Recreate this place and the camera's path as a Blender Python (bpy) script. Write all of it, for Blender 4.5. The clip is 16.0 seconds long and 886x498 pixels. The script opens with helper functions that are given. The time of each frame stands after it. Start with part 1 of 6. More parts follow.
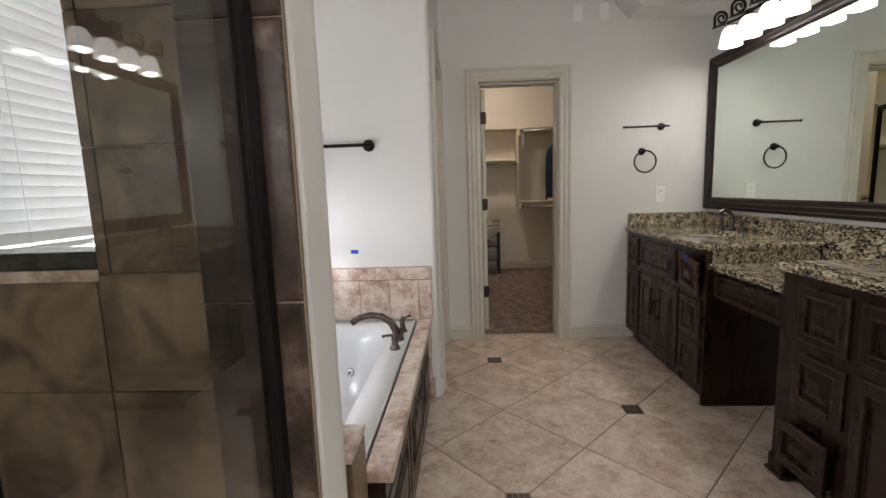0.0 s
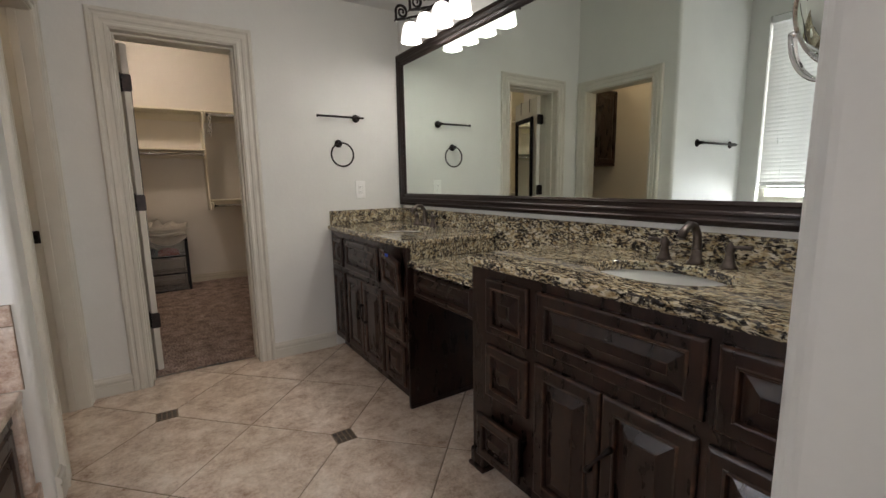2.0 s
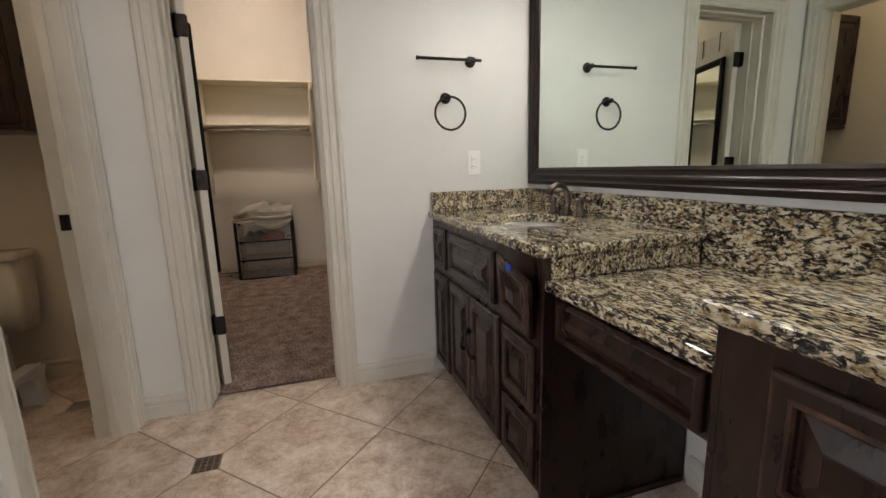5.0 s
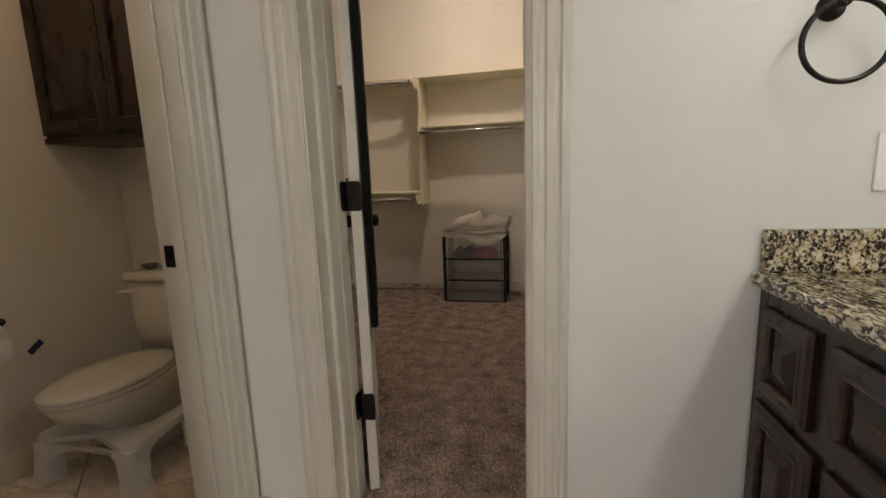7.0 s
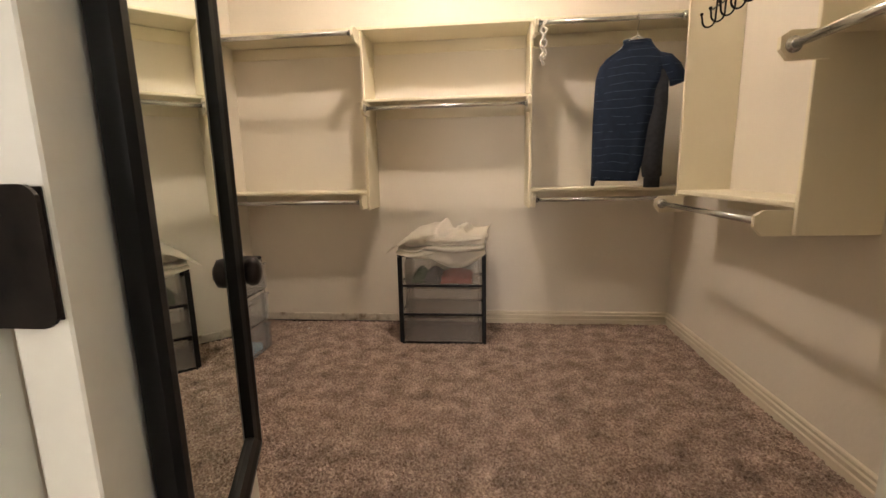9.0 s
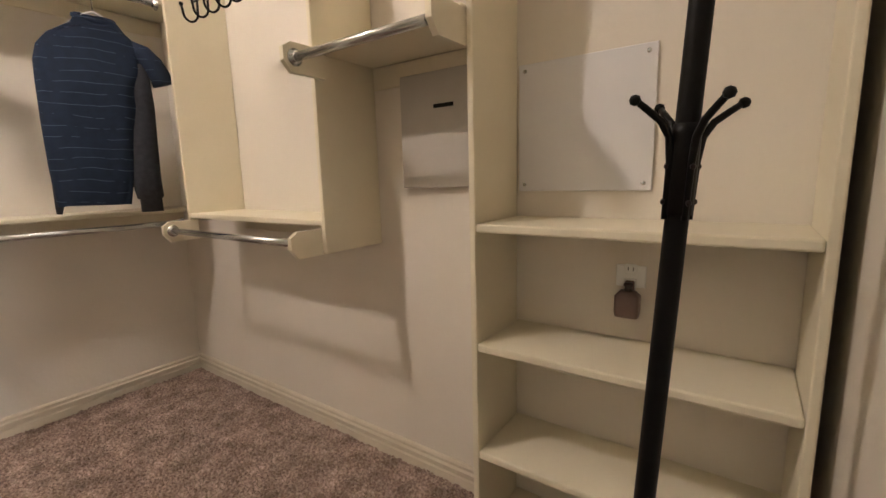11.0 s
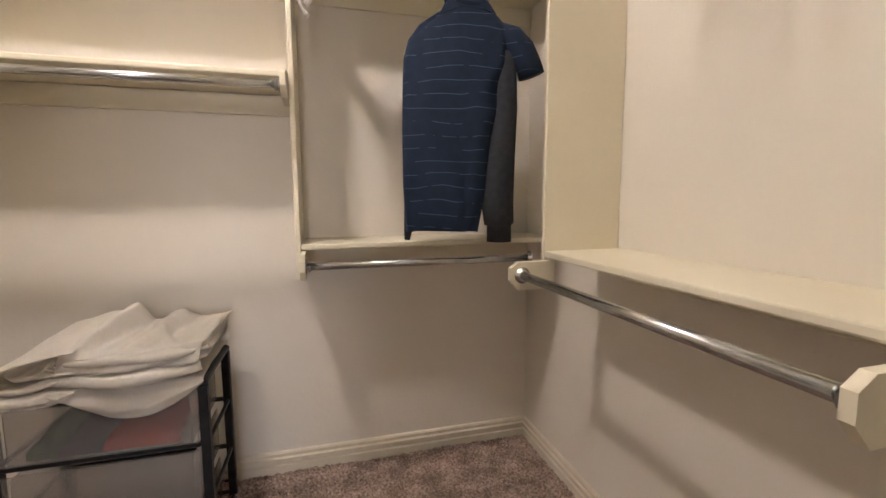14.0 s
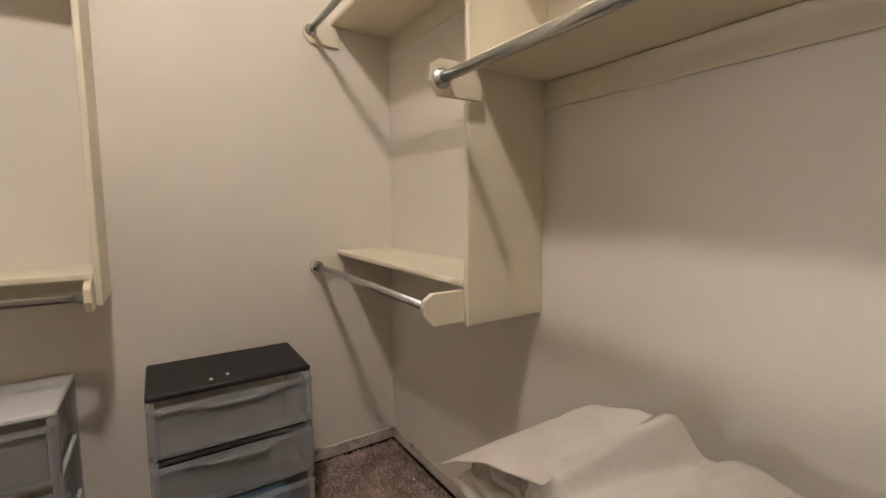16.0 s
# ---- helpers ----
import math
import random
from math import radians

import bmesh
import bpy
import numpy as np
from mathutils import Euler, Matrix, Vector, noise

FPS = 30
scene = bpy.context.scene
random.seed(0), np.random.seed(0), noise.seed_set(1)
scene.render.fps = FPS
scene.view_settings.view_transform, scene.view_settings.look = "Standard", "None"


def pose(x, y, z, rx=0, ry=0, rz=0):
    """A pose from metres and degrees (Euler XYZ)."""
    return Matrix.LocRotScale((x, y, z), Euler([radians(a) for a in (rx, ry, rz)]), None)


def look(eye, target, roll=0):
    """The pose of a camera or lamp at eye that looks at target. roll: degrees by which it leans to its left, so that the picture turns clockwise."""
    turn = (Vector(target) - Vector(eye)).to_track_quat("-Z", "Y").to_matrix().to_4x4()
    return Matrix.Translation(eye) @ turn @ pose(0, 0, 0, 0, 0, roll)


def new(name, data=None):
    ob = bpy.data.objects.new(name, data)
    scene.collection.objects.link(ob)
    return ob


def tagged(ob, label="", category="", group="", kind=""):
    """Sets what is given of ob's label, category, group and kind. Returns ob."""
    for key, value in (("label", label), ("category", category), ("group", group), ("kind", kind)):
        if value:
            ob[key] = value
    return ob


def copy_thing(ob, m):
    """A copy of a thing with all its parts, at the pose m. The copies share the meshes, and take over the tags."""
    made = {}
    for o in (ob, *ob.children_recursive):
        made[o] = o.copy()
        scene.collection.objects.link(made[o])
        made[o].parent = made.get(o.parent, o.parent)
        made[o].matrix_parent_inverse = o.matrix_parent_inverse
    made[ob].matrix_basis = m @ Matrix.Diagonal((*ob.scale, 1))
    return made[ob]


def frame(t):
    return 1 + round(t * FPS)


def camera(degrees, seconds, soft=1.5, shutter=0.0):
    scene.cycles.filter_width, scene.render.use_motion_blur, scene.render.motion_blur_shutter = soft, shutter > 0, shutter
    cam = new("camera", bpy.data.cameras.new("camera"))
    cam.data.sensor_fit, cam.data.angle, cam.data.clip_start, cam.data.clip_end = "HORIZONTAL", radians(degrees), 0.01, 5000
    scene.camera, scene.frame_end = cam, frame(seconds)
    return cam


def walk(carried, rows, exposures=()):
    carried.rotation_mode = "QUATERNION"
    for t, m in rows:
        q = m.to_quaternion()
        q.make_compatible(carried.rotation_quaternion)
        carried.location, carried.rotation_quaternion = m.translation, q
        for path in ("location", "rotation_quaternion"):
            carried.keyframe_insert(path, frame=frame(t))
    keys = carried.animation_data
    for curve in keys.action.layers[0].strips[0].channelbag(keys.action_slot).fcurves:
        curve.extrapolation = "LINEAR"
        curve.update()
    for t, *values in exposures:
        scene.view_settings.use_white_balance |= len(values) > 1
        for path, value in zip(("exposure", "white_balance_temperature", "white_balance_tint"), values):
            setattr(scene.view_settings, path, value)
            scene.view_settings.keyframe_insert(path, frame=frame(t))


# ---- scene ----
cam = camera(91.3, 16.0)
PATH = [
    (0, (0.266, 0.704, 1.253), (0.159, 2.683, 0.982), -1.9),
    (0.5, (0.321, 0.793, 1.226), (0.612, 2.75, 0.937), -1.3),
    (1, (0.403, 0.919, 1.213), (0.798, 2.859, 0.925), -1.4),
    (1.5, (0.469, 1.011, 1.203), (1.05, 2.901, 0.901), -1.3),
    (2, (0.533, 1.134, 1.209), (1.607, 2.794, 0.905), -1.0),
    (2.5, (0.58, 1.231, 1.22), (1.998, 2.603, 0.894), -2.4),
    (3, (0.585, 1.305, 1.205), (2.162, 2.491, 0.878), -2.7),
    (3.5, (0.624, 1.386, 1.172), (2.009, 2.793, 0.853), -3.2),
    (4, (0.742, 1.545, 1.158), (1.806, 3.206, 0.83), -1.2),
    (4.5, (0.837, 1.741, 1.147), (1.572, 3.564, 0.779), -1.5),
    (4.7, (0.873, 1.84, 1.147), (1.545, 3.686, 0.773), -1.5),
    (7, (1.033, 3.064, 1.165), (0.606, 4.991, 0.842), -2.1),
    (7.5, (0.986, 3.402, 1.175), (0.249, 5.238, 0.879), -0.6),
    (8, (0.911, 3.68, 1.167), (0.008, 5.44, 0.875), 0.9),
    (8.5, (0.791, 3.986, 1.173), (0.230, 5.883, 0.881), -1.2),
    (9, (0.752, 4.165, 1.168), (0.558, 6.124, 0.817), -1.2),
    (9.5, (0.758, 4.362, 1.158), (1.039, 6.312, 0.806), -1.0),
    (10, (0.811, 4.488, 1.162), (1.606, 6.29, 0.818), 0.1),
    (10.2, (0.82, 4.52, 1.164), (1.79, 6.237, 0.834), 0.3),
    (11.3, (0.862, 4.592, 1.178), (2.54, 5.63, 0.846), -2.0),
    (12.3, (0.909, 4.676, 1.183), (2.579, 5.727, 0.854), -2.8),
    (12.5, (0.927, 4.719, 1.18), (2.542, 5.854, 0.857), -3.1),
    (13, (1.026, 4.917, 1.179), (2.391, 6.354, 0.907), -3.1),
    (13.5, (1.096, 5.155, 1.17), (2.065, 6.885, 0.914), -0.2),
    (14, (1.142, 5.465, 1.202), (1.665, 7.382, 0.981), -0.3),
    (14.5, (1.154, 5.749, 1.191), (1.16, 7.736, 0.968), -0.7),
    (15, (1.174, 5.975, 1.207), (0.521, 7.85, 0.962), 0.7),
    (15.5, (1.062, 6.21, 1.221), (-0.15, 7.785, 0.999), 0.7),
    (16, (0.923, 6.391, 1.262), (-0.737, 7.488, 1.061), -0.1),
]
EXPOSURES = [(0, -0.06, 6300, 17), (1.5, -0.18, 6400, 18), (3, 0.16, 6450, 18), (4.7, 0.25, 6400, 18), (7.5, 0.18, 6650, 16), (8.5, 0.98, 6800, 16), (9.5, 1.50, 6500, 17),
             (12.5, 1.50, 5950, 18), (14.5, 1.52, 5750, 17), (16, 1.20, 5850, 16)]
walk(cam, [(t, look(eye, target, roll)) for t, eye, target, roll in PATH], EXPOSURES)

# ---- world and lights ----
world = bpy.data.worlds.new("world")
scene.world = world
world.use_nodes = True
sky = world.node_tree.nodes.new("ShaderNodeTexSky")
sky.sky_type, sky.sun_disc, sky.sun_elevation, sky.sun_rotation = "NISHITA", False, radians(12), radians(-148)
background = world.node_tree.nodes["Background"]
background.inputs["Strength"].default_value = 0.12
world.node_tree.links.new(sky.outputs["Color"], background.inputs["Color"])


def lamp(name, kind, m, energy, color, **more):
    data = bpy.data.lights.new(name, kind)
    data.energy, data.color = energy, color
    for key, value in more.items():
        if key == "radius":
            data.shadow_soft_size = value
        elif key == "size":
            data.shape, data.size, data.size_y = "RECTANGLE", value[0], value[1]
        elif key == "angle":
            data.angle = radians(value)
        elif key == "spread":
            data.spread = radians(value)
    ob = new(name, data)
    ob.matrix_world = m
    return ob


WALL_X, DOOR_Y, TUB_Y, NOOK_X, OUT_X = 2.16, 4.227, 3.2, 0.09, -1.1
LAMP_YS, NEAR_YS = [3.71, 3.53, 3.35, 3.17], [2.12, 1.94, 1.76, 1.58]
DAY = (0.95, 0.97, 1.0)
lamp("sun", "SUN", look((0, 0, 0), (0.52, 0.83, -0.20)), 3.0, (1, 0.96, 0.92), angle=7.0)
# NEAR_YS bulbs belong to an unseen, assumed fixture and add light
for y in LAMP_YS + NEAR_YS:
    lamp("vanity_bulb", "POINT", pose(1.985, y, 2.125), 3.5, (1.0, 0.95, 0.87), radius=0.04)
lamp("closet_bulb", "POINT", pose(0.47, 6.30, 2.95), 20.0, (1.0, 0.87, 0.70), radius=0.055)
lamp("closet_dome_light", "AREA", pose(0.47, 6.30, 2.945), 6.3, (1.0, 0.87, 0.70), size=(0.16, 0.16))
# toilet room source is unseen, assumed overhead and added to brighten the room
lamp("toilet_bulb", "POINT", pose(-0.6, 3.95, 2.58), 6.0, (1.0, 0.74, 0.46), radius=0.06)
lamp("window_daylight", "AREA", look((-1.185, 2.43, 1.80), (1, 2.43, 1.8)), 20.0, DAY, size=(1.1, 1.55))
lamp("window_gap_daylight", "AREA", look((-1.225, 2.43, 1.045), (1.4, 3.6, 0.5)), 15.0, DAY, size=(1.1, 0.09))
# unseen fill lamp behind the back wall, added to brighten the bathroom
lamp("back_fill_light", "AREA", look((0.6, -1.47, 1.7), (0.6, 0, 1.7)), 35.0, (1.0, 0.95, 0.90), size=(1.0, 1.1))

# ---- materials ----
def mat(name, cols, scale=6.0, rough=0.6, metal=0.0, bump=0.0, bump_scale=60.0, fine=0.0, fine_scale=80.0, rough_var=0.0,
        detail=5.0, stretch=(1, 1, 1), distort=0.0, per_piece=0.0, coat=0.0, stops=None, spec=None, grain=0.5):
    """Noise in two scales through a colour ramp, with fine relief."""
    m = bpy.data.materials.new(name)
    m.use_nodes = True
    n, l = m.node_tree.nodes, m.node_tree.links
    b = n["Principled BSDF"]
    tc, mp = n.new("ShaderNodeTexCoord"), n.new("ShaderNodeMapping")
    l.new(tc.outputs["Object"], mp.inputs["Vector"])
    mp.inputs["Scale"].default_value = stretch
    if per_piece:
        oi = n.new("ShaderNodeObjectInfo")
        mul = n.new("ShaderNodeMath")
        mul.operation, mul.inputs[1].default_value = "MULTIPLY", 37.0
        l.new(oi.outputs["Random"], mul.inputs[0])
        l.new(mul.outputs[0], mp.inputs["Location"])
    nz = n.new("ShaderNodeTexNoise")
    nz.inputs["Scale"].default_value, nz.inputs["Detail"].default_value, nz.inputs["Distortion"].default_value = scale, detail, distort
    nz.inputs["Roughness"].default_value = grain
    l.new(mp.outputs[0], nz.inputs["Vector"])
    ramp = n.new("ShaderNodeValToRGB")
    e = ramp.color_ramp.elements
    k = len(cols)
    stops = stops or [0.3 + 0.4 * i / max(1, k - 1) for i in range(k)]
    while len(e) < k:
        e.new(0.5)
    for i in range(k):
        e[i].position, e[i].color = stops[i], (*cols[i], 1)
    l.new(nz.outputs["Fac"], ramp.inputs["Fac"])
    out = ramp.outputs["Color"]
    nf = n.new("ShaderNodeTexNoise")
    nf.inputs["Scale"].default_value, nf.inputs["Detail"].default_value = fine_scale, 3.0
    l.new(mp.outputs[0], nf.inputs["Vector"])
    if fine or per_piece:
        hsv = n.new("ShaderNodeHueSaturation")
        l.new(out, hsv.inputs["Color"])
        add = n.new("ShaderNodeMath")
        add.operation = "MULTIPLY_ADD"
        add.inputs[1].default_value, add.inputs[2].default_value = 2 * fine, 1 - fine
        l.new(nf.outputs["Fac"], add.inputs[0])
        val = add.outputs[0]
        if per_piece:
            a2 = n.new("ShaderNodeMath")
            a2.operation = "MULTIPLY_ADD"
            a2.inputs[1].default_value = per_piece
            l.new(oi.outputs["Random"], a2.inputs[0])
            l.new(val, a2.inputs[2])
            val = a2.outputs[0]
        l.new(val, hsv.inputs["Value"])
        out = hsv.outputs["Color"]
    l.new(out, b.inputs["Base Color"])
    b.inputs["Roughness"].default_value, b.inputs["Metallic"].default_value = rough, metal
    b.inputs["Coat Weight"].default_value, b.inputs["Coat Roughness"].default_value = coat, 0.12
    if spec is not None:
        b.inputs["Specular IOR Level"].default_value = spec
    if rough_var:
        rr = n.new("ShaderNodeMapRange")
        rr.inputs["To Min"].default_value, rr.inputs["To Max"].default_value = rough - rough_var, rough + rough_var
        l.new(nz.outputs["Fac"], rr.inputs["Value"])
        l.new(rr.outputs[0], b.inputs["Roughness"])
    if bump:
        nb = n.new("ShaderNodeTexNoise")
        nb.inputs["Scale"].default_value, nb.inputs["Detail"].default_value = bump_scale, 4.0
        l.new(mp.outputs[0], nb.inputs["Vector"])
        bp = n.new("ShaderNodeBump")
        bp.inputs["Strength"].default_value, bp.inputs["Distance"].default_value = bump, 0.004
        l.new(nb.outputs["Fac"], bp.inputs["Height"])
        l.new(bp.outputs[0], b.inputs["Normal"])
    return m


def glass_mat(name, color, rough=0.0, trans=1.0):
    m = mat(name, [color, color], rough=rough)
    b = m.node_tree.nodes["Principled BSDF"]
    b.inputs["Transmission Weight"].default_value, b.inputs["IOR"].default_value = trans, 1.45
    return m


def glow_mat(name, color, strength):
    m = mat(name, [(0.85, 0.85, 0.8), (0.9, 0.9, 0.86)], rough=0.25)
    b = m.node_tree.nodes["Principled BSDF"]
    b.inputs["Emission Color"].default_value, b.inputs["Emission Strength"].default_value = (*color, 1), strength
    return m


def granite_mat():
    """Cream and gold ground with clumps of black, brown and blue-grey flakes."""
    m = bpy.data.materials.new("granite")
    m.use_nodes = True
    n, l = m.node_tree.nodes, m.node_tree.links
    b = n["Principled BSDF"]
    tc, mp = n.new("ShaderNodeTexCoord"), n.new("ShaderNodeMapping")
    mp.inputs["Rotation"].default_value = (0.12, 0.08, radians(7))
    mp.inputs["Scale"].default_value = (2.0, 0.72, 1.55)
    l.new(tc.outputs["Object"], mp.inputs["Vector"])

    def noise_node(scale, detail, rough, distort=0.0):
        q = n.new("ShaderNodeTexNoise")
        q.inputs["Scale"].default_value, q.inputs["Detail"].default_value = scale, detail
        q.inputs["Roughness"].default_value, q.inputs["Distortion"].default_value = rough, distort
        l.new(mp.outputs[0], q.inputs["Vector"])
        return q.outputs["Fac"]

    def ramp_node(source, stops):
        q = n.new("ShaderNodeValToRGB")
        e = q.color_ramp.elements
        while len(e) < len(stops):
            e.new(0.5)
        for el, (p, c) in zip(e, stops):
            el.position, el.color = p, (*c, 1)
        l.new(source, q.inputs["Fac"])
        return q.outputs["Color"]

    ground = ramp_node(noise_node(42, 8, 0.65), [(0.36, (0.22, 0.145, 0.07)), (0.45, (0.42, 0.335, 0.195)), (0.54, (0.60, 0.53, 0.375)), (0.66, (0.68, 0.64, 0.53))])
    clump = n.new("ShaderNodeMath")
    clump.operation, clump.inputs[1].default_value = "MULTIPLY_ADD", 0.30
    l.new(noise_node(15, 3, 0.5), clump.inputs[0])
    l.new(noise_node(72, 9, 0.68, 0.5), clump.inputs[2])
    flakes = ramp_node(clump.outputs[0], [(0.625, (0, 0, 0)), (0.672, (1, 1, 1))])
    dark = ramp_node(noise_node(90, 3, 0.5), [(0.36, (0.008, 0.007, 0.006)), (0.52, (0.030, 0.025, 0.020)), (0.60, (0.085, 0.080, 0.078)), (0.70, (0.14, 0.105, 0.07))])
    mix = n.new("ShaderNodeMixRGB")
    l.new(flakes, mix.inputs["Fac"])
    l.new(ground, mix.inputs[1])
    l.new(dark, mix.inputs[2])
    l.new(mix.outputs[0], b.inputs["Base Color"])
    b.inputs["Roughness"].default_value = 0.07
    return m


def shirt_mat():
    """Navy knit with thin pale dashed stripes."""
    m = mat("navy_knit", [(0.0038, 0.0118, 0.033), (0.006, 0.0175, 0.046)], scale=30, rough=0.9, bump=0.3, bump_scale=500)
    n, l = m.node_tree.nodes, m.node_tree.links
    b = n["Principled BSDF"]
    base = b.inputs["Base Color"].links[0].from_socket
    tc, sep = n.new("ShaderNodeTexCoord"), n.new("ShaderNodeSeparateXYZ")
    l.new(tc.outputs["Object"], sep.inputs[0])
    wob = n.new("ShaderNodeTexNoise")
    wob.inputs["Scale"].default_value = 5
    l.new(tc.outputs["Object"], wob.inputs["Vector"])
    a = n.new("ShaderNodeMath")
    a.operation, a.inputs[1].default_value = "MULTIPLY_ADD", 0.05
    l.new(wob.outputs["Fac"], a.inputs[0])
    l.new(sep.outputs["Z"], a.inputs[2])
    md = n.new("ShaderNodeMath")
    md.operation, md.inputs[1].default_value = "MODULO", 0.047
    l.new(a.outputs[0], md.inputs[0])
    lt = n.new("ShaderNodeMath")
    lt.operation, lt.inputs[1].default_value = "LESS_THAN", 0.0022
    l.new(md.outputs[0], lt.inputs[0])
    dash = n.new("ShaderNodeTexNoise")
    dash.inputs["Scale"].default_value = 16
    l.new(tc.outputs["Object"], dash.inputs["Vector"])
    gt = n.new("ShaderNodeMath")
    gt.operation, gt.inputs[1].default_value = "GREATER_THAN", 0.44
    l.new(dash.outputs["Fac"], gt.inputs[0])
    mu = n.new("ShaderNodeMath")
    mu.operation = "MULTIPLY"
    l.new(lt.outputs[0], mu.inputs[0])
    l.new(gt.outputs[0], mu.inputs[1])
    mix = n.new("ShaderNodeMixRGB")
    l.new(mu.outputs[0], mix.inputs["Fac"])
    l.new(base, mix.inputs[1])
    mix.inputs[2].default_value = (0.055, 0.095, 0.15, 1)
    l.new(mix.outputs[0], b.inputs["Base Color"])
    return m


PAINT = mat("bath_wall_paint", [(0.70, 0.70, 0.665), (0.74, 0.74, 0.70)], scale=2.5, rough=0.55, bump=0.18, bump_scale=55, fine=0.015)
CEIL = mat("ceiling_paint", [(0.72, 0.72, 0.69), (0.76, 0.76, 0.73)], scale=2, rough=0.8, bump=0.3, bump_scale=70)
CREAM = mat("closet_wall_paint", [(0.715, 0.66, 0.57), (0.755, 0.70, 0.61)], scale=2.2, rough=0.6, bump=0.18, bump_scale=55, fine=0.015)
SHELF = mat("shelf_enamel", [(0.72, 0.655, 0.495), (0.76, 0.70, 0.545)], scale=4, rough=0.42, bump=0.06, bump_scale=30, fine=0.02)
TRIM = mat("trim_enamel", [(0.60, 0.575, 0.50), (0.66, 0.635, 0.56)], scale=5, rough=0.4, bump=0.06, bump_scale=25, fine=0.02)
CTRIM = mat("closet_trim_enamel", [(0.62, 0.55, 0.43), (0.68, 0.61, 0.49)], scale=5, rough=0.45, bump=0.06, bump_scale=25, fine=0.02)
WOOD = mat("espresso_wood", [(0.0115, 0.0062, 0.0046), (0.019, 0.0092, 0.0063), (0.040, 0.0165, 0.0095)], scale=20, rough=0.28, stretch=(1, 1, 0.35), stops=[0.32, 0.52, 0.76],
           bump=0.08, bump_scale=60, fine=0.22, fine_scale=30, rough_var=0.04, detail=7, grain=0.55, spec=0.40)
WORN = mat("worn_wood_edge", [(0.016, 0.0078, 0.0055), (0.038, 0.0165, 0.0098), (0.098, 0.045, 0.025)], scale=19, rough=0.34, bump=0.15, bump_scale=60, fine=0.2, detail=8, stops=[0.40, 0.54, 0.72])
FRAMEWOOD = mat("mirror_frame_wood", [(0.010, 0.006, 0.0045), (0.024, 0.012, 0.008)], scale=9, rough=0.40, stretch=(1, 0.2, 1), bump=0.1, bump_scale=30, fine=0.15, spec=0.3)
BRONZE = mat("oil_rubbed_bronze", [(0.012, 0.010, 0.010), (0.035, 0.027, 0.024)], scale=30, rough=0.38, metal=0.7, fine=0.1)
PEWTER = mat("aged_pewter", [(0.095, 0.078, 0.070), (0.17, 0.14, 0.125)], scale=35, rough=0.30, metal=0.95, fine=0.1)
BLACK = mat("black_lacquer", [(0.003, 0.003, 0.003), (0.007, 0.0065, 0.006)], scale=12, rough=0.42, fine=0.1, spec=0.15)
BLACKPL = mat("black_plastic", [(0.010, 0.010, 0.011), (0.02, 0.02, 0.021)], scale=30, rough=0.45, bump=0.05, spec=0.2)
CHROME = mat("chrome", [(0.75, 0.75, 0.76), (0.82, 0.82, 0.83)], scale=8, rough=0.08, metal=1.0)
STEEL = mat("zinc_rod", [(0.46, 0.47, 0.47), (0.60, 0.61, 0.60)], scale=14, rough=0.24, metal=1.0, fine=0.08)
GREYSTEEL = mat("painted_grey_steel", [(0.45, 0.42, 0.37), (0.50, 0.47, 0.42)], scale=5, rough=0.45, fine=0.02)
MIRROR = mat("mirror_silver", [(0.80, 0.875, 0.825), (0.81, 0.885, 0.835)], rough=0.0, metal=1.0)
GRANITE = granite_mat()
PORCELAIN = mat("white_porcelain", [(0.76, 0.77, 0.76), (0.80, 0.81, 0.80)], scale=3, rough=0.12, coat=0.3)
ACRYLIC = mat("tub_acrylic", [(0.74, 0.76, 0.76), (0.79, 0.81, 0.81)], scale=3, rough=0.16, coat=0.3)
TOILET = mat("biscuit_porcelain", [(0.60, 0.56, 0.48), (0.65, 0.61, 0.53)], scale=4, rough=0.18, coat=0.3)
WHITEPL = mat("white_plastic", [(0.62, 0.62, 0.61), (0.69, 0.69, 0.68)], scale=9, rough=0.4, bump=0.04)
PLATE = mat("ivory_plastic", [(0.84, 0.84, 0.81), (0.88, 0.88, 0.85)], scale=9, rough=0.3)
STONE_COLS = [(0.29, 0.185, 0.130), (0.47, 0.36, 0.278), (0.59, 0.485, 0.395), (0.715, 0.63, 0.545)]
FLOORTILE = mat("travertine_floor", STONE_COLS, scale=7.5, rough=0.30, bump=0.25, bump_scale=80, fine=0.22, fine_scale=90, per_piece=0.16, rough_var=0.10,
                detail=15, distort=0.12, stops=[0.36, 0.445, 0.51, 0.60], grain=0.84)
WALLTILE = mat("travertine_wall", [(0.22, 0.125, 0.085), (0.42, 0.305, 0.235), (0.56, 0.46, 0.385), (0.68, 0.61, 0.545)], scale=8, rough=0.36, bump=0.25, bump_scale=70, fine=0.2, fine_scale=80,
               per_piece=0.14, detail=14, distort=0.15, stops=[0.36, 0.45, 0.52, 0.62], grain=0.78)
SHOWERTILE = mat("brown_shower_tile", [(0.075, 0.048, 0.027), (0.155, 0.108, 0.064), (0.25, 0.185, 0.115)], scale=6, rough=0.35, bump=0.2, bump_scale=50, fine=0.2, fine_scale=50,
                 per_piece=0.14, detail=7, distort=0.9, stops=[0.36, 0.5, 0.66])
DARKSTONE = mat("dark_polished_stone", [(0.010, 0.014, 0.013), (0.030, 0.036, 0.034)], scale=40, rough=0.12, fine=0.2)
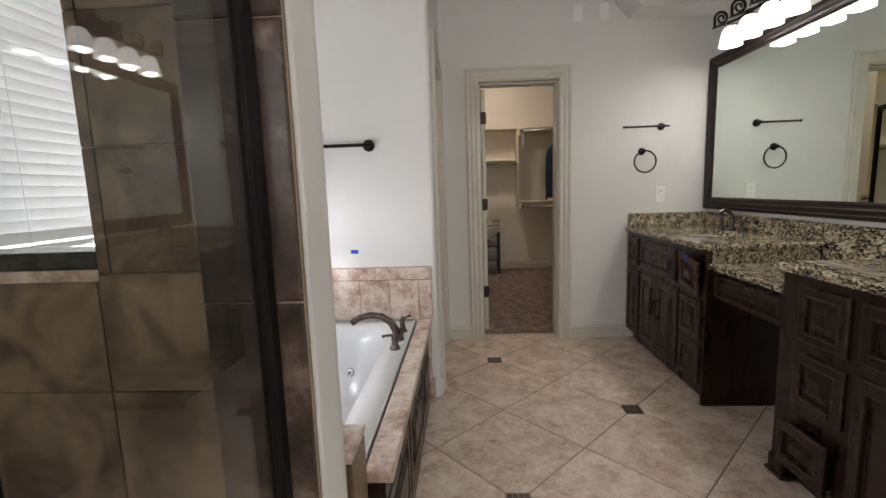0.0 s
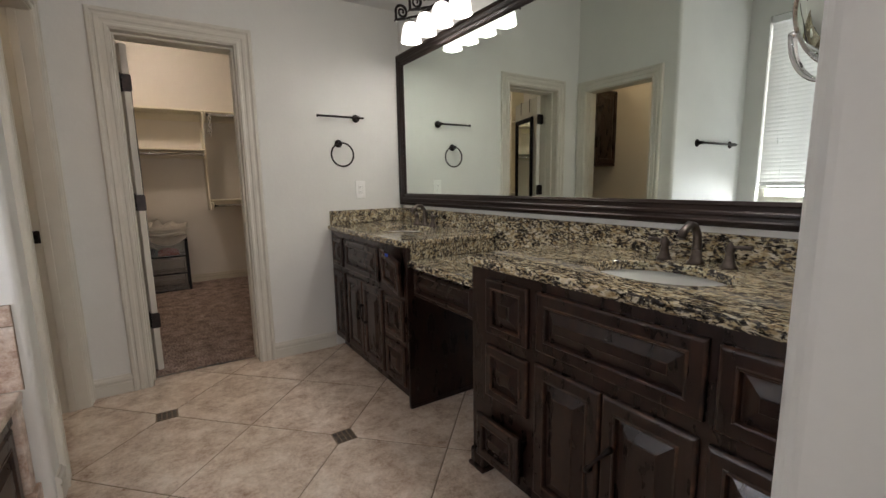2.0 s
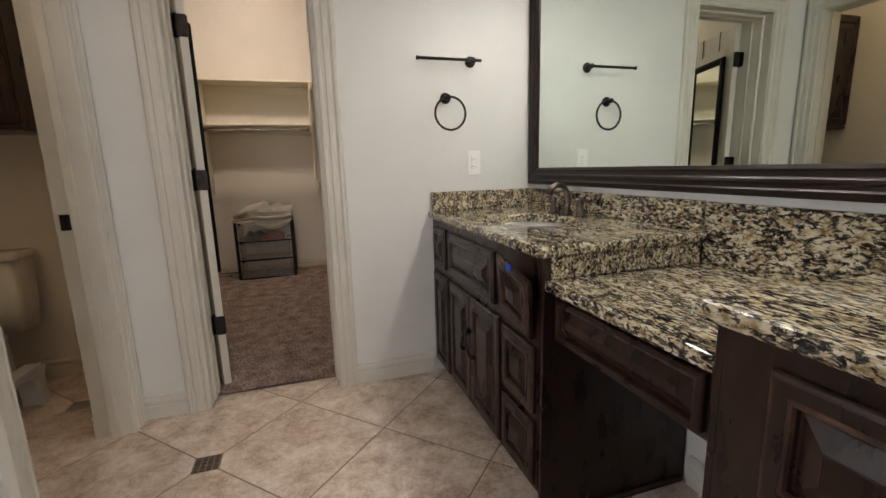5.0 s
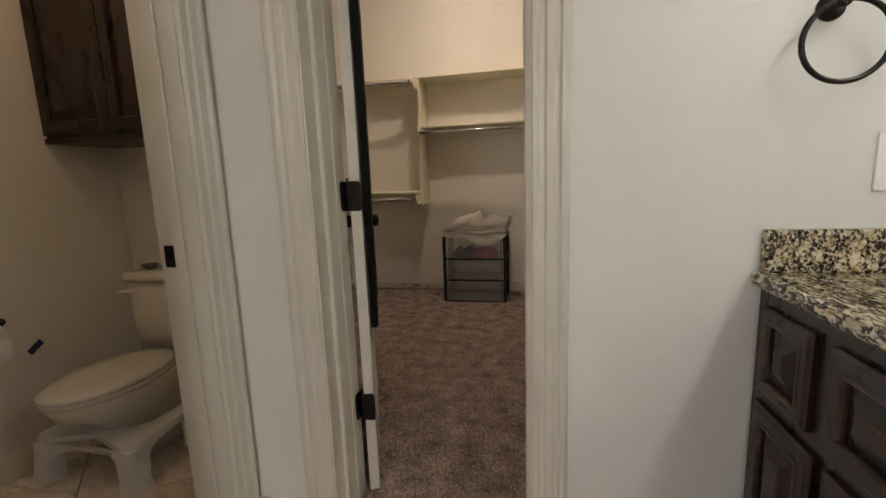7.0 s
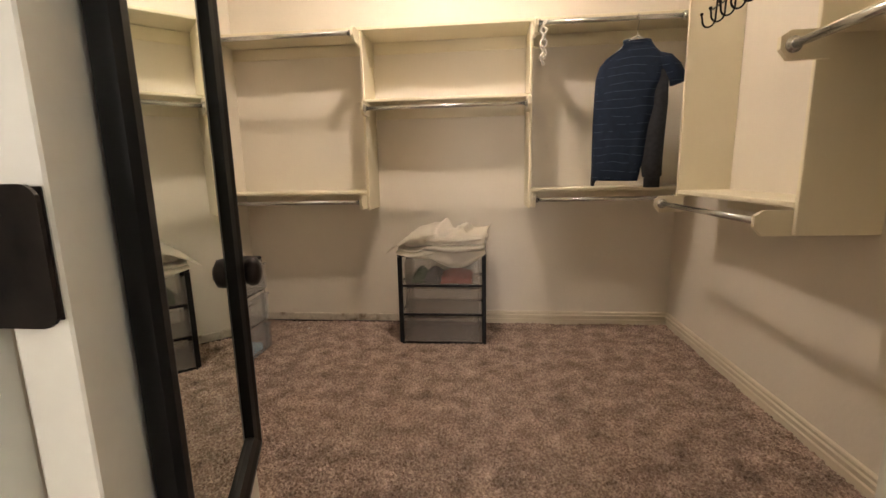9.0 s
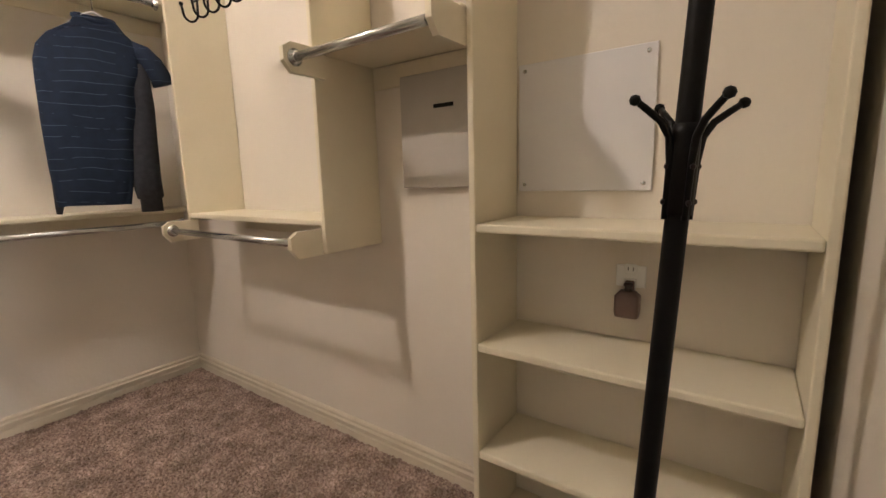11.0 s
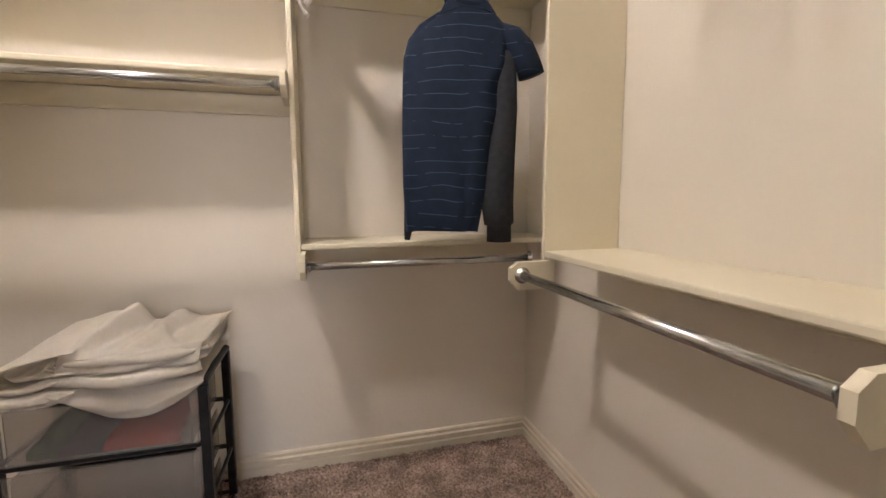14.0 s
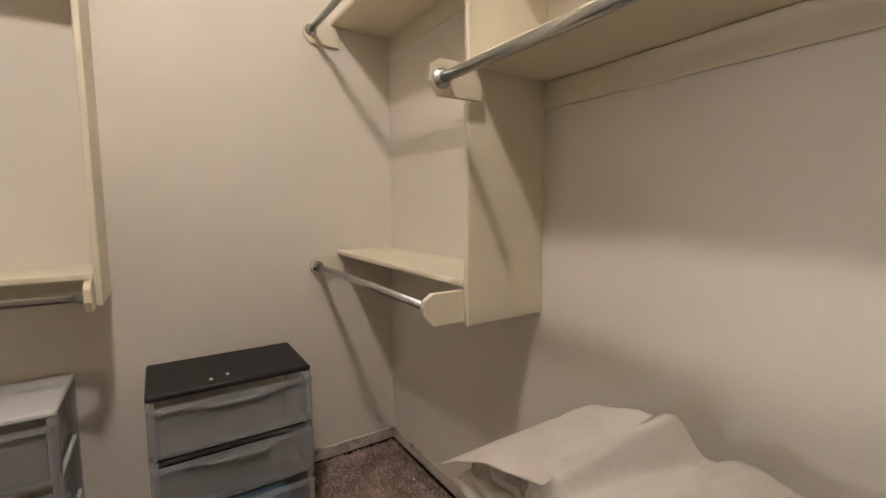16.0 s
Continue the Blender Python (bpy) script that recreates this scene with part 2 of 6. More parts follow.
DARKTILE = mat("dark_brown_marble", [(0.022, 0.015, 0.011), (0.060, 0.042, 0.030), (0.17, 0.13, 0.10)], scale=14, rough=0.25, fine=0.2, per_piece=0.1, detail=9, stops=[0.36, 0.55, 0.72], grain=0.65)
GROUT = mat("tan_grout", [(0.20, 0.15, 0.10), (0.28, 0.22, 0.16)], scale=20, rough=0.9, bump=0.3, bump_scale=120)
MOSAIC = mat("dark_mosaic", [(0.012, 0.010, 0.008), (0.085, 0.058, 0.038)], scale=30, rough=0.35, per_piece=0.5, fine=0.2)
SUBFLOOR = mat("concrete", [(0.25, 0.24, 0.22), (0.32, 0.31, 0.29)], scale=5, rough=0.9)
CARPET = mat("brown_carpet_pile", [(0.205, 0.146, 0.118), (0.335, 0.25, 0.206), (0.49, 0.385, 0.325)], scale=95, rough=0.98, fine=0.85, fine_scale=10, detail=3,
             stops=[0.33, 0.5, 0.68], bump=0.9, bump_scale=230, spec=0.1)
CANVAS = mat("undyed_canvas", [(0.83, 0.77, 0.685), (0.89, 0.835, 0.75)], scale=5, rough=0.92, bump=0.55, bump_scale=26, fine=0.05)
NAVY = shirt_mat()
CHARCOAL = mat("charcoal_knit", [(0.020, 0.022, 0.028), (0.032, 0.034, 0.042)], scale=40, rough=0.95, bump=0.3, bump_scale=500)
CLEAR = glass_mat("clear_plastic", (0.92, 0.95, 0.98), 0.12, 0.86)
SMOKE = glass_mat("smoked_plastic", (0.86, 0.84, 0.82), 0.14, 0.90)
GLASS = glass_mat("shower_glass", (0.94, 0.97, 0.96), 0.0, 1.0)
PANE = glass_mat("window_glass", (0.97, 0.99, 1.0), 0.0, 1.0)
BLIND = mat("blind_vinyl", [(0.80, 0.80, 0.78), (0.84, 0.84, 0.82)], scale=6, rough=0.45)
nt = BLIND.node_tree
tl, mx = nt.nodes.new("ShaderNodeBsdfTranslucent"), nt.nodes.new("ShaderNodeMixShader")
tl.inputs["Color"].default_value, mx.inputs["Fac"].default_value = (0.80, 0.80, 0.78, 1), 0.07
nt.links.new(nt.nodes["Principled BSDF"].outputs[0], mx.inputs[1])
nt.links.new(tl.outputs[0], mx.inputs[2])
nt.links.new(mx.outputs[0], nt.nodes["Material Output"].inputs["Surface"])
BLUETAPE = mat("blue_tape", [(0.01, 0.06, 0.45), (0.015, 0.08, 0.55)], scale=20, rough=0.7)
DARKTAPE = mat("navy_tape", [(0.008, 0.016, 0.06), (0.012, 0.022, 0.08)], scale=20, rough=0.6)
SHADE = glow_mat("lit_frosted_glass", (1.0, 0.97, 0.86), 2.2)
DOME = glow_mat("lit_opal_dome", (1.0, 0.84, 0.62), 5.0)
PAPER = mat("toilet_paper", [(0.72, 0.71, 0.68), (0.77, 0.76, 0.73)], scale=30, rough=0.95, bump=0.2, bump_scale=300)
BOARD = mat("white_board", [(0.70, 0.69, 0.70), (0.74, 0.73, 0.73)], scale=1.5, rough=0.32)
MAUVE = mat("mauve_plastic", [(0.19, 0.12, 0.10), (0.23, 0.15, 0.125)], scale=18, rough=0.4)
RED = mat("red_fabric", [(0.45, 0.045, 0.025), (0.55, 0.07, 0.04)], scale=16, rough=0.9)
GREEN = mat("green_fabric", [(0.03, 0.10, 0.035), (0.05, 0.14, 0.05)], scale=16, rough=0.9)
BLUEPL = mat("light_blue_fabric", [(0.22, 0.46, 0.66), (0.32, 0.56, 0.74)], scale=14, rough=0.9)
SLATE = mat("slate_fabric", [(0.03, 0.035, 0.05), (0.06, 0.065, 0.08)], scale=14, rough=0.9)
WHITECLOTH = mat("white_strap", [(0.66, 0.64, 0.60), (0.72, 0.70, 0.66)], scale=30, rough=0.9)
DIRT = mat("scraped_plaster", [(0.20, 0.15, 0.105), (0.48, 0.42, 0.34), (0.62, 0.56, 0.47)], scale=16, rough=0.95, bump=0.6, bump_scale=50, fine=0.2, stops=[0.27, 0.42, 0.56])

# ---- helpers for shapes ----
def finish(bm, smooth=False):
    bmesh.ops.recalc_face_normals(bm, faces=bm.faces)
    for f in bm.faces:
        f.smooth = smooth
    return bm


def mesh_of(name, bm, material):
    me = bpy.data.meshes.new(name)
    bm.to_mesh(me)
    bm.free()
    me.materials.append(material)
    return me


def part(name, bm, material, parent=None, label=""):
    """One mesh object, built in world metres, under a thing or a part."""
    ob = new(name, mesh_of(name, bm, material))
    if parent is not None:
        ob.parent = parent
        root = parent if parent.parent is None else parent.parent
        ob.matrix_parent_inverse = Matrix.Translation(-root.location)
        if parent.parent is not None:
            ob.matrix_parent_inverse = Matrix.Identity(4)
    if label:
        ob["label"] = label
    return ob


def thing(name, at, label, category, group=""):
    ob = new(name)
    ob.empty_display_size = 0.05
    ob.location = at
    return tagged(ob, label, category, group)


def structure(name, bm, material, label, category=""):
    return tagged(part(name, bm, material), label, category or name.split("_")[0], kind="structure")


def box(bm, lo, hi, bevel=0.0, segs=1, m=None):
    vs = [bm.verts.new((x, y, z)) for x in (lo[0], hi[0]) for y in (lo[1], hi[1]) for z in (lo[2], hi[2])]
    fs = [bm.faces.new([vs[i] for i in q]) for q in ((0, 1, 3, 2), (4, 6, 7, 5), (0, 4, 5, 1), (2, 3, 7, 6), (0, 2, 6, 4), (1, 5, 7, 3))]
    out = list(vs)
    if bevel:
        es = list({e for f in fs for e in f.edges})
        r = bmesh.ops.bevel(bm, geom=es, offset=bevel, segments=segs, affect="EDGES", profile=0.5)
        out = list({v for f in r["faces"] for v in f.verts} | {v for v in out if v.is_valid})
    if m is not None:
        bmesh.ops.transform(bm, matrix=m, verts=[v for v in out if v.is_valid])
    return bm


def one_box(lo, hi, bevel=0.0, segs=1, m=None):
    return finish(box(bmesh.new(), lo, hi, bevel, segs, m))


def tube(bm, pts, radius, n=10, caps=True):
    """A round bar along a line of points; radius may be a list."""
    pts = [Vector(p) for p in pts]
    k = len(pts)
    rs = radius if isinstance(radius, (list, tuple)) else [radius] * k
    d0 = (pts[1] - pts[0]).normalized()
    up = Vector((0, 0, 1)) if abs(d0.z) < 0.9 else Vector((1, 0, 0))
    side = d0.cross(up).normalized()
    rings = []
    for i, p in enumerate(pts):
        d = (pts[min(i + 1, k - 1)] - pts[max(i - 1, 0)]).normalized()
        side = (side - d * side.dot(d)).normalized()
        top = d.cross(side)
        rings.append([bm.verts.new(p + (side * math.cos(a) + top * math.sin(a)) * rs[i]) for a in [2 * math.pi * j / n for j in range(n)]])
    for a, b in zip(rings, rings[1:]):
        for j in range(n):
            bm.faces.new((a[j], a[(j + 1) % n], b[(j + 1) % n], b[j]))
    if caps:
        bm.faces.new(rings[0][::-1])
        bm.faces.new(rings[-1])
    return bm


def one_tube(pts, radius, n=10):
    return finish(tube(bmesh.new(), pts, radius, n), True)


def lathe(bm, profile, m, n=20, sx=1.0, sy=1.0, caps=True):
    """Turn (radius, height) pairs about z, then place by m."""
    rings = []
    for r, z in profile:
        rings.append([bm.verts.new(m @ Vector((r * sx * math.cos(2 * math.pi * j / n), r * sy * math.sin(2 * math.pi * j / n), z))) for j in range(n)])
    for a, b in zip(rings, rings[1:]):
        for j in range(n):
            bm.faces.new((a[j], a[(j + 1) % n], b[(j + 1) % n], b[j]))
    if caps:
        bm.faces.new(rings[0][::-1])
        bm.faces.new(rings[-1])
    return bm


def one_lathe(profile, m, n=20, sx=1.0, sy=1.0, caps=True):
    return finish(lathe(bmesh.new(), profile, m, n, sx, sy, caps), True)


def sweep(lines, caps=True):
    """Skin a closed profile: lines[i] is the track of profile point i along the path."""
    bm = bmesh.new()
    vs = [[bm.verts.new(p) for p in line] for line in lines]
    k, n = len(vs), len(vs[0])
    for i in range(k):
        a, b = vs[i], vs[(i + 1) % k]
        for j in range(n - 1):
            bm.faces.new((a[j], a[j + 1], b[j + 1], b[j]))
    if caps:
        bm.faces.new([v[0] for v in vs])
        bm.faces.new([v[-1] for v in vs][::-1])
    return finish(bm)


def polygon(points, depth, place):
    """A flat outline given thickness; place maps (u, v, w) to the world."""
    bm = bmesh.new()
    a = [bm.verts.new(place(u, v, 0)) for u, v in points]
    b = [bm.verts.new(place(u, v, depth)) for u, v in points]
    bm.faces.new(a[::-1])
    bm.faces.new(b)
    for i in range(len(a)):
        j = (i + 1) % len(a)
        bm.faces.new((a[i], a[j], b[j], b[i]))
    return finish(bm)


def wall_with_holes(u0, u1, z0, z1, holes, place, thick):
    """A slab in the (u, z) plane with rectangular holes through it."""
    us = sorted({u0, u1, *[h[0] for h in holes], *[h[1] for h in holes]})
    zs = sorted({z0, z1, *[h[2] for h in holes], *[h[3] for h in holes]})
    solid = lambda u, z: u0 < u < u1 and z0 < z < z1 and not any(h[0] < u < h[1] and h[2] < z < h[3] for h in holes)
    bm = bmesh.new()
    cache = {}

    def v(u, z, w):
        key = (round(u, 5), round(z, 5), w)
        if key not in cache:
            cache[key] = bm.verts.new(place(u, z, thick * w))
        return cache[key]
    cu = [(a + b) / 2 for a, b in zip(us, us[1:])]
    cz = [(a + b) / 2 for a, b in zip(zs, zs[1:])]
    for i, u in enumerate(cu):
        for j, z in enumerate(cz):
            if not solid(u, z):
                continue
            a, b, c, d = us[i], us[i + 1], zs[j], zs[j + 1]
            for w in (0, 1):
                bm.faces.new([v(a, c, w), v(b, c, w), v(b, d, w), v(a, d, w)])
            for (p, q, uu, zz) in (((a, c), (b, c), u, c - 1e-4), ((a, d), (b, d), u, d + 1e-4), ((a, c), (a, d), a - 1e-4, z), ((b, c), (b, d), b + 1e-4, z)):
                if not solid(uu, zz):
                    bm.faces.new([v(*p, 0), v(*q, 0), v(*q, 1), v(*p, 1)])
    return finish(bm)


CASING = [(0.0, 0.0), (0.0, 0.010), (0.006, 0.015), (0.016, 0.015), (0.020, 0.010), (0.034, 0.011), (0.040, 0.017), (0.056, 0.018),
          (0.062, 0.013), (0.070, 0.014), (0.077, 0.022), (0.088, 0.022), (0.095, 0.016), (0.098, 0.008), (0.098, 0.0)]


def casing(name, a, b, top, place, material, parent=None, foot=0.0):
    """Moulded door trim round an opening from a to b, up to top."""
    lines = [[place(p, z, d) for p, z in ((a - w, foot), (a - w, top + w), (b + w, top + w), (b + w, foot))] for w, d in CASING]
    return part(name, sweep(lines), material, parent)


BASE = [(0.0, 0.0), (0.0, 0.016), (0.062, 0.016), (0.068, 0.012), (0.076, 0.013), (0.082, 0.020), (0.096, 0.018), (0.104, 0.010), (0.112, 0.008), (0.112, 0.0)]
LOWBASE = [(0.0, 0.0), (0.0, 0.015), (0.040, 0.015), (0.045, 0.008), (0.056, 0.008), (0.061, 0.018), (0.074, 0.019), (0.079, 0.010), (0.088, 0.010), (0.093, 0.013), (0.100, 0.008), (0.103, 0.0)]


def baseboard(name, p, q, inward, material, label, profile=BASE):
    p, q, inward = Vector(p), Vector(q), Vector(inward)
    lines = [[p + inward * d + Vector((0, 0, z)), q + inward * d + Vector((0, 0, z))] for z, d in profile]
    return structure(name, sweep(lines), material, label, "baseboard")

# ---- the rooms ----
CEIL_Z, CLOSET_Z, OPEN_TOP = 3.05, 3.06, 2.07
DOOR_A, DOOR_B = 0.392, 1.01          # closet doorway
WC_A, WC_B = 3.425, 4.115             # toilet room doorway
CL_X0, CL_X1, CL_Y0, CL_Y1 = -1.1, 2.1, 4.410, 7.405
px = lambda x0, s: (lambda u, z, w: (x0 + s * w, u, z))
py = lambda y0, s: (lambda u, z, w: (u, y0 + s * w, z))

structure("wall_vanity", one_box((WALL_X, -1.4, 0), (WALL_X + 0.14, DOOR_Y, CEIL_Z)), PAINT, "off-white painted wall behind the vanity mirror")
structure("wall_closet_door", wall_with_holes(NOOK_X - 0.14, CL_X1 + 0.2, 0, CEIL_Z, [(DOOR_A - 0.012, DOOR_B + 0.012, -0.1, OPEN_TOP + 0.012)], py(DOOR_Y, 1), CL_Y0 - DOOR_Y - 0.003),
          PAINT, "off-white painted wall with the closet doorway")
structure("wall_toilet_room", wall_with_holes(TUB_Y + 0.11, DOOR_Y, 0, CEIL_Z, [(WC_A - 0.012, WC_B + 0.012, -0.1, OPEN_TOP + 0.012)], px(NOOK_X, -1), 0.14),
          PAINT, "off-white painted wall with the toilet room doorway")
# the rounded corner at the end of the tub wall
R = 0.025
arc = [(NOOK_X - R + R * math.cos(a), TUB_Y + R - R * math.sin(a)) for a in [math.pi / 2 * k / 6 for k in range(7)]]
outline = [(OUT_X - 0.14, TUB_Y + 0.11), (OUT_X - 0.14, TUB_Y)] + arc[::-1] + [(NOOK_X, TUB_Y + 0.11)]
structure("wall_tub", polygon(outline, CEIL_Z, lambda u, v, w: (u, v, w)), PAINT, "off-white painted wall above the tub with a rounded corner")
WIN = (1.82, 3.04, 0.975, 2.66)
structure("wall_window", wall_with_holes(-1.4, TUB_Y, 0, CEIL_Z, [WIN], px(OUT_X, -1), 0.16), PAINT, "off-white painted outer wall with the tub window")
# out of view; the opening is cut only to let the fill lamp in
structure("wall_back", wall_with_holes(OUT_X, WALL_X, 0, CEIL_Z, [(0.1, 1.1, 1.15, 2.25)], py(-1.4, -1), 0.14), PAINT, "plain off-white wall closing the shower side")


def stub(name, x_end, x_far, y0, y1, r, label, r_far=None):
    """A partition whose free end at x_end has rounded corners."""
    s = 1 if x_end > x_far else -1
    pts = [(x_far, y0)]
    pts += [(x_end - s * r + s * r * math.sin(a), y0 + r - r * math.cos(a)) for a in [math.pi / 2 * k / 6 for k in range(7)]]
    r = r_far or r
    pts += [(x_end - s * r + s * r * math.cos(a), y1 - r + r * math.sin(a)) for a in [math.pi / 2 * k / 6 for k in range(7)]]
    pts += [(x_far, y1)]
    return structure(name, polygon(pts, CEIL_Z, lambda u, v, w: (u, v, w)), PAINT, label)


stub("wall_vanity_end", 1.026, WALL_X, 1.15, 1.296, 0.028, "off-white partition at the end of the vanity")
stub("wall_shower_end", 0.094, -0.02, 1.150, 1.300, 0.018, "off-white rounded partition end beside the shower", 0.070)

# ceilings
structure("ceiling", one_box((OUT_X - 0.16, -1.54, CEIL_Z), (WALL_X + 0.14, CL_Y0 - 0.005, CEIL_Z + 0.1)), CEIL, "plain white bathroom ceiling")
soffit = [(1.02, CEIL_Z), (1.53, 2.475), (WALL_X, 2.475), (WALL_X, CEIL_Z)]
structure("ceiling_soffit", polygon(soffit, DOOR_Y - 3.98, lambda u, v, w: (u, DOOR_Y - w, v)), CEIL, "white dropped soffit in the corner above the vanity", "ceiling")
structure("ceiling_closet", one_box((CL_X0 - 0.14, CL_Y0, CLOSET_Z), (CL_X1 + 0.14, CL_Y1 + 0.14, CLOSET_Z + 0.1)), CEIL, "plain closet ceiling", "ceiling")
structure("ceiling_toilet_room", one_box((OUT_X - 0.14, TUB_Y + 0.11, 2.7), (NOOK_X - 0.14, 4.95, 2.8)), CEIL, "plain toilet room ceiling", "ceiling")

# closet walls
structure("wall_closet_back", one_box((CL_X0 - 0.14, CL_Y1, 0), (CL_X1 + 0.14, CL_Y1 + 0.14, CLOSET_Z)), CREAM, "cream painted back wall of the closet")
structure("wall_closet_side", one_box((CL_X1, CL_Y0, 0), (CL_X1 + 0.14, CL_Y1, CLOSET_Z)), CREAM, "cream painted side wall of the closet")
structure("wall_closet_far_side", one_box((CL_X0 - 0.14, 5.07, 0), (CL_X0, CL_Y1, CLOSET_Z)), CREAM, "cream painted side wall of the closet behind the drawers")
structure("wall_toilet_back", one_box((CL_X0 - 0.14, 4.95, 0), (NOOK_X - 0.05, 5.07, CLOSET_Z)), CREAM, "beige wall between toilet room and closet")
structure("wall_toilet_side", one_box((NOOK_X - 0.14, DOOR_Y + 0.13, 0), (NOOK_X - 0.05, 4.95, CLOSET_Z)), CREAM, "beige wall between toilet room and closet door")
structure("wall_toilet_outer", one_box((OUT_X - 0.14, TUB_Y + 0.11, 0), (OUT_X, 4.95, CEIL_Z)), CREAM, "beige painted toilet room wall")
structure("wall_toilet_tub", one_box((OUT_X, TUB_Y + 0.112, 0), (NOOK_X - 0.14, TUB_Y + 0.125, 2.7)), CREAM, "beige painted toilet room wall")
# closet face of the doorway wall
structure("wall_closet_front", wall_with_holes(NOOK_X - 0.05, CL_X1, 0, CLOSET_Z, [(DOOR_A - 0.012, DOOR_B + 0.012, -0.1, OPEN_TOP + 0.012)], py(CL_Y0, 1), 0.004), CREAM,
          "cream painted closet side of the doorway wall")

# jambs and casings
def jamb(name, a, b, top, place, depth, label):
    lines = [[place(p, z, d) for p, z in ((a - w, 0), (a - w, top + w), (b + w, top + w), (b + w, 0))] for w, d in ((0, 0), (0.012, 0), (0.012, depth), (0, depth))]
    return structure(name, sweep(lines), TRIM, label, "door frame")


frame_1 = jamb("door_1_frame", DOOR_A, DOOR_B, OPEN_TOP, py(DOOR_Y - 0.004, 1), 0.223, "cream painted closet door frame with moulded casing")
casing("casing", DOOR_A - 0.006, DOOR_B + 0.006, OPEN_TOP + 0.006, py(DOOR_Y, -1), TRIM, frame_1)
casing("casing", DOOR_A - 0.0125, DOOR_B + 0.0125, OPEN_TOP + 0.0125, py(CL_Y0 + 0.004, 1), CTRIM, frame_1)
frame_2 = jamb("door_2_frame", WC_A, WC_B, OPEN_TOP, px(NOOK_X + 0.004, -1), 0.146, "cream painted toilet room door frame with moulded casing")
casing("casing", WC_A - 0.006, WC_B + 0.006, OPEN_TOP + 0.006, px(NOOK_X, 1), TRIM, frame_2)
part("door_stop", one_box((NOOK_X - 0.085, WC_B - 0.010, 0), (NOOK_X - 0.050, WC_B - 0.001, OPEN_TOP), 0.002), TRIM, frame_2)
STOP = [(0.0005, 0.057), (-0.009, 0.057), (-0.0125, 0.062), (-0.0125, 0.070), (-0.009, 0.076), (-0.009, 0.128), (-0.0125, 0.132), (-0.0125, 0.140), (-0.009, 0.145), (0.0005, 0.145)]
part("door_stop", sweep([[(p, DOOR_Y + d, z) for p, z in ((DOOR_A - w, 0.012), (DOOR_A - w, OPEN_TOP + w), (DOOR_B + w, OPEN_TOP + w), (DOOR_B + w, 0.012))] for w, d in STOP]), TRIM, frame_1)


def strike(parent, lo, hi, axis):
    plate = part("strike_plate", one_box(lo, hi, 0.002), BRONZE, parent, "dark bronze strike plate")
    mid = [(a + b) / 2 for a, b in zip(lo, hi)]
    part("strike_hole", one_box([m - e for m, e in zip(mid, axis)], [m + e for m, e in zip(mid, axis)], 0.002), BLACK, plate)


strike(frame_2, (NOOK_X - 0.125, WC_B - 0.003, 0.935), (NOOK_X - 0.090, WC_B - 0.0005, 1.0), (0.009, 0.0022, 0.014))
strike(frame_1, (DOOR_B - 0.003, CL_Y0 - 0.056, 0.940), (DOOR_B - 0.0005, CL_Y0 - 0.024, 1.005), (0.0022, 0.006, 0.011))

# baseboards
baseboard("baseboard", (DOOR_B + 0.098, DOOR_Y, 0), (1.55, DOOR_Y, 0), (0, -1, 0), TRIM, "cream moulded baseboard beside the vanity")
baseboard("baseboard", (NOOK_X + 0.001, DOOR_Y, 0), (DOOR_A - 0.098, DOOR_Y, 0), (0, -1, 0), TRIM, "cream moulded baseboard between the two doorways")
baseboard("baseboard", (NOOK_X, TUB_Y + 0.03, 0), (NOOK_X, WC_A - 0.098, 0), (1, 0, 0), TRIM, "cream moulded baseboard at the tub corner")
baseboard("baseboard", (OUT_X, TUB_Y + 0.13, 0), (OUT_X, 4.95, 0), (1, 0, 0), CTRIM, "beige moulded baseboard in the toilet room")
baseboard("baseboard", (OUT_X, 4.95, 0), (NOOK_X - 0.14, 4.95, 0), (0, -1, 0), CTRIM, "beige moulded baseboard behind the toilet")
baseboard("baseboard", (NOOK_X - 0.14, WC_B + 0.02, 0), (NOOK_X - 0.14, 4.93, 0), (-1, 0, 0), CTRIM, "beige moulded baseboard in the toilet room")
baseboard("baseboard", (0.72, CL_Y1, 0), (CL_X1, CL_Y1, 0), (0, -1, 0), CTRIM, "cream baseboard on the closet back wall", LOWBASE)
baseboard("baseboard", (CL_X1, 5.2, 0), (CL_X1, CL_Y1 - 0.018, 0), (-1, 0, 0), CTRIM, "cream baseboard on the closet side wall", LOWBASE)
baseboard("baseboard", (CL_X1, CL_Y0 + 0.02, 0), (DOOR_B + 0.1, CL_Y0 + 0.004, 0), (0, 1, 0), CTRIM, "cream baseboard beside the closet door", LOWBASE)
baseboard("baseboard", (NOOK_X - 0.05, CL_Y0 + 0.004, 0), (DOOR_A - 0.1, CL_Y0 + 0.004, 0), (0, 1, 0), CTRIM, "cream baseboard behind the closet door", LOWBASE)
baseboard("baseboard", (WALL_X, 2.55, 0), (WALL_X, 3.05, 0), (-1, 0, 0), TRIM, "cream moulded baseboard under the makeup counter")
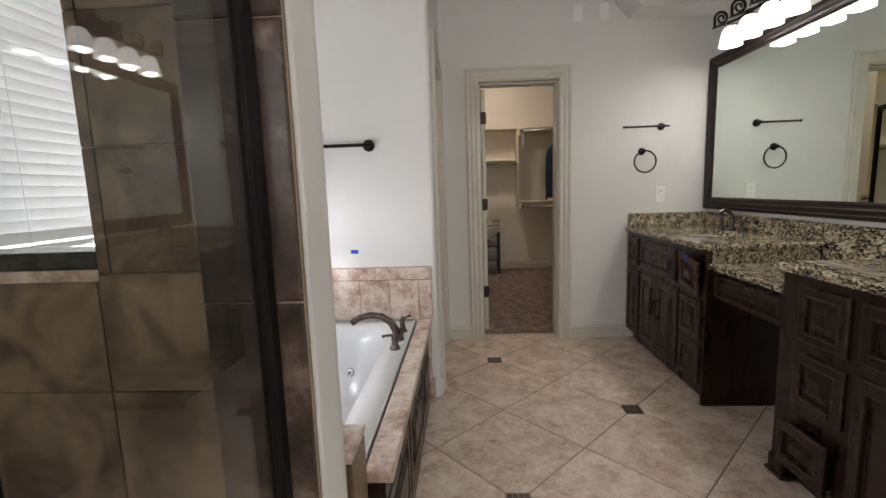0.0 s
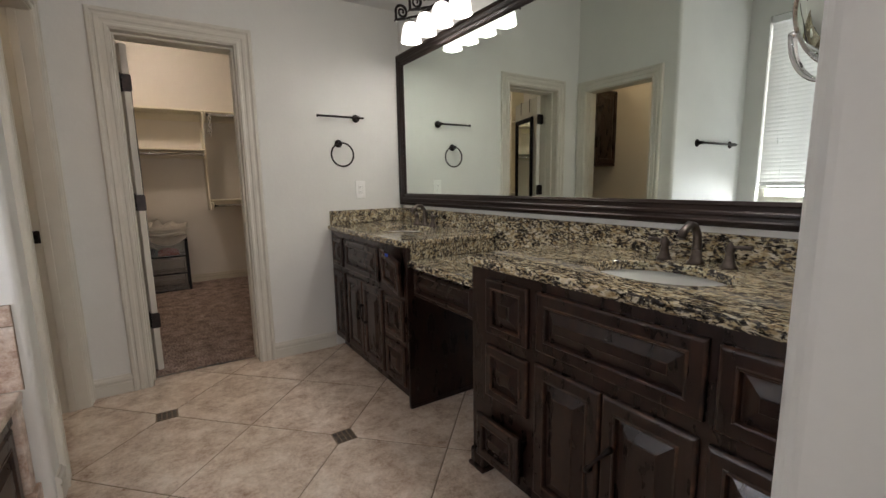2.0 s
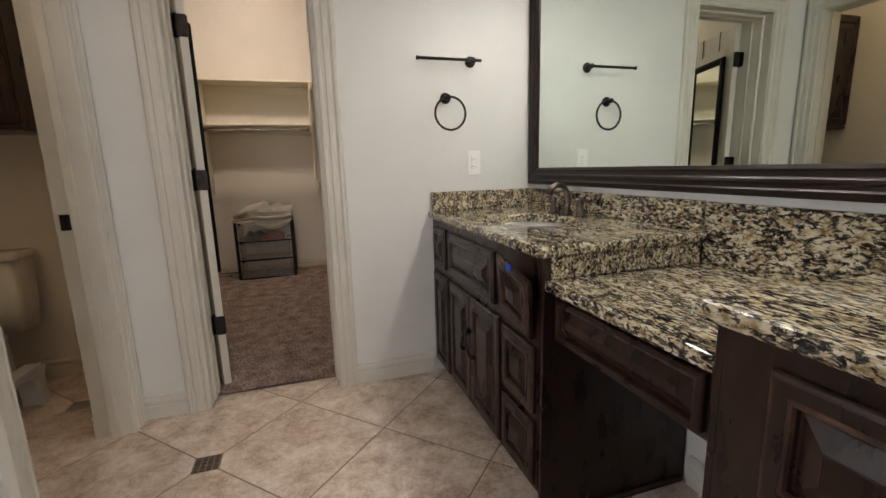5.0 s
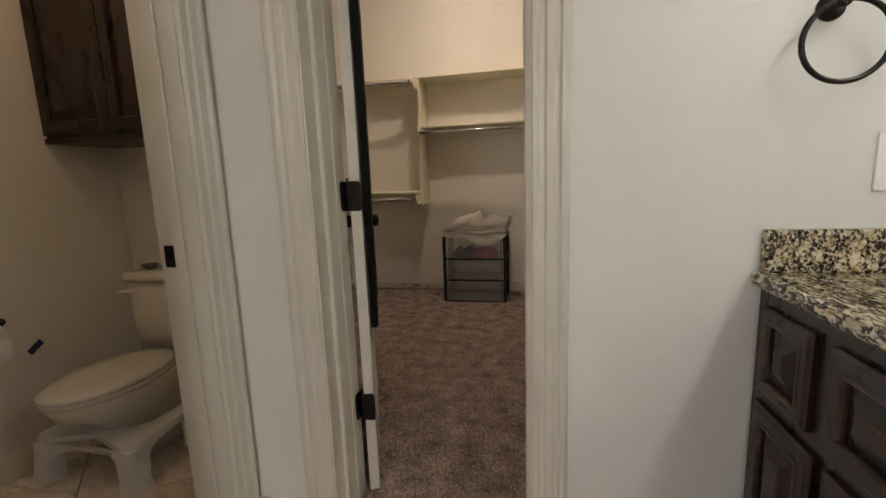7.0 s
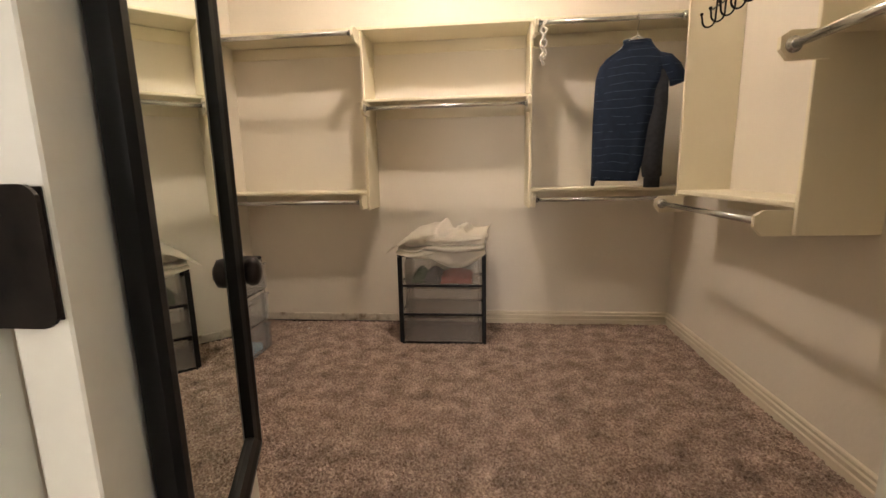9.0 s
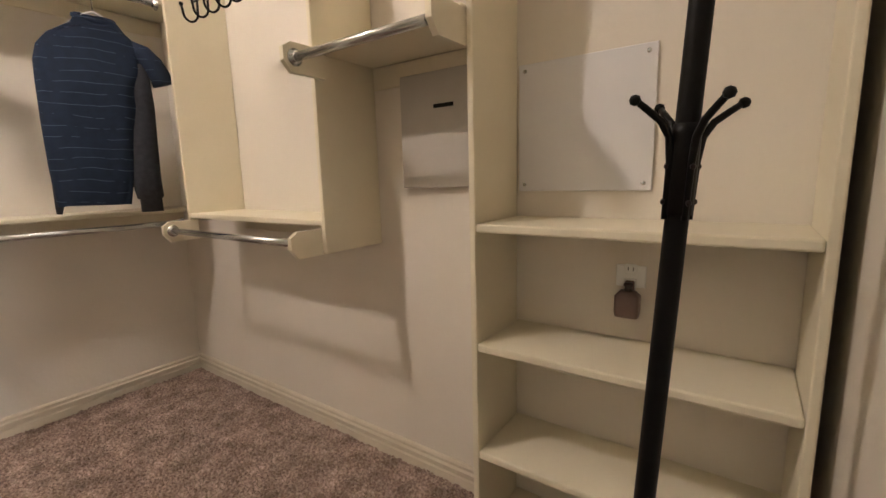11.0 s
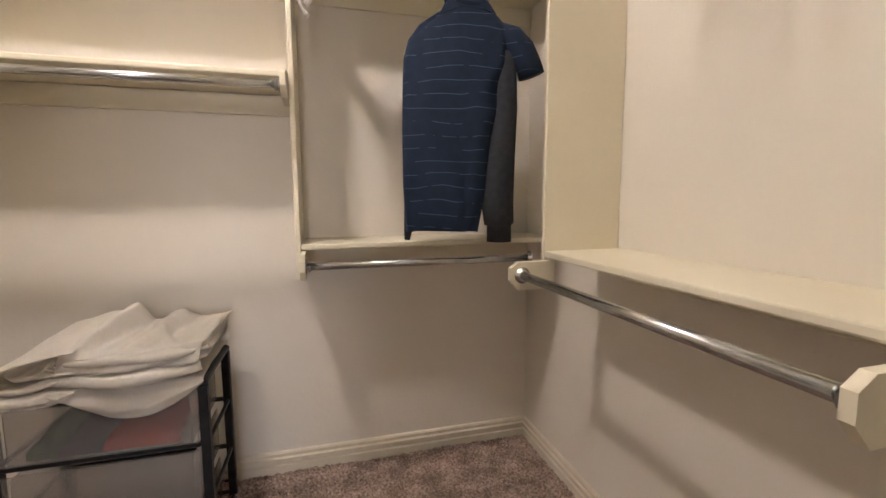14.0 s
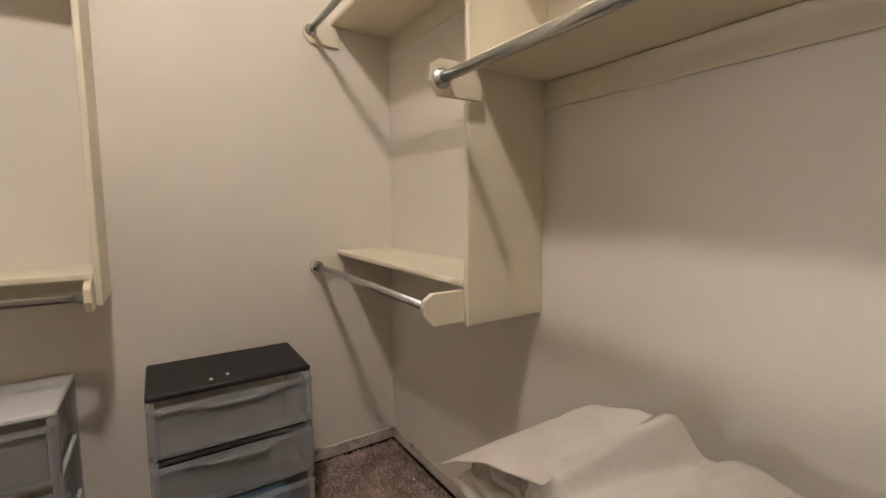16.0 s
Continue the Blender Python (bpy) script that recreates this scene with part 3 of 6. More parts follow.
# bare, scraped strip where the baseboard is missing
rng = random.Random(5)
for name, pts, d in (("x", [(CL_X0 + 0.004, CL_Y1), (0.72, CL_Y1)], (0, -1)), ("y", [(CL_X0, 6.30), (CL_X0, CL_Y1 - 0.002)], (1, 0))):
    n = 70
    bm = bmesh.new()
    rows = []
    for k in range(n + 1):
        f = k / n
        x, y = pts[0][0] + (pts[1][0] - pts[0][0]) * f, pts[0][1] + (pts[1][1] - pts[0][1]) * f
        h = 0.070 + 0.006 * noise.noise((f * 30, 3, 0)) + (0.015 * max(0, noise.noise((f * 9, 1, 5))) if name == "y" else 0)
        rows.append([bm.verts.new((x + d[0] * e, y + d[1] * e, z)) for e, z in ((0.001, h), (0.005 + 0.002 * rng.random(), h - 0.004), (0.004 + 0.003 * rng.random(), 0.035), (0.005, 0.004))])
    for a, b in zip(rows, rows[1:]):
        for i in range(3):
            bm.faces.new((a[i], b[i], b[i + 1], a[i + 1]))
    structure("baseboard_scar", finish(bm), DIRT, "scraped bare plaster strip where the baseboard was removed", "wall")
    # solid black strip draws the shade of the gap along the carpet
    lo = (min(p[0] for p in pts), min(p[1] for p in pts), 0.0)
    hi = (max(p[0] for p in pts), max(p[1] for p in pts), 0.012)
    structure("carpet_gap", one_box([a + min(0, b) * 0.016 for a, b in zip(lo, (*d, 0))], [a + max(0, b) * 0.016 for a, b in zip(hi, (*d, 0))]), BLACK, "black strip standing for the shade in the gap at the carpet edge", "floor")

# ground slab under everything
structure("floor", one_box((OUT_X - 0.16, -1.54, -0.12), (CL_X1 + 0.2, CL_Y1 + 0.14, -0.008)), SUBFLOOR, "concrete slab under tile and carpet")

# carpet with real pile
step = 0.0078
nx, ny = int((CL_X1 - CL_X0) / step), int((CL_Y1 - CL_Y0 + 0.06) / step)
gx = CL_X0 + (np.arange(nx + 1) / nx) * (CL_X1 - CL_X0)
gy = CL_Y0 - 0.06 + (np.arange(ny + 1) / ny) * (CL_Y1 - CL_Y0 + 0.06)
rs = np.random.RandomState(4)
X, Y = np.meshgrid(gx, gy, indexing="ij")
Z = rs.uniform(-0.008, 0.008, X.shape) + 0.004 * np.sin(X * 9.1 + 2 * np.sin(Y * 5.3)) * np.sin(Y * 7.7 + X * 3) + 0.006
X = X + rs.uniform(-0.003, 0.003, X.shape)
Y = Y + rs.uniform(-0.003, 0.003, Y.shape)
co = np.stack([X, Y, Z], -1).reshape(-1, 3)
idx = np.arange((nx + 1) * (ny + 1)).reshape(nx + 1, ny + 1)
keep = ~((X[:-1, :-1] < NOOK_X - 0.05) & (Y[:-1, :-1] < 5.07)) & ~((Y[:-1, :-1] < CL_Y0) & ((X[:-1, :-1] < DOOR_A) | (X[:-1, :-1] > DOOR_B)))
quads = np.stack([idx[:-1, :-1], idx[1:, :-1], idx[1:, 1:], idx[:-1, 1:]], -1)[keep]
me = bpy.data.meshes.new("carpet")
me.from_pydata(co.tolist(), [], quads.tolist())
me.materials.append(CARPET)
tagged(new("carpet", me), "speckled brown cut-pile carpet covering the closet floor", "carpet", kind="structure")

# ---- vanity ----
VX, SPLASH_Z, TOP_Z, TOP_T = 1.565, 1.018, 0.917, 0.034   # cabinet face, backsplash top, counter top and thickness
KICK = 0.10


def raised_panel(lo, hi, x, rail, material, name, parent, label="", tilt=None, deep=0.020, worn=True, face=-1):
    """A cabinet front in the plane x, facing -x, with frame, bead and raised field. lo, hi: (y, z)."""
    w, h = hi[0] - lo[0], hi[1] - lo[1]
    insets = [(0.0, 0.0), (0.0, deep - 0.007), (0.003, deep - 0.003), (0.007, deep - 0.001), (0.010, deep), (rail - 0.011, deep), (rail - 0.008, deep + 0.003), (rail - 0.003, deep + 0.002), (rail, deep - 0.004),
              (rail + 0.002, deep - 0.010), (rail + 0.006, deep - 0.010)]
    rise = min(0.034, 0.34 * (min(w, h) - 2 * rail - 0.016))
    insets += [(rail + 0.006 + rise, deep + 0.003), (rail + 0.008 + rise, deep + 0.006)]
    bm = bmesh.new()
    rings = [[bm.verts.new((x + face * d, y, z)) for y, z in ((lo[0] + i, lo[1] + i), (hi[0] - i, lo[1] + i), (hi[0] - i, hi[1] - i), (lo[0] + i, hi[1] - i))] for i, d in insets]
    for level, (a, b) in enumerate(zip(rings, rings[1:])):
        for k in range(4):
            f = bm.faces.new((a[k], a[(k + 1) % 4], b[(k + 1) % 4], b[k]))
            f.material_index = 1 if worn and level in (1, 2, 5, 6, 7, 11) else 0
    bm.faces.new(rings[-1])
    bm.faces.new(rings[0][::-1])
    finish(bm)
    if tilt is not None:
        bmesh.ops.transform(bm, matrix=tilt, verts=bm.verts)
    ob = part(name, bm, material, parent, label)
    ob.data.materials.append(WORN)
    return ob


def bail(parent, x, y, z, slant=1):
    """A short twisted bar pull with flattened ends, hanging askew."""
    dy, dz = 0.024 * slant, 0.050
    pts = [(x, y - dy, z - dz), (x - 0.014, y - dy, z - dz), (x - 0.022, y - dy * 0.75, z - dz * 0.78), (x - 0.026, y - dy * 0.3, z - dz * 0.3), (x - 0.026, y + dy * 0.3, z + dz * 0.3), (x - 0.022, y + dy * 0.75, z + dz * 0.78), (x - 0.014, y + dy, z + dz), (x, y + dy, z + dz)]
    h = part("handle", one_tube(pts, [0.010, 0.010, 0.0065, 0.0050, 0.0050, 0.0065, 0.010, 0.010], 8), BRONZE, parent, "dark bronze bar handle")
    return h


def vanity(name, y0, y1, label):
    v = thing(name, (VX, (y0 + y1) / 2, 0), label, "vanity cabinet", "vanity cabinets")
    bm = bmesh.new()
    box(bm, (VX, y0, KICK), (WALL_X - 0.002, y1, 0.66), 0.003)
    part("body", finish(bm), WOOD, v)
    part("face_frame", one_box((VX - 0.0032, y0 + 0.001, KICK + 0.004), (VX - 0.0006, y1 - 0.001, TOP_Z - TOP_T - 0.001)), WOOD, v)
    part("face_rail", one_box((VX, y0, 0.6605), (VX + 0.022, y1, TOP_Z - TOP_T), 0.002), WOOD, v)
    part("back_rail", one_box((WALL_X - 0.024, y0, 0.6605), (WALL_X - 0.004, y1, TOP_Z - TOP_T), 0.002), WOOD, v)
    for y in (y0, y1 - 0.02):
        part("side_rail", one_box((VX + 0.0225, y, 0.6605), (WALL_X - 0.0245, y + 0.02, TOP_Z - TOP_T), 0.002), WOOD, v)
    part("toe_kick", one_box((VX + 0.055, y0 + 0.004, 0.0), (WALL_X - 0.004, y1 - 0.004, KICK)), WOOD, v)
    return v


# far vanity: y 3.09 .. 4.222
van_a = vanity("vanity_cabinet", 3.09, 4.222, "dark espresso wood vanity with one tilted loose drawer front")
raised_panel((3.985, 0.640), (4.175, 0.843), VX, 0.036, WOOD, "drawer", van_a)
raised_panel((3.405, 0.640), (3.930, 0.843), VX, 0.045, WOOD, "false_drawer", van_a)
tip = Matrix.Translation((VX, 3.22, 0.64)) @ pose(0, 0, 0, 13, 0, 0) @ pose(0, 0, 0, 0, -10, 0) @ Matrix.Translation((-VX, -3.22, -0.64))
raised_panel((3.115, 0.640), (3.335, 0.845), VX - 0.006, 0.038, WOOD, "drawer", van_a, "loose tilted drawer front", tip)
part("tape", one_box((VX - 0.066, 3.165, 0.828), (VX - 0.062, 3.195, 0.845), 0.0, 1), BLUETAPE, van_a, "blue tape scrap")
raised_panel((3.105, 0.366), (3.335, 0.592), VX, 0.040, WOOD, "drawer", van_a)
raised_panel((3.105, 0.112), (3.335, 0.335), VX, 0.040, WOOD, "drawer", van_a)
raised_panel((3.955, 0.100), (4.182, 0.605), VX, 0.045, WOOD, "door", van_a)
for a, b, s in ((3.652, 3.920, -1), (3.362, 3.646, 1)):
    d = raised_panel((a, 0.110), (b, 0.605), VX, 0.050, WOOD, "door", van_a)
    bail(d, VX - 0.020, a + 0.026 if s < 0 else b - 0.026, 0.40, s)
part("end_panel", one_box((VX - 0.002, 3.072, 0.0), (WALL_X - 0.004, 3.09, TOP_Z - TOP_T), 0.002), WOOD, van_a)
part("shoe_moulding", one_box((VX - 0.004, 3.060, 0.0), (WALL_X - 0.02, 3.073, 0.024), 0.004), WOOD, van_a)

# near vanity: y 1.30 .. 2.50
van_b = vanity("vanity_cabinet", 1.300, 2.495, "dark espresso wood vanity with raised panel doors and drawers")
raised_panel((2.182, 0.630), (2.410, 0.845), VX, 0.042, WOOD, "drawer", van_b)
raised_panel((2.180, 0.370), (2.412, 0.582), VX, 0.042, WOOD, "drawer", van_b)
raised_panel((2.190, 0.112), (2.428, 0.296), VX - 0.032, 0.042, WOOD, "drawer", van_b, "drawer left slightly open")
part("drawer_box", one_box((VX - 0.032, 2.205, 0.125), (VX + 0.3, 2.412, 0.27), 0.002), BLACK, van_b)
raised_panel((1.598, 0.640), (2.142, 0.845), VX, 0.050, WOOD, "false_drawer", van_b)
raised_panel((1.878, 0.110), (2.144, 0.596), VX, 0.052, WOOD, "door", van_b)
d = raised_panel((1.604, 0.110), (1.872, 0.596), VX, 0.052, WOOD, "door", van_b)
bail(d, VX - 0.020, 1.868, 0.395, -1.5)
raised_panel((1.340, 0.632), (1.574, 0.842), VX, 0.048, WOOD, "drawer", van_b)
raised_panel((1.340, 0.366), (1.582, 0.592), VX, 0.048, WOOD, "drawer", van_b)
raised_panel((1.340, 0.112), (1.582, 0.335), VX, 0.048, WOOD, "drawer", van_b)
part("side_panel", one_box((VX - 0.002, 2.495, 0.0), (WALL_X - 0.004, 2.512, TOP_Z - TOP_T), 0.002), WOOD, van_b)
bm = bmesh.new()
box(bm, (VX - 0.018, 2.43, 0.0), (VX + 0.06, 2.53, 0.020), 0.006)
box(bm, (VX - 0.010, 2.44, 0.020), (VX + 0.06, 2.522, 0.085), 0.006)
part("foot", finish(bm), WOOD, van_b)

# makeup shelf apron between the two cabinets
apron = thing("makeup_desk", (VX + 0.03, 2.79, 0), "dark espresso apron of the low makeup counter", "desk apron")
part("apron", one_box((VX + 0.035, 2.512, 0.625), (VX + 0.055, 3.072, 0.780), 0.003), WOOD, apron)
raised_panel((2.545, 0.645), (3.04, 0.765), VX + 0.036, 0.020, WOOD, "drawer_front", apron, worn=False)
part("rail", one_box((WALL_X - 0.03, 2.512, 0.70), (WALL_X - 0.003, 3.072, 0.780), 0.002), WOOD, apron)


def counter(name, x0, y0, y1, z, t, sink, label, round_end=False):
    """A granite slab with an eased front edge and, if it has a basin, an oval hole."""
    bm = bmesh.new()
    x1 = WALL_X - 0.001
    n = 40
    outer = [(x0, y0), (x1, y0), (x1, y1), (x0, y1)]
    if sink is None:
        box(bm, (x0, y0, z - t), (x1, y1, z), 0.008, 3)
        return finish(bm)
    cx, cy, rx, ry = sink
    hole = [(cx + rx * math.cos(2 * math.pi * k / n), cy + ry * math.sin(2 * math.pi * k / n)) for k in range(n)]
    e = 0.010
    rim = []
    for hx, hy in hole:
        dx, dy = hx - cx, hy - cy
        f = min([((x1 if dx > 0 else x0 + e) - cx) / dx if dx else 1e9, ((y1 - e if dy > 0 else y0 + e) - cy) / dy if dy else 1e9])
        rim.append((cx + dx * f, cy + dy * f))
    corners = [(x1, y1 - e), (x0 + e, y1 - e), (x0 + e, y0 + e), (x1, y0 + e)]
    for c in corners:
        k = min(range(n), key=lambda i: math.hypot(rim[i][0] - c[0], rim[i][1] - c[1]))
        rim[k] = c
    def out(p, o):
        return (p[0] - o if abs(p[0] - (x0 + e)) < 1e-6 else p[0], p[1] + o if abs(p[1] - (y1 - e)) < 1e-6 else p[1] - o if abs(p[1] - (y0 + e)) < 1e-6 else p[1])
    loops = [[(h, z - t) for h in hole], [(h, z - 0.003) for h in hole], [((cx + (h[0] - cx) * 1.015, cy + (h[1] - cy) * 1.015), z) for h in hole], [(r, z) for r in rim],
             [(out(r, 0.007), z - 0.003) for r in rim], [(out(r, 0.010), z - 0.010) for r in rim], [(out(r, 0.010), z - t + 0.008) for r in rim], [(out(r, 0.004), z - t) for r in rim]]
    vs = [[bm.verts.new((p[0], p[1], h)) for p, h in loop] for loop in loops]
    for a, b in zip(vs, vs[1:] + vs[:1]):
        for k in range(n):
            bm.faces.new((a[k], a[(k + 1) % n], b[(k + 1) % n], b[k]))
    return finish(bm)


SINK_A, SINK_B = (1.845, 3.62, 0.165, 0.215), (1.845, 1.895, 0.165, 0.215)
ct_a = thing("countertop", (1.85, 3.64, TOP_Z), "polished gold and black granite countertop with undermount sink", "countertop", "granite counters")
part("slab", counter("slab", VX - 0.028, 3.050, 4.222, TOP_Z, TOP_T, SINK_A, ""), GRANITE, ct_a)
part("backsplash", one_box((WALL_X - 0.022, 3.075, TOP_Z + 0.0005), (WALL_X - 0.001, 4.200, SPLASH_Z), 0.003), GRANITE, ct_a)
part("side_splash", one_box((VX - 0.010, 4.203, TOP_Z + 0.0005), (WALL_X - 0.002, 4.225, SPLASH_Z), 0.003), GRANITE, ct_a)
part("riser", one_box((VX + 0.02, 3.062, 0.8155), (WALL_X - 0.024, 3.071, TOP_Z - TOP_T - 0.0005), 0.002), GRANITE, ct_a)
ct_b = thing("countertop", (1.85, 1.9, TOP_Z), "polished gold and black granite countertop with undermount sink", "countertop", "granite counters")
part("slab", counter("slab", VX - 0.028, 1.299, 2.535, TOP_Z, TOP_T, SINK_B, ""), GRANITE, ct_b)
part("backsplash", one_box((WALL_X - 0.022, 1.322, TOP_Z + 0.0005), (WALL_X - 0.001, 2.515, SPLASH_Z), 0.003), GRANITE, ct_b)
part("side_splash", one_box((VX - 0.010, 1.298, TOP_Z + 0.0005), (WALL_X - 0.002, 1.320, SPLASH_Z - 0.004), 0.003), GRANITE, ct_b)
part("riser", one_box((VX + 0.02, 2.514, 0.8155), (WALL_X - 0.024, 2.523, TOP_Z - TOP_T - 0.0005), 0.002), GRANITE, ct_b)
ct_c = thing("countertop", (1.85, 2.79, 0.815), "lower granite makeup counter between the vanities", "countertop", "granite counters")
part("slab", one_box((VX - 0.002, 2.5135, 0.781), (WALL_X - 0.001, 3.0705, 0.815), 0.007, 3), GRANITE, ct_c)
part("backsplash", one_box((WALL_X - 0.021, 2.5245, 0.8155), (WALL_X - 0.001, 3.0610, SPLASH_Z - 0.001), 0.003), GRANITE, ct_c)


def basin(sink, label):
    s = thing("sink", (sink[0], sink[1], TOP_Z - 0.18), label, "sink", "bathroom sinks")
    prof = [(0.02, -0.150), (0.06, -0.147), (0.11, -0.130), (0.145, -0.100), (0.162, -0.060), (0.169, -0.020), (0.171, 0.0), (0.190, 0.0), (0.190, -0.012), (0.178, -0.02), (0.17, -0.07), (0.14, -0.13), (0.02, -0.165)]
    part("bowl", one_lathe(prof, pose(sink[0], sink[1], TOP_Z - TOP_T - 0.0005), 40, 1.0, 1.28), PORCELAIN, s)
    part("drain", one_lathe([(0.0, -0.148), (0.022, -0.148), (0.022, -0.144), (0.010, -0.141), (0.0, -0.141)], pose(sink[0], sink[1], TOP_Z - TOP_T), 20), PEWTER, s)
    return s


basin(SINK_A, "white oval undermount sink in the far vanity")
basin(SINK_B, "white oval undermount sink in the near vanity")


def lever(parent, x, y, z, turn):
    """A flared handle base with a lever."""
    part("handle", one_lathe([(0.026, 0), (0.026, 0.006), (0.020, 0.012), (0.015, 0.03), (0.012, 0.05), (0.016, 0.058), (0.017, 0.066), (0.010, 0.076), (0.004, 0.086), (0.0, 0.088)], pose(x, y, z), 18), PEWTER, parent)
    c, s = math.cos(turn), math.sin(turn)
    pts = [(x + c * d, y + s * d, z + h) for d, h in ((-0.012, 0.068), (0.015, 0.070), (0.04, 0.073), (0.062, 0.071))]
    part("lever", one_tube(pts, [0.006, 0.0065, 0.0055, 0.0085], 10), PEWTER, parent)


def faucet(y, label):
    f = thing("faucet", (2.06, y, TOP_Z), label, "faucet", "sink faucets")
    x = 2.06
    part("base", one_lathe([(0.028, 0), (0.028, 0.006), (0.021, 0.014), (0.017, 0.03), (0.015, 0.05)], pose(x, y, TOP_Z), 18), PEWTER, f)
    pts = [(x + dx, y, TOP_Z + dz) for dx, dz in ((0.0, 0.03), (0.004, 0.07), (-0.002, 0.105), (-0.024, 0.132), (-0.055, 0.138), (-0.086, 0.122), (-0.104, 0.098))]
    part("spout", one_tube(pts, [0.0165, 0.0145, 0.0135, 0.0135, 0.0135, 0.0135, 0.0145], 14), PEWTER, f)
    lever(f, x, y + 0.112, TOP_Z, math.pi / 2)
    lever(f, x, y - 0.105, TOP_Z, -math.pi / 2)
    return f


faucet(1.893, "aged pewter widespread faucet with two lever handles")
faucet(3.72, "aged pewter widespread faucet on the far vanity")

# ---- framed mirror ----
mir = thing("wall_mirror", (2.13, 2.76, 1.04), "wide wall mirror in a stepped dark wood frame", "mirror")
MY0, MY1, MZ0, MZ1 = 1.300, 4.222, 1.042, 2.160
part("glass", one_box((WALL_X - 0.014, MY0 + 0.06, MZ0 + 0.06), (WALL_X - 0.008, MY1 - 0.06, MZ1 - 0.06)), MIRROR, mir, "clear mirror glass")
FR = [(0.0, 0.0), (0.0, 0.022), (0.006, 0.030), (0.020, 0.034), (0.026, 0.028), (0.036, 0.027), (0.042, 0.031), (0.050, 0.030), (0.056, 0.023), (0.070, 0.020), (0.076, 0.023), (0.088, 0.016), (0.090, 0.0)]
for side, (p, q) in {"bottom": ((MY0, MZ0), (MY1, MZ0)), "top": ((MY1, MZ1), (MY0, MZ1)), "far": ((MY1, MZ0), (MY1, MZ1)), "near": ((MY0, MZ1), (MY0, MZ0))}.items():
    inward = {"bottom": ((1, 1), (-1, 1)), "top": ((-1, -1), (1, -1)), "far": ((-1, 1), (-1, -1)), "near": ((1, -1), (1, 1))}[side]
    lines = [[(WALL_X - 0.002 - d, r[0] + s[0] * i, r[1] + s[1] * i) for r, s in ((p, inward[0]), (q, inward[1]))] for i, d in FR]
    part("frame_rail", sweep(lines), FRAMEWOOD, mir)

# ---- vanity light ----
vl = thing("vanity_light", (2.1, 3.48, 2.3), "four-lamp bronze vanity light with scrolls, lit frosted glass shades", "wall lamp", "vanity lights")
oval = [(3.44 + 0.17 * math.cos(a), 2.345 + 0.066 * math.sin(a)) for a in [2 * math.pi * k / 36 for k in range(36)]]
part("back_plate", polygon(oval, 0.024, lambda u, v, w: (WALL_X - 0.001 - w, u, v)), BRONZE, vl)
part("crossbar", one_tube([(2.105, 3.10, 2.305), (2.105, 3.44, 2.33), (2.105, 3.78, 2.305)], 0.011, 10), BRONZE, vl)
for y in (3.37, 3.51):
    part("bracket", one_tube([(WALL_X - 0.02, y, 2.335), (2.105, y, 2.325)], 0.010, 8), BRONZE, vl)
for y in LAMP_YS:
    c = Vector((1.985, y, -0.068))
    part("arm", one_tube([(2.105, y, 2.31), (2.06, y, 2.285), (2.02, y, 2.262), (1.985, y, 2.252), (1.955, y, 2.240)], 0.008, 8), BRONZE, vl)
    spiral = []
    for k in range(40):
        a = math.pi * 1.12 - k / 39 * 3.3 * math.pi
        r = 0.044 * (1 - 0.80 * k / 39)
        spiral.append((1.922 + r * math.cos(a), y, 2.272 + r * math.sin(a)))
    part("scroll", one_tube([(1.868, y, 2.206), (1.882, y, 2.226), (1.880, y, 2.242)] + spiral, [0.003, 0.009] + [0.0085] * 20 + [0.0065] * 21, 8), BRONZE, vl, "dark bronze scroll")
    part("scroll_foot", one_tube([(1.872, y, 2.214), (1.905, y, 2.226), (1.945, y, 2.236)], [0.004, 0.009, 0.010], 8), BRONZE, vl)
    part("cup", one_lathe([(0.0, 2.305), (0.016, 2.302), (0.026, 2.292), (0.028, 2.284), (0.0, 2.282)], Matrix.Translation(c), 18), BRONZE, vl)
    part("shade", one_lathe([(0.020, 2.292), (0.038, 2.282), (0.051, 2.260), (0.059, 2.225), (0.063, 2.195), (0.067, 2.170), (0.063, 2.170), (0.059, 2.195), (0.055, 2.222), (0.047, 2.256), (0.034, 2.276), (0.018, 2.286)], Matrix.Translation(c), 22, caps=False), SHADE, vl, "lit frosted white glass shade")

# copy above the near sink: out of view, assumed from the twin sinks
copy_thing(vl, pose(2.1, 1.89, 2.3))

# ---- fittings on the doorway wall ----
def rosette(parent, x, y, z, axis, r=0.028):
    m = Matrix.Translation((x, y, z)) @ Vector((0, 0, 1)).rotation_difference(Vector(axis)).to_matrix().to_4x4()
    part("rosette", one_lathe([(r, 0), (r, 0.006), (r * 0.8, 0.012), (r * 0.5, 0.018), (r * 0.42, 0.04), (r * 0.5, 0.05), (0.0, 0.052)], m, 20), BRONZE, parent)


bar = thing("towel_holder", (1.79, DOOR_Y, 1.68), "dark bronze single-post towel arm on the white wall", "towel bar", "towel fittings")
rosette(bar, 1.79, DOOR_Y, 1.680, (0, -1, 0))
part("arm", one_tube([(1.835, DOOR_Y - 0.045, 1.680), (1.79, DOOR_Y - 0.046, 1.680), (1.50, DOOR_Y - 0.046, 1.680)], 0.0075, 10), BRONZE, bar)
part("finial", one_lathe([(0.0, -0.006), (0.010, -0.004), (0.010, 0.004), (0.0, 0.006)], Matrix.Translation((1.495, DOOR_Y - 0.046, 1.68)) @ pose(0, 0, 0, 0, 90, 0), 12), BRONZE, bar)
ring = thing("towel_ring", (1.65, DOOR_Y, 1.5), "dark bronze towel ring on the white wall", "towel ring", "towel fittings")
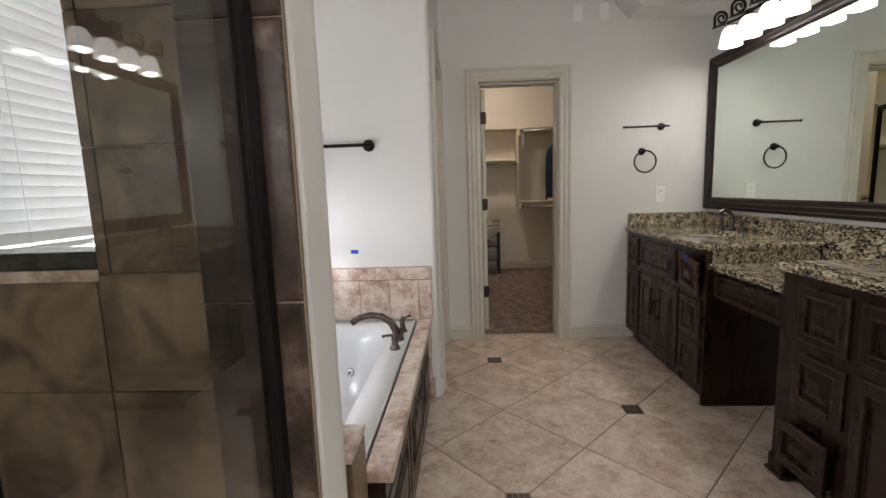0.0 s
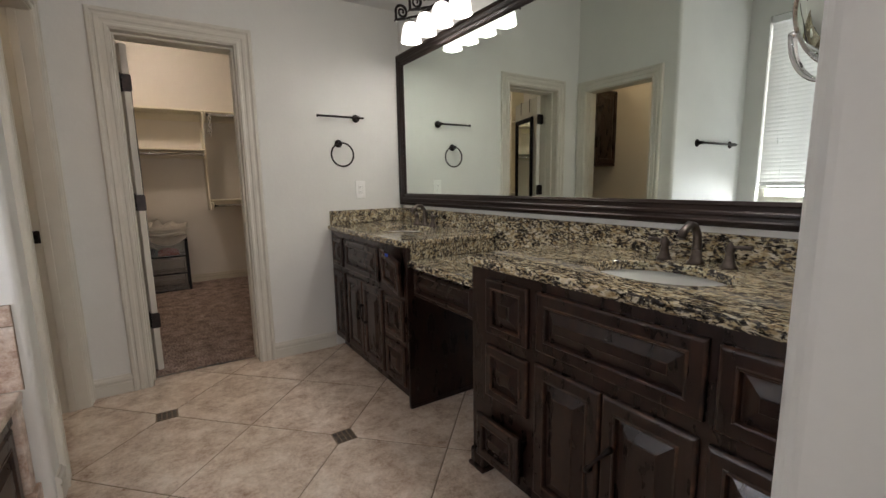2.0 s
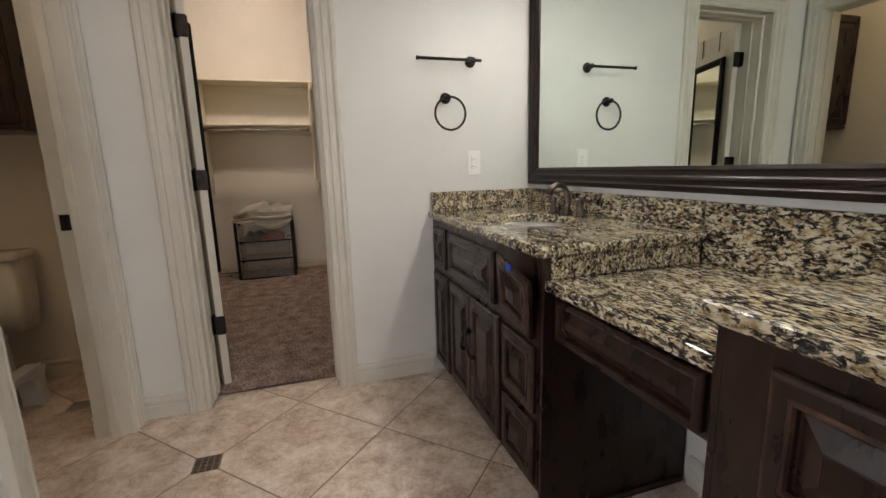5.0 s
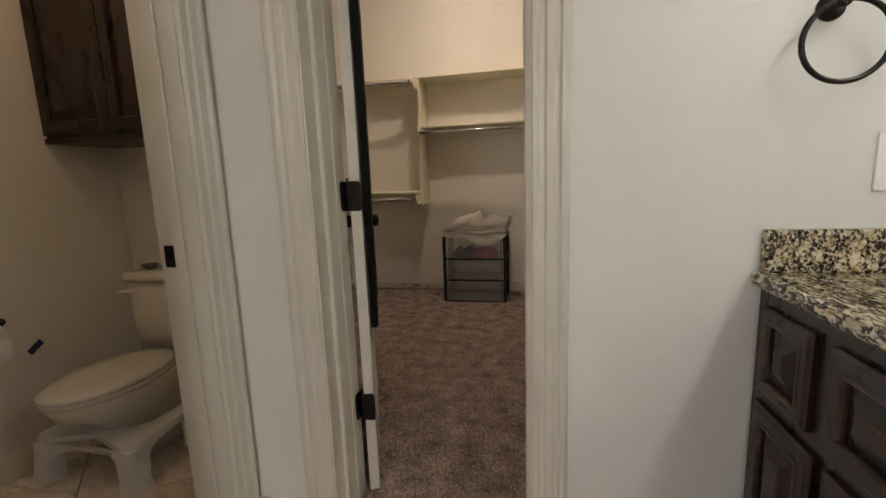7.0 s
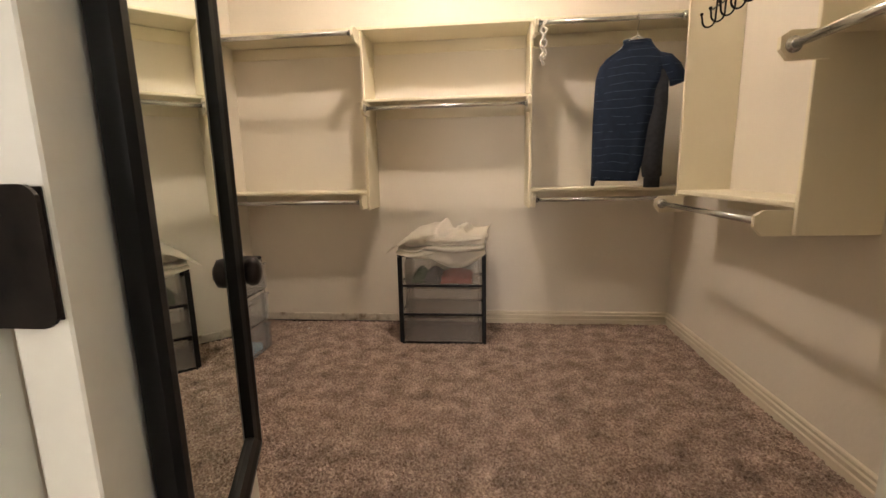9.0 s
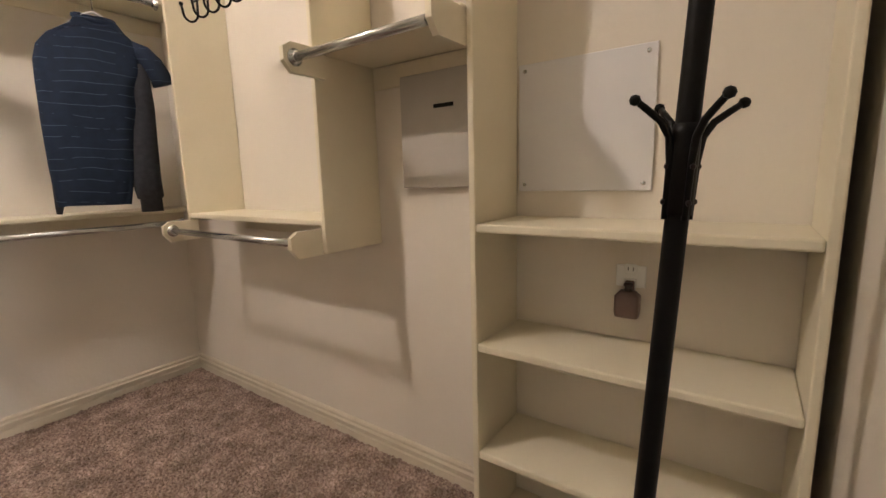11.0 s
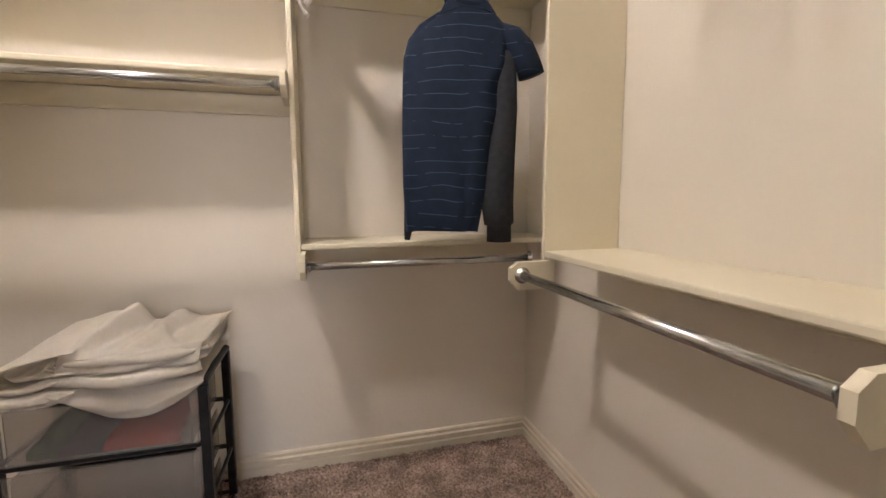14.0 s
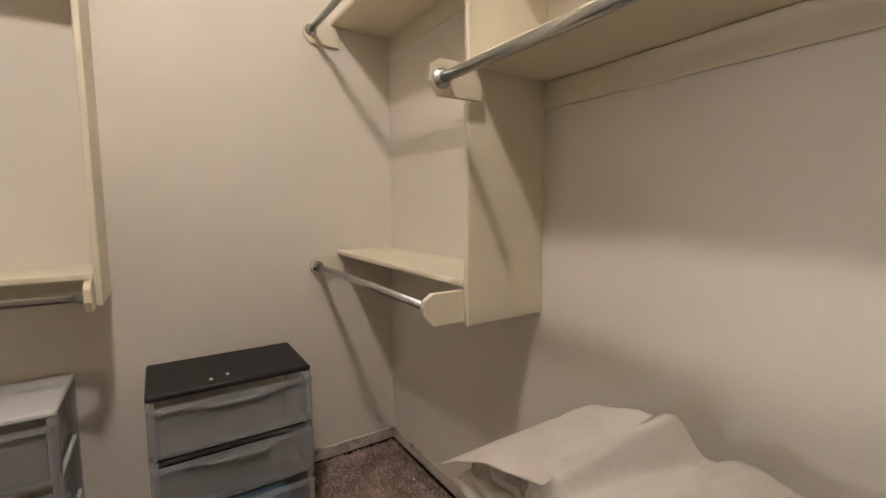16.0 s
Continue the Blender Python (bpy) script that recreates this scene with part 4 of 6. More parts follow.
rosette(ring, 1.650, DOOR_Y, 1.497, (0, -1, 0))
loop = [(1.663 + 0.082 * math.sin(a), DOOR_Y - 0.044, 1.418 + 0.082 * math.cos(a)) for a in [2 * math.pi * k / 40 for k in range(41)]]
part("ring", one_tube(loop, 0.006, 9), BRONZE, ring)


def plate(name, c, w, h, facing, label, category, kind):
    p = thing(name, c, label, category)
    ax = Vector(facing)
    side = Vector((0, 0, 1)).cross(ax)
    m = Matrix((side.to_4d() * 1, Vector((0, 0, 1, 0)), ax.to_4d(), Vector((0, 0, 0, 1)))).transposed()
    for col in range(3):
        m[3][col] = 0
    m = Matrix.Translation(c) @ m
    part("plate", one_box((-w / 2, -h / 2, 0), (w / 2, h / 2, 0.006), 0.003, 2, m), PLATE, p)
    if kind == "rocker":
        part("rocker", one_box((-0.017, -0.033, 0.006), (0.017, 0.033, 0.010), 0.002, 1, m), PLATE, p)
    elif kind == "duplex":
        for s in (-1, 1):
            o = part("socket", one_box((-0.016, s * 0.020 - 0.014, 0.005), (0.016, s * 0.020 + 0.014, 0.009), 0.004, 2, m), PLATE, p)
            for q in (-1, 1):
                part("slot", one_box((q * 0.0065 - 0.001, s * 0.020 - 0.004, 0.0088), (q * 0.0065 + 0.001, s * 0.020 + 0.005, 0.0094), 0, 1, m), BLACK, o)
    return p


plate("wall_outlet", (1.803, DOOR_Y, 1.166), 0.075, 0.128, (0, -1, 0), "ivory outlet cover plate above the counter", "outlet", "duplex")
plate("wall_plate", (1.150, DOOR_Y, 2.533), 0.072, 0.118, (0, -1, 0), "blank ivory plate high on the wall", "wall plate", "rocker")
plate("wall_plate", (1.345, DOOR_Y, 2.540), 0.072, 0.118, (0, -1, 0), "blank ivory plate high on the wall", "wall plate", "")

# ---- swing-arm magnifying mirror on the partition ----
mm = thing("magnifying_mirror", (1.40, 1.296, 1.42), "chrome swing-arm magnifying mirror on the partition", "mirror")
part("wall_plate", one_box((1.375, 1.2965, 1.36), (1.415, 1.308, 1.52), 0.005, 2), CHROME, mm)
part("post", one_tube([(1.395, 1.320, 1.39), (1.395, 1.320, 1.49)], 0.0105, 14), CHROME, mm)
part("post_cap", one_lathe([(0.0, -0.008), (0.010, -0.006), (0.013, 0.0), (0.010, 0.006), (0.0, 0.008)], pose(1.395, 1.320, 1.386), 16), CHROME, mm)
part("upper_arm", one_tube([(1.395, 1.320, 1.445), (1.600, 1.330, 1.440)], 0.0085, 14), CHROME, mm)
part("elbow", one_tube([(1.605, 1.331, 1.318), (1.605, 1.331, 1.462)], 0.0115, 16), CHROME, mm)
PIV = Vector((1.486, 1.408, 1.345))
part("lower_arm", one_tube([(1.600, 1.334, 1.332), PIV + Vector((0.008, -0.005, -0.010))], 0.0082, 14), CHROME, mm)
part("joint", one_lathe([(0.0, -0.026), (0.009, -0.024), (0.0135, -0.016), (0.0135, -0.004), (0.008, 0.004), (0.012, 0.008), (0.006, 0.014), (0.005, 0.026)], Matrix.Translation(PIV), 18), CHROME, mm)
face = look(PIV + Vector((0, 0, 0.122)), PIV + Vector((-0.60, 0.40, -0.20)))
axis = Vector((0.555, 0.832, 0.0))
mid = PIV + Vector((0, 0, 0.122))
bow = [mid + axis * (0.101 * math.cos(a)) + Vector((0, 0, 0.101 * math.sin(a))) for a in [math.pi + math.pi * k / 28 for k in range(29)]]
band = bmesh.new()
flat = Vector((-0.832, 0.555, 0.0)) * 0.007
rings = []
for p in bow:
    o = (p - mid).normalized() * 0.0022
    rings.append([band.verts.new(q) for q in (p - flat - o, p + flat - o, p + flat + o, p - flat + o)])
for a, b in zip(rings, rings[1:]):
    for k in range(4):
        band.faces.new((a[k], a[(k + 1) % 4], b[(k + 1) % 4], b[k]))
band.faces.new(rings[0][::-1])
band.faces.new(rings[-1])
part("yoke", finish(band, True), CHROME, mm)
for q in (1, -1):
    part("yoke_screw", one_tube([mid + axis * q * 0.089, mid + axis * q * 0.106], 0.006, 12), CHROME, mm)
rimp = [face @ Vector((0.088 * math.cos(a), 0.088 * math.sin(a), 0.0)) for a in [2 * math.pi * k / 56 for k in range(57)]]
part("rim", one_tube(rimp, 0.0048, 10), CHROME, mm)
part("lens", one_lathe([(0.002, 0.010), (0.030, 0.0088), (0.058, 0.0055), (0.087, 0.0)], face @ pose(0, 0, 0, 180, 0, 0), 48, caps=False), MIRROR, mm, "curved mirror glass")
part("back_lens", one_lathe([(0.002, 0.0135), (0.040, 0.0130), (0.070, 0.0110), (0.087, 0.0040)], face @ pose(0, 0, 0, 180, 0, 0), 48), MIRROR, mm)

# ---- tub ----
DECK = 0.497
tub = thing("bathtub", (-0.57, 2.48, 0), "white drop-in jetted bathtub with stone rim and dark wood apron", "bathtub")
TX0, TX1, TY0, TY1 = OUT_X + 0.012, -0.042, 1.775, TUB_Y - 0.013


def rounded(cx, cy, hx, hy, r, n=10):
    out = []
    for k, (sx, sy) in enumerate(((1, 1), (-1, 1), (-1, -1), (1, -1))):
        for j in range(n + 1):
            a = math.pi / 2 * (k + j / n)
            out.append((cx + sx * (hx - r) + r * math.cos(a), cy + sy * (hy - r) + r * math.sin(a)))
    return out


cx, cy = (TX0 + TX1) / 2 - 0.01, (TY0 + TY1) / 2
hx, hy = (TX1 - TX0) / 2, (TY1 - TY0) / 2
bm = bmesh.new()
levels = [(hx, hy, 0.012, DECK - 0.03, 0.01), (hx, hy, 0.012, DECK - 0.006, 0.01), (hx - 0.004, hy - 0.004, 0.016, DECK, 0.01), (hx - 0.098, hy - 0.100, 0.17, DECK, 0), (hx - 0.108, hy - 0.112, 0.17, DECK - 0.010, 0),
          (hx - 0.125, hy - 0.14, 0.18, DECK - 0.08, 0), (hx - 0.15, hy - 0.20, 0.19, DECK - 0.24, 0), (hx - 0.175, hy - 0.26, 0.19, DECK - 0.36, 0), (hx - 0.22, hy - 0.32, 0.16, DECK - 0.40, 0), (0.05, 0.2, 0.04, DECK - 0.405, 0)]
rings = [[bm.verts.new((x, y, z)) for x, y in rounded(cx + o, cy, a, b, r)] for a, b, r, z, o in levels]
k = len(rings[0])
for a, b in zip(rings, rings[1:]):
    for j in range(k):
        bm.faces.new((a[j], a[(j + 1) % k], b[(j + 1) % k], b[j]))
bm.faces.new(rings[-1])
part("basin", finish(bm, True), ACRYLIC, tub)
part("stone_rim", one_box((TX1 + 0.012, TY0, DECK - 0.032), (0.052, TUB_Y - 0.012, DECK + 0.001), 0.006, 2), WALLTILE, tub, "brown stone rim")
part("carcass", one_box((-0.03, TY0, 0.0), (0.012, TUB_Y - 0.014, DECK - 0.034)), WOOD, tub)
part("apron_rail", one_box((0.012, TY0, 0.405), (0.030, TUB_Y - 0.075, DECK - 0.034), 0.002), WOOD, tub)
part("apron_foot", one_box((0.012, TY0, 0.0), (0.030, TUB_Y - 0.075, 0.075), 0.002), WOOD, tub)
for a, b in ((2.715, 3.105), (2.255, 2.685), (1.80, 2.225)):
    raised_panel((a, 0.085), (b, 0.40), 0.013, 0.060, WOOD, "apron_door", tub, face=1)
part("pilaster", one_box((0.0, TUB_Y - 0.07, 0.0), (0.046, TUB_Y - 0.012, DECK - 0.034), 0.003), WALLTILE, tub, "brown stone pilaster")
part("plinth", one_box((0.0, TUB_Y - 0.078, 0.0), (0.060, TUB_Y - 0.004, 0.13), 0.004), WALLTILE, tub, "brown stone plinth")
part("overflow", one_lathe([(0.0, 0.014), (0.024, 0.013), (0.034, 0.008), (0.038, 0.0)], Matrix.Translation((-0.53, 3.035, 0.425)) @ pose(0, 0, 0, 82, 0, 0), 24), BRONZE, tub, "dark bronze overflow cover")
part("drain", one_lathe([(0.0, 0.03), (0.022, 0.028), (0.030, 0.012), (0.034, 0.0)], pose(-0.49, 2.79, DECK - 0.402), 22), BRONZE, tub, "dark drain stopper")
for x, y, z, rz in ((-0.655, 2.978, 0.215, 0), (-0.40, 2.978, 0.26, 0), (-0.90, 2.80, 0.20, 90)):
    m = Matrix.Translation((x, y, z)) @ pose(0, 0, 0, 0, 0, rz) @ pose(0, 0, 0, 78, 0, 0)
    j = part("jet", one_lathe([(0.0, 0.012), (0.012, 0.012), (0.022, 0.008), (0.024, 0.0)], m, 20), ACRYLIC, tub)
    part("nozzle", one_lathe([(0.0, 0.016), (0.006, 0.015), (0.008, 0.011)], m, 14), PEWTER, j)
tf = thing("tub_faucet", (-0.1, 2.83, DECK), "aged pewter roman tub faucet with two lever handles", "faucet")
fx, fy = -0.098, 2.835
part("base", one_lathe([(0.034, 0), (0.034, 0.008), (0.027, 0.016), (0.022, 0.03)], pose(fx, fy, DECK), 20), PEWTER, tf)
pts = [(fx, fy, DECK + 0.01), (fx - 0.006, fy - 0.002, DECK + 0.05), (fx - 0.030, fy - 0.006, DECK + 0.095), (fx - 0.075, fy - 0.012, DECK + 0.128), (fx - 0.13, fy - 0.020, DECK + 0.138), (fx - 0.185, fy - 0.026, DECK + 0.126), (fx - 0.225, fy - 0.030, DECK + 0.100)]
part("spout", one_tube(pts, [0.024, 0.0215, 0.019, 0.0175, 0.0165, 0.0155, 0.0165], 14), PEWTER, tf)
part("diverter", one_lathe([(0.010, 0), (0.008, 0.02), (0.012, 0.034), (0.006, 0.046), (0.0, 0.048)], pose(-0.088, 2.905, DECK), 14), PEWTER, tf)
for y, turn in ((2.965, 0.9), (2.705, 3.6)):
    lever(tf, -0.090, y, DECK, turn)

tb = thing("towel_bar", (-0.57, TUB_Y, 1.515), "long dark bronze towel bar above the tub", "towel bar", "towel fittings")
for x in (-0.868, -0.272):
    rosette(tb, x, TUB_Y, 1.515, (0, -1, 0), 0.034)
part("bar", one_tube([(-0.90, TUB_Y - 0.048, 1.515), (-0.24, TUB_Y - 0.048, 1.515)], 0.0095, 12), BRONZE, tb)
tagged(part("tape_mark", one_box((-0.412, TUB_Y - 0.0012, 0.897), (-0.368, TUB_Y - 0.0002, 0.919)), BLUETAPE), "small blue tape mark on the wall above the tub", "tape")

# ---- window with blinds ----
win = thing("window_1", (OUT_X - 0.08, 2.43, WIN[2]), "white framed window with lowered white horizontal blinds", "window")
win["kind"] = "structure"
for y0, y1, z0, z1 in ((WIN[0], WIN[1], WIN[2], WIN[2] + 0.045), (WIN[0], WIN[1], WIN[3] - 0.045, WIN[3]), (WIN[0], WIN[0] + 0.045, WIN[2] + 0.045, WIN[3] - 0.045), (WIN[1] - 0.045, WIN[1], WIN[2] + 0.045, WIN[3] - 0.045)):
    part("window_frame", one_box((OUT_X - 0.13, y0, z0), (OUT_X - 0.085, y1, z1), 0.003), TRIM, win)
for k in (1, 2):
    y = WIN[0] + (WIN[1] - WIN[0]) * k / 3
    part("muntin", one_box((OUT_X - 0.125, y - 0.014, WIN[2] + 0.045), (OUT_X - 0.09, y + 0.014, WIN[3] - 0.045), 0.002), TRIM, win)
part("muntin", one_box((OUT_X - 0.122, WIN[0] + 0.045, 1.80), (OUT_X - 0.092, WIN[1] - 0.045, 1.83), 0.002), TRIM, win)
pane = part("pane", one_box((OUT_X - 0.112, WIN[0] + 0.04, WIN[2] + 0.04), (OUT_X - 0.108, WIN[1] - 0.04, WIN[3] - 0.04)), PANE, win)
pane.visible_shadow = False
part("window_sill", one_box((OUT_X - 0.08, WIN[0] + 0.002, WIN[2] - 0.02), (OUT_X + 0.018, WIN[1] - 0.002, WIN[2] + 0.004), 0.006, 2), TRIM, win)
bl = thing("window_blind", (OUT_X - 0.04, 2.43, 1.09), "white faux wood horizontal blind, slats nearly closed", "blinds")
part("head_rail", one_box((OUT_X - 0.065, WIN[0] + 0.008, WIN[3] - 0.065), (OUT_X - 0.012, WIN[1] - 0.008, WIN[3] - 0.004), 0.004), BLIND, bl)
part("bottom_rail", one_box((OUT_X - 0.055, WIN[0] + 0.012, 1.098), (OUT_X - 0.012, WIN[1] - 0.012, 1.118), 0.004), BLIND, bl)
slat = None
z = 1.145
while z < WIN[3] - 0.075:
    if slat is None:
        bm = bmesh.new()
        prof = [(-0.024 + 0.008 * k, 0.0045 * (1 - (k / 3 - 1) ** 2)) for k in range(7)]
        ring = [(x, h + 0.0011) for x, h in prof] + [(x, h - 0.0011) for x, h in prof[::-1]]
        ends = [[bm.verts.new((x, y, h)) for x, h in ring] for y in (WIN[0] + 0.012, WIN[1] - 0.012)]
        for k in range(14):
            bm.faces.new((ends[0][k], ends[0][(k + 1) % 14], ends[1][(k + 1) % 14], ends[1][k]))
        bm.faces.new(ends[0][::-1])
        bm.faces.new(ends[1])
        slat = mesh_of("slat", finish(bm), BLIND)
    ob = new("slat", slat)
    ob.parent = bl
    ob.matrix_parent_inverse = Matrix.Translation(-bl.location)
    ob.matrix_basis = pose(OUT_X - 0.035, 0, z, 0, -54, 0)
    z += 0.0365
for y in (2.0, 2.43, 2.86):
    part("ladder_cord", one_tube([(OUT_X - 0.010, y, 1.11), (OUT_X - 0.010, y, WIN[3] - 0.06)], 0.0012, 5), BLIND, bl)
for y in (1.96, 2.90):
    part("tassel", one_lathe([(0.002, 0), (0.007, -0.01), (0.008, -0.035), (0.0, -0.037)], pose(OUT_X - 0.004, y, 1.55), 10), BLIND, bl)
    part("cord", one_tube([(OUT_X - 0.004, y, 1.55), (OUT_X - 0.006, y, WIN[3] - 0.06)], 0.001, 5), BLIND, bl)

# ---- shower beside the path ----
SILL = (-0.585, 1.095)
wall_s = wall_with_holes(OUT_X, -0.305, 0, CEIL_Z, [(OUT_X - 0.1, SILL[0], SILL[1], 2.7)], py(1.765, -1), 0.11)
structure("wall_shower_tub", wall_s, PAINT, "partition between shower and tub with an open window above a sill")
structure("shower_sill", one_box((OUT_X + 0.002, 1.652, SILL[1] + 0.001), (SILL[0] - 0.002, 1.772, SILL[1] + 0.043), 0.004), DARKSTONE, "dark polished stone sill of the opening beside the shower", "sill")
structure("shower_sill_edge", one_box((OUT_X + 0.002, 1.630, SILL[1] - 0.024), (SILL[0] + 0.008, 1.6395, SILL[1] + 0.003), 0.002), WALLTILE, "pale stone edging under the dark sill", "sill")
ledge = thing("tub_ledge", (-0.13, 1.7, 0), "low brown tiled ledge at the end of the tub", "ledge")
part("core", one_box((-0.30, 1.615, 0.0), (-0.022, 1.742, 0.635)), GROUT, ledge)
part("cap_tile", one_box((-0.305, 1.605, 0.635), (-0.008, 1.752, 0.654), 0.004), WALLTILE, ledge)
for z0, z1 in ((0.0, 0.20), (0.203, 0.40), (0.403, 0.633)):
    part("face_tile", one_box((-0.022, 1.617, z0), (-0.010, 1.740, z1), 0.002), SHOWERTILE, ledge)
    part("face_tile", one_box((-0.29, 1.605, z0), (-0.023, 1.615, z1), 0.002), SHOWERTILE, ledge)
sg = thing("shower_enclosure", (0.048, 0.6, 0), "clear glass shower panel in a dark bronze frame", "shower glass")
part("glass", one_box((0.053, 0.30, 0.10), (0.059, 1.127, 2.05)), GLASS, sg, "clear glass")
part("jamb", one_box((0.046, 1.118, 0.062), (0.066, 1.1385, 2.10), 0.003), BLACK, sg)
part("stile", one_box((0.041, 0.846, 0.101), (0.051, 0.876, 2.049), 0.003), BLACK, sg)
part("top_rail", one_box((0.042, -0.6, 2.05), (0.070, 1.117, 2.09), 0.003), BLACK, sg)
part("bottom_rail", one_box((0.042, -0.6, 0.06), (0.070, 1.117, 0.10), 0.003), BLACK, sg)
part("door_glass", one_box((0.052, -0.58, 0.10), (0.060, 0.299, 2.05)), GLASS, sg, "clear glass")
curb = thing("shower_curb", (-0.03, 0.2, 0), "brown tiled shower curb", "shower curb")
part("curb", one_box((-0.02, -1.39, 0.0), (0.085, 1.117, 0.060), 0.005), SHOWERTILE, curb)

# ---- toilet room ----
TXC = -0.72
wc = thing("toilet", (TXC, 4.5, 0), "biscuit porcelain toilet with closed lid", "toilet")


def egg(cx, y_front, y_back, half, n=36):
    """An elongated bowl outline, rounder at the front (low y)."""
    out = []
    cy = y_back - (y_back - y_front) * 0.40
    for k in range(n):
        a = 2 * math.pi * k / n
        s, c = math.sin(a), math.cos(a)
        ry = (cy - y_front) if s < 0 else (y_back - cy)
        flat = 1.0 if s < 0 else 0.92
        out.append((cx + half * c * (abs(c) ** -0.08 if abs(c) > 0.01 else 1) * flat, cy + ry * s))
    return out


def loft(levels, smooth=True):
    bm = bmesh.new()
    rings = [[bm.verts.new((x, y, z)) for x, y in pts] for pts, z in levels]
    k = len(rings[0])
    for a, b in zip(rings, rings[1:]):
        for j in range(k):
            bm.faces.new((a[j], a[(j + 1) % k], b[(j + 1) % k], b[j]))
    bm.faces.new(rings[0][::-1])
    bm.faces.new(rings[-1])
    return finish(bm, smooth)


part("bowl", loft([(egg(TXC, 4.42, 4.86, 0.10), 0.0), (egg(TXC, 4.43, 4.86, 0.095), 0.05), (egg(TXC, 4.42, 4.84, 0.10), 0.15), (egg(TXC, 4.32, 4.80, 0.135), 0.24), (egg(TXC, 4.215, 4.76, 0.172), 0.31), (egg(TXC, 4.19, 4.74, 0.182), 0.355), (egg(TXC, 4.19, 4.74, 0.182), 0.372)]), TOILET, wc)
part("seat", loft([(egg(TXC, 4.185, 4.70, 0.186), 0.374), (egg(TXC, 4.180, 4.70, 0.190), 0.380), (egg(TXC, 4.182, 4.70, 0.188), 0.391)]), TOILET, wc)
part("lid", loft([(egg(TXC, 4.183, 4.70, 0.187), 0.3945), (egg(TXC, 4.178, 4.70, 0.191), 0.400), (egg(TXC, 4.180, 4.70, 0.189), 0.410), (egg(TXC, 4.20, 4.69, 0.172), 0.418), (egg(TXC, 4.30, 4.64, 0.09), 0.421)]), TOILET, wc)
tank = loft([(rounded(TXC, 4.815, 0.165, 0.085, 0.03, 5), 0.355), (rounded(TXC, 4.815, 0.180, 0.092, 0.03, 5), 0.50), (rounded(TXC, 4.815, 0.188, 0.096, 0.03, 5), 0.735)])
part("tank", tank, TOILET, wc)
part("tank_lid", loft([(rounded(TXC, 4.812, 0.195, 0.104, 0.03, 5), 0.736), (rounded(TXC, 4.812, 0.199, 0.108, 0.03, 5), 0.745), (rounded(TXC, 4.812, 0.199, 0.108, 0.03, 5), 0.765), (rounded(TXC, 4.812, 0.191, 0.100, 0.03, 5), 0.775)]), TOILET, wc)
part("flush_lever", one_tube([(TXC - 0.125, 4.722, 0.69), (TXC - 0.125, 4.702, 0.69), (TXC - 0.165, 4.698, 0.688), (TXC - 0.208, 4.698, 0.685)], [0.011, 0.009, 0.007, 0.008], 8), TOILET, wc)
ash = thing("dish", (TXC - 0.11, 4.80, 0.775), "small metal dish on the toilet tank", "dish")
part("bowl", one_lathe([(0.0, 0.002), (0.02, 0.002), (0.036, 0.016), (0.040, 0.026), (0.036, 0.025), (0.018, 0.006), (0.0, 0.005)], pose(TXC - 0.11, 4.80, 0.775), 18), PEWTER, ash)

# squat stool round the toilet base
st = thing("toilet_stool", (TXC, 4.36, 0), "white plastic squat stool under the toilet bowl", "stool")
top = [(-0.24, 4.66), (-0.24, 4.30), (-0.20, 4.265), (-0.10, 4.30), (0.0, 4.335), (0.10, 4.30), (0.20, 4.265), (0.24, 4.30), (0.24, 4.66), (0.17, 4.66), (0.155, 4.46), (0.10, 4.40), (0.0, 4.385), (-0.10, 4.40), (-0.155, 4.46), (-0.17, 4.66)]
part("top", polygon([(TXC + x, y) for x, y in top], 0.022, lambda u, v, w: (u, v, 0.172 + w)), WHITEPL, st)
for sx in (-1, 1):
    for y0, y1 in ((4.268, 4.330), (4.585, 4.655)):
        bm = bmesh.new()
        r = [[bm.verts.new((TXC + sx * x, y, z)) for x, y in ((x0, ya), (x1, ya), (x1, yb), (x0, yb))] for x0, x1, ya, yb, z in
             ((0.175, 0.265, y0 - 0.012, y1, 0.0), (0.172, 0.252, y0 - 0.004, y1, 0.05), (0.165, 0.240, y0, y1 + 0.02, 0.12), (0.150, 0.238, y0, y1 + 0.045, 0.1715))]
        for a, b in zip(r, r[1:]):
            for j in range(4):
                bm.faces.new((a[j], a[(j + 1) % 4], b[(j + 1) % 4], b[j]))
        bm.faces.new(r[0]), bm.faces.new(r[-1])
        part("leg", finish(bm), WHITEPL, st)
    arch = [(4.335 + 0.25 * k / 12, 0.172 - 0.035 * abs(2 * k / 12 - 1) ** 3 - 0.012) for k in range(13)]
    part("skirt", polygon([(4.29, 0.171), (4.29, 0.10)] + [(y, z) for y, z in arch] + [(4.63, 0.10), (4.63, 0.171)], 0.008, lambda u, v, w: (TXC + sx * (0.232 + w), u, v)), WHITEPL, st)
front = [(-0.20, 0.171), (-0.20, 0.09)] + [(-0.17 + 0.34 * k / 14, 0.09 + 0.055 * math.sin(math.pi * k / 14) ** 0.6) for k in range(15)] + [(0.20, 0.09), (0.20, 0.171)]
part("skirt", polygon(front, 0.008, lambda u, v, w: (TXC + u, 4.272 + 0.05 * (1 - (abs(u) / 0.2)) + w, v)), WHITEPL, st)

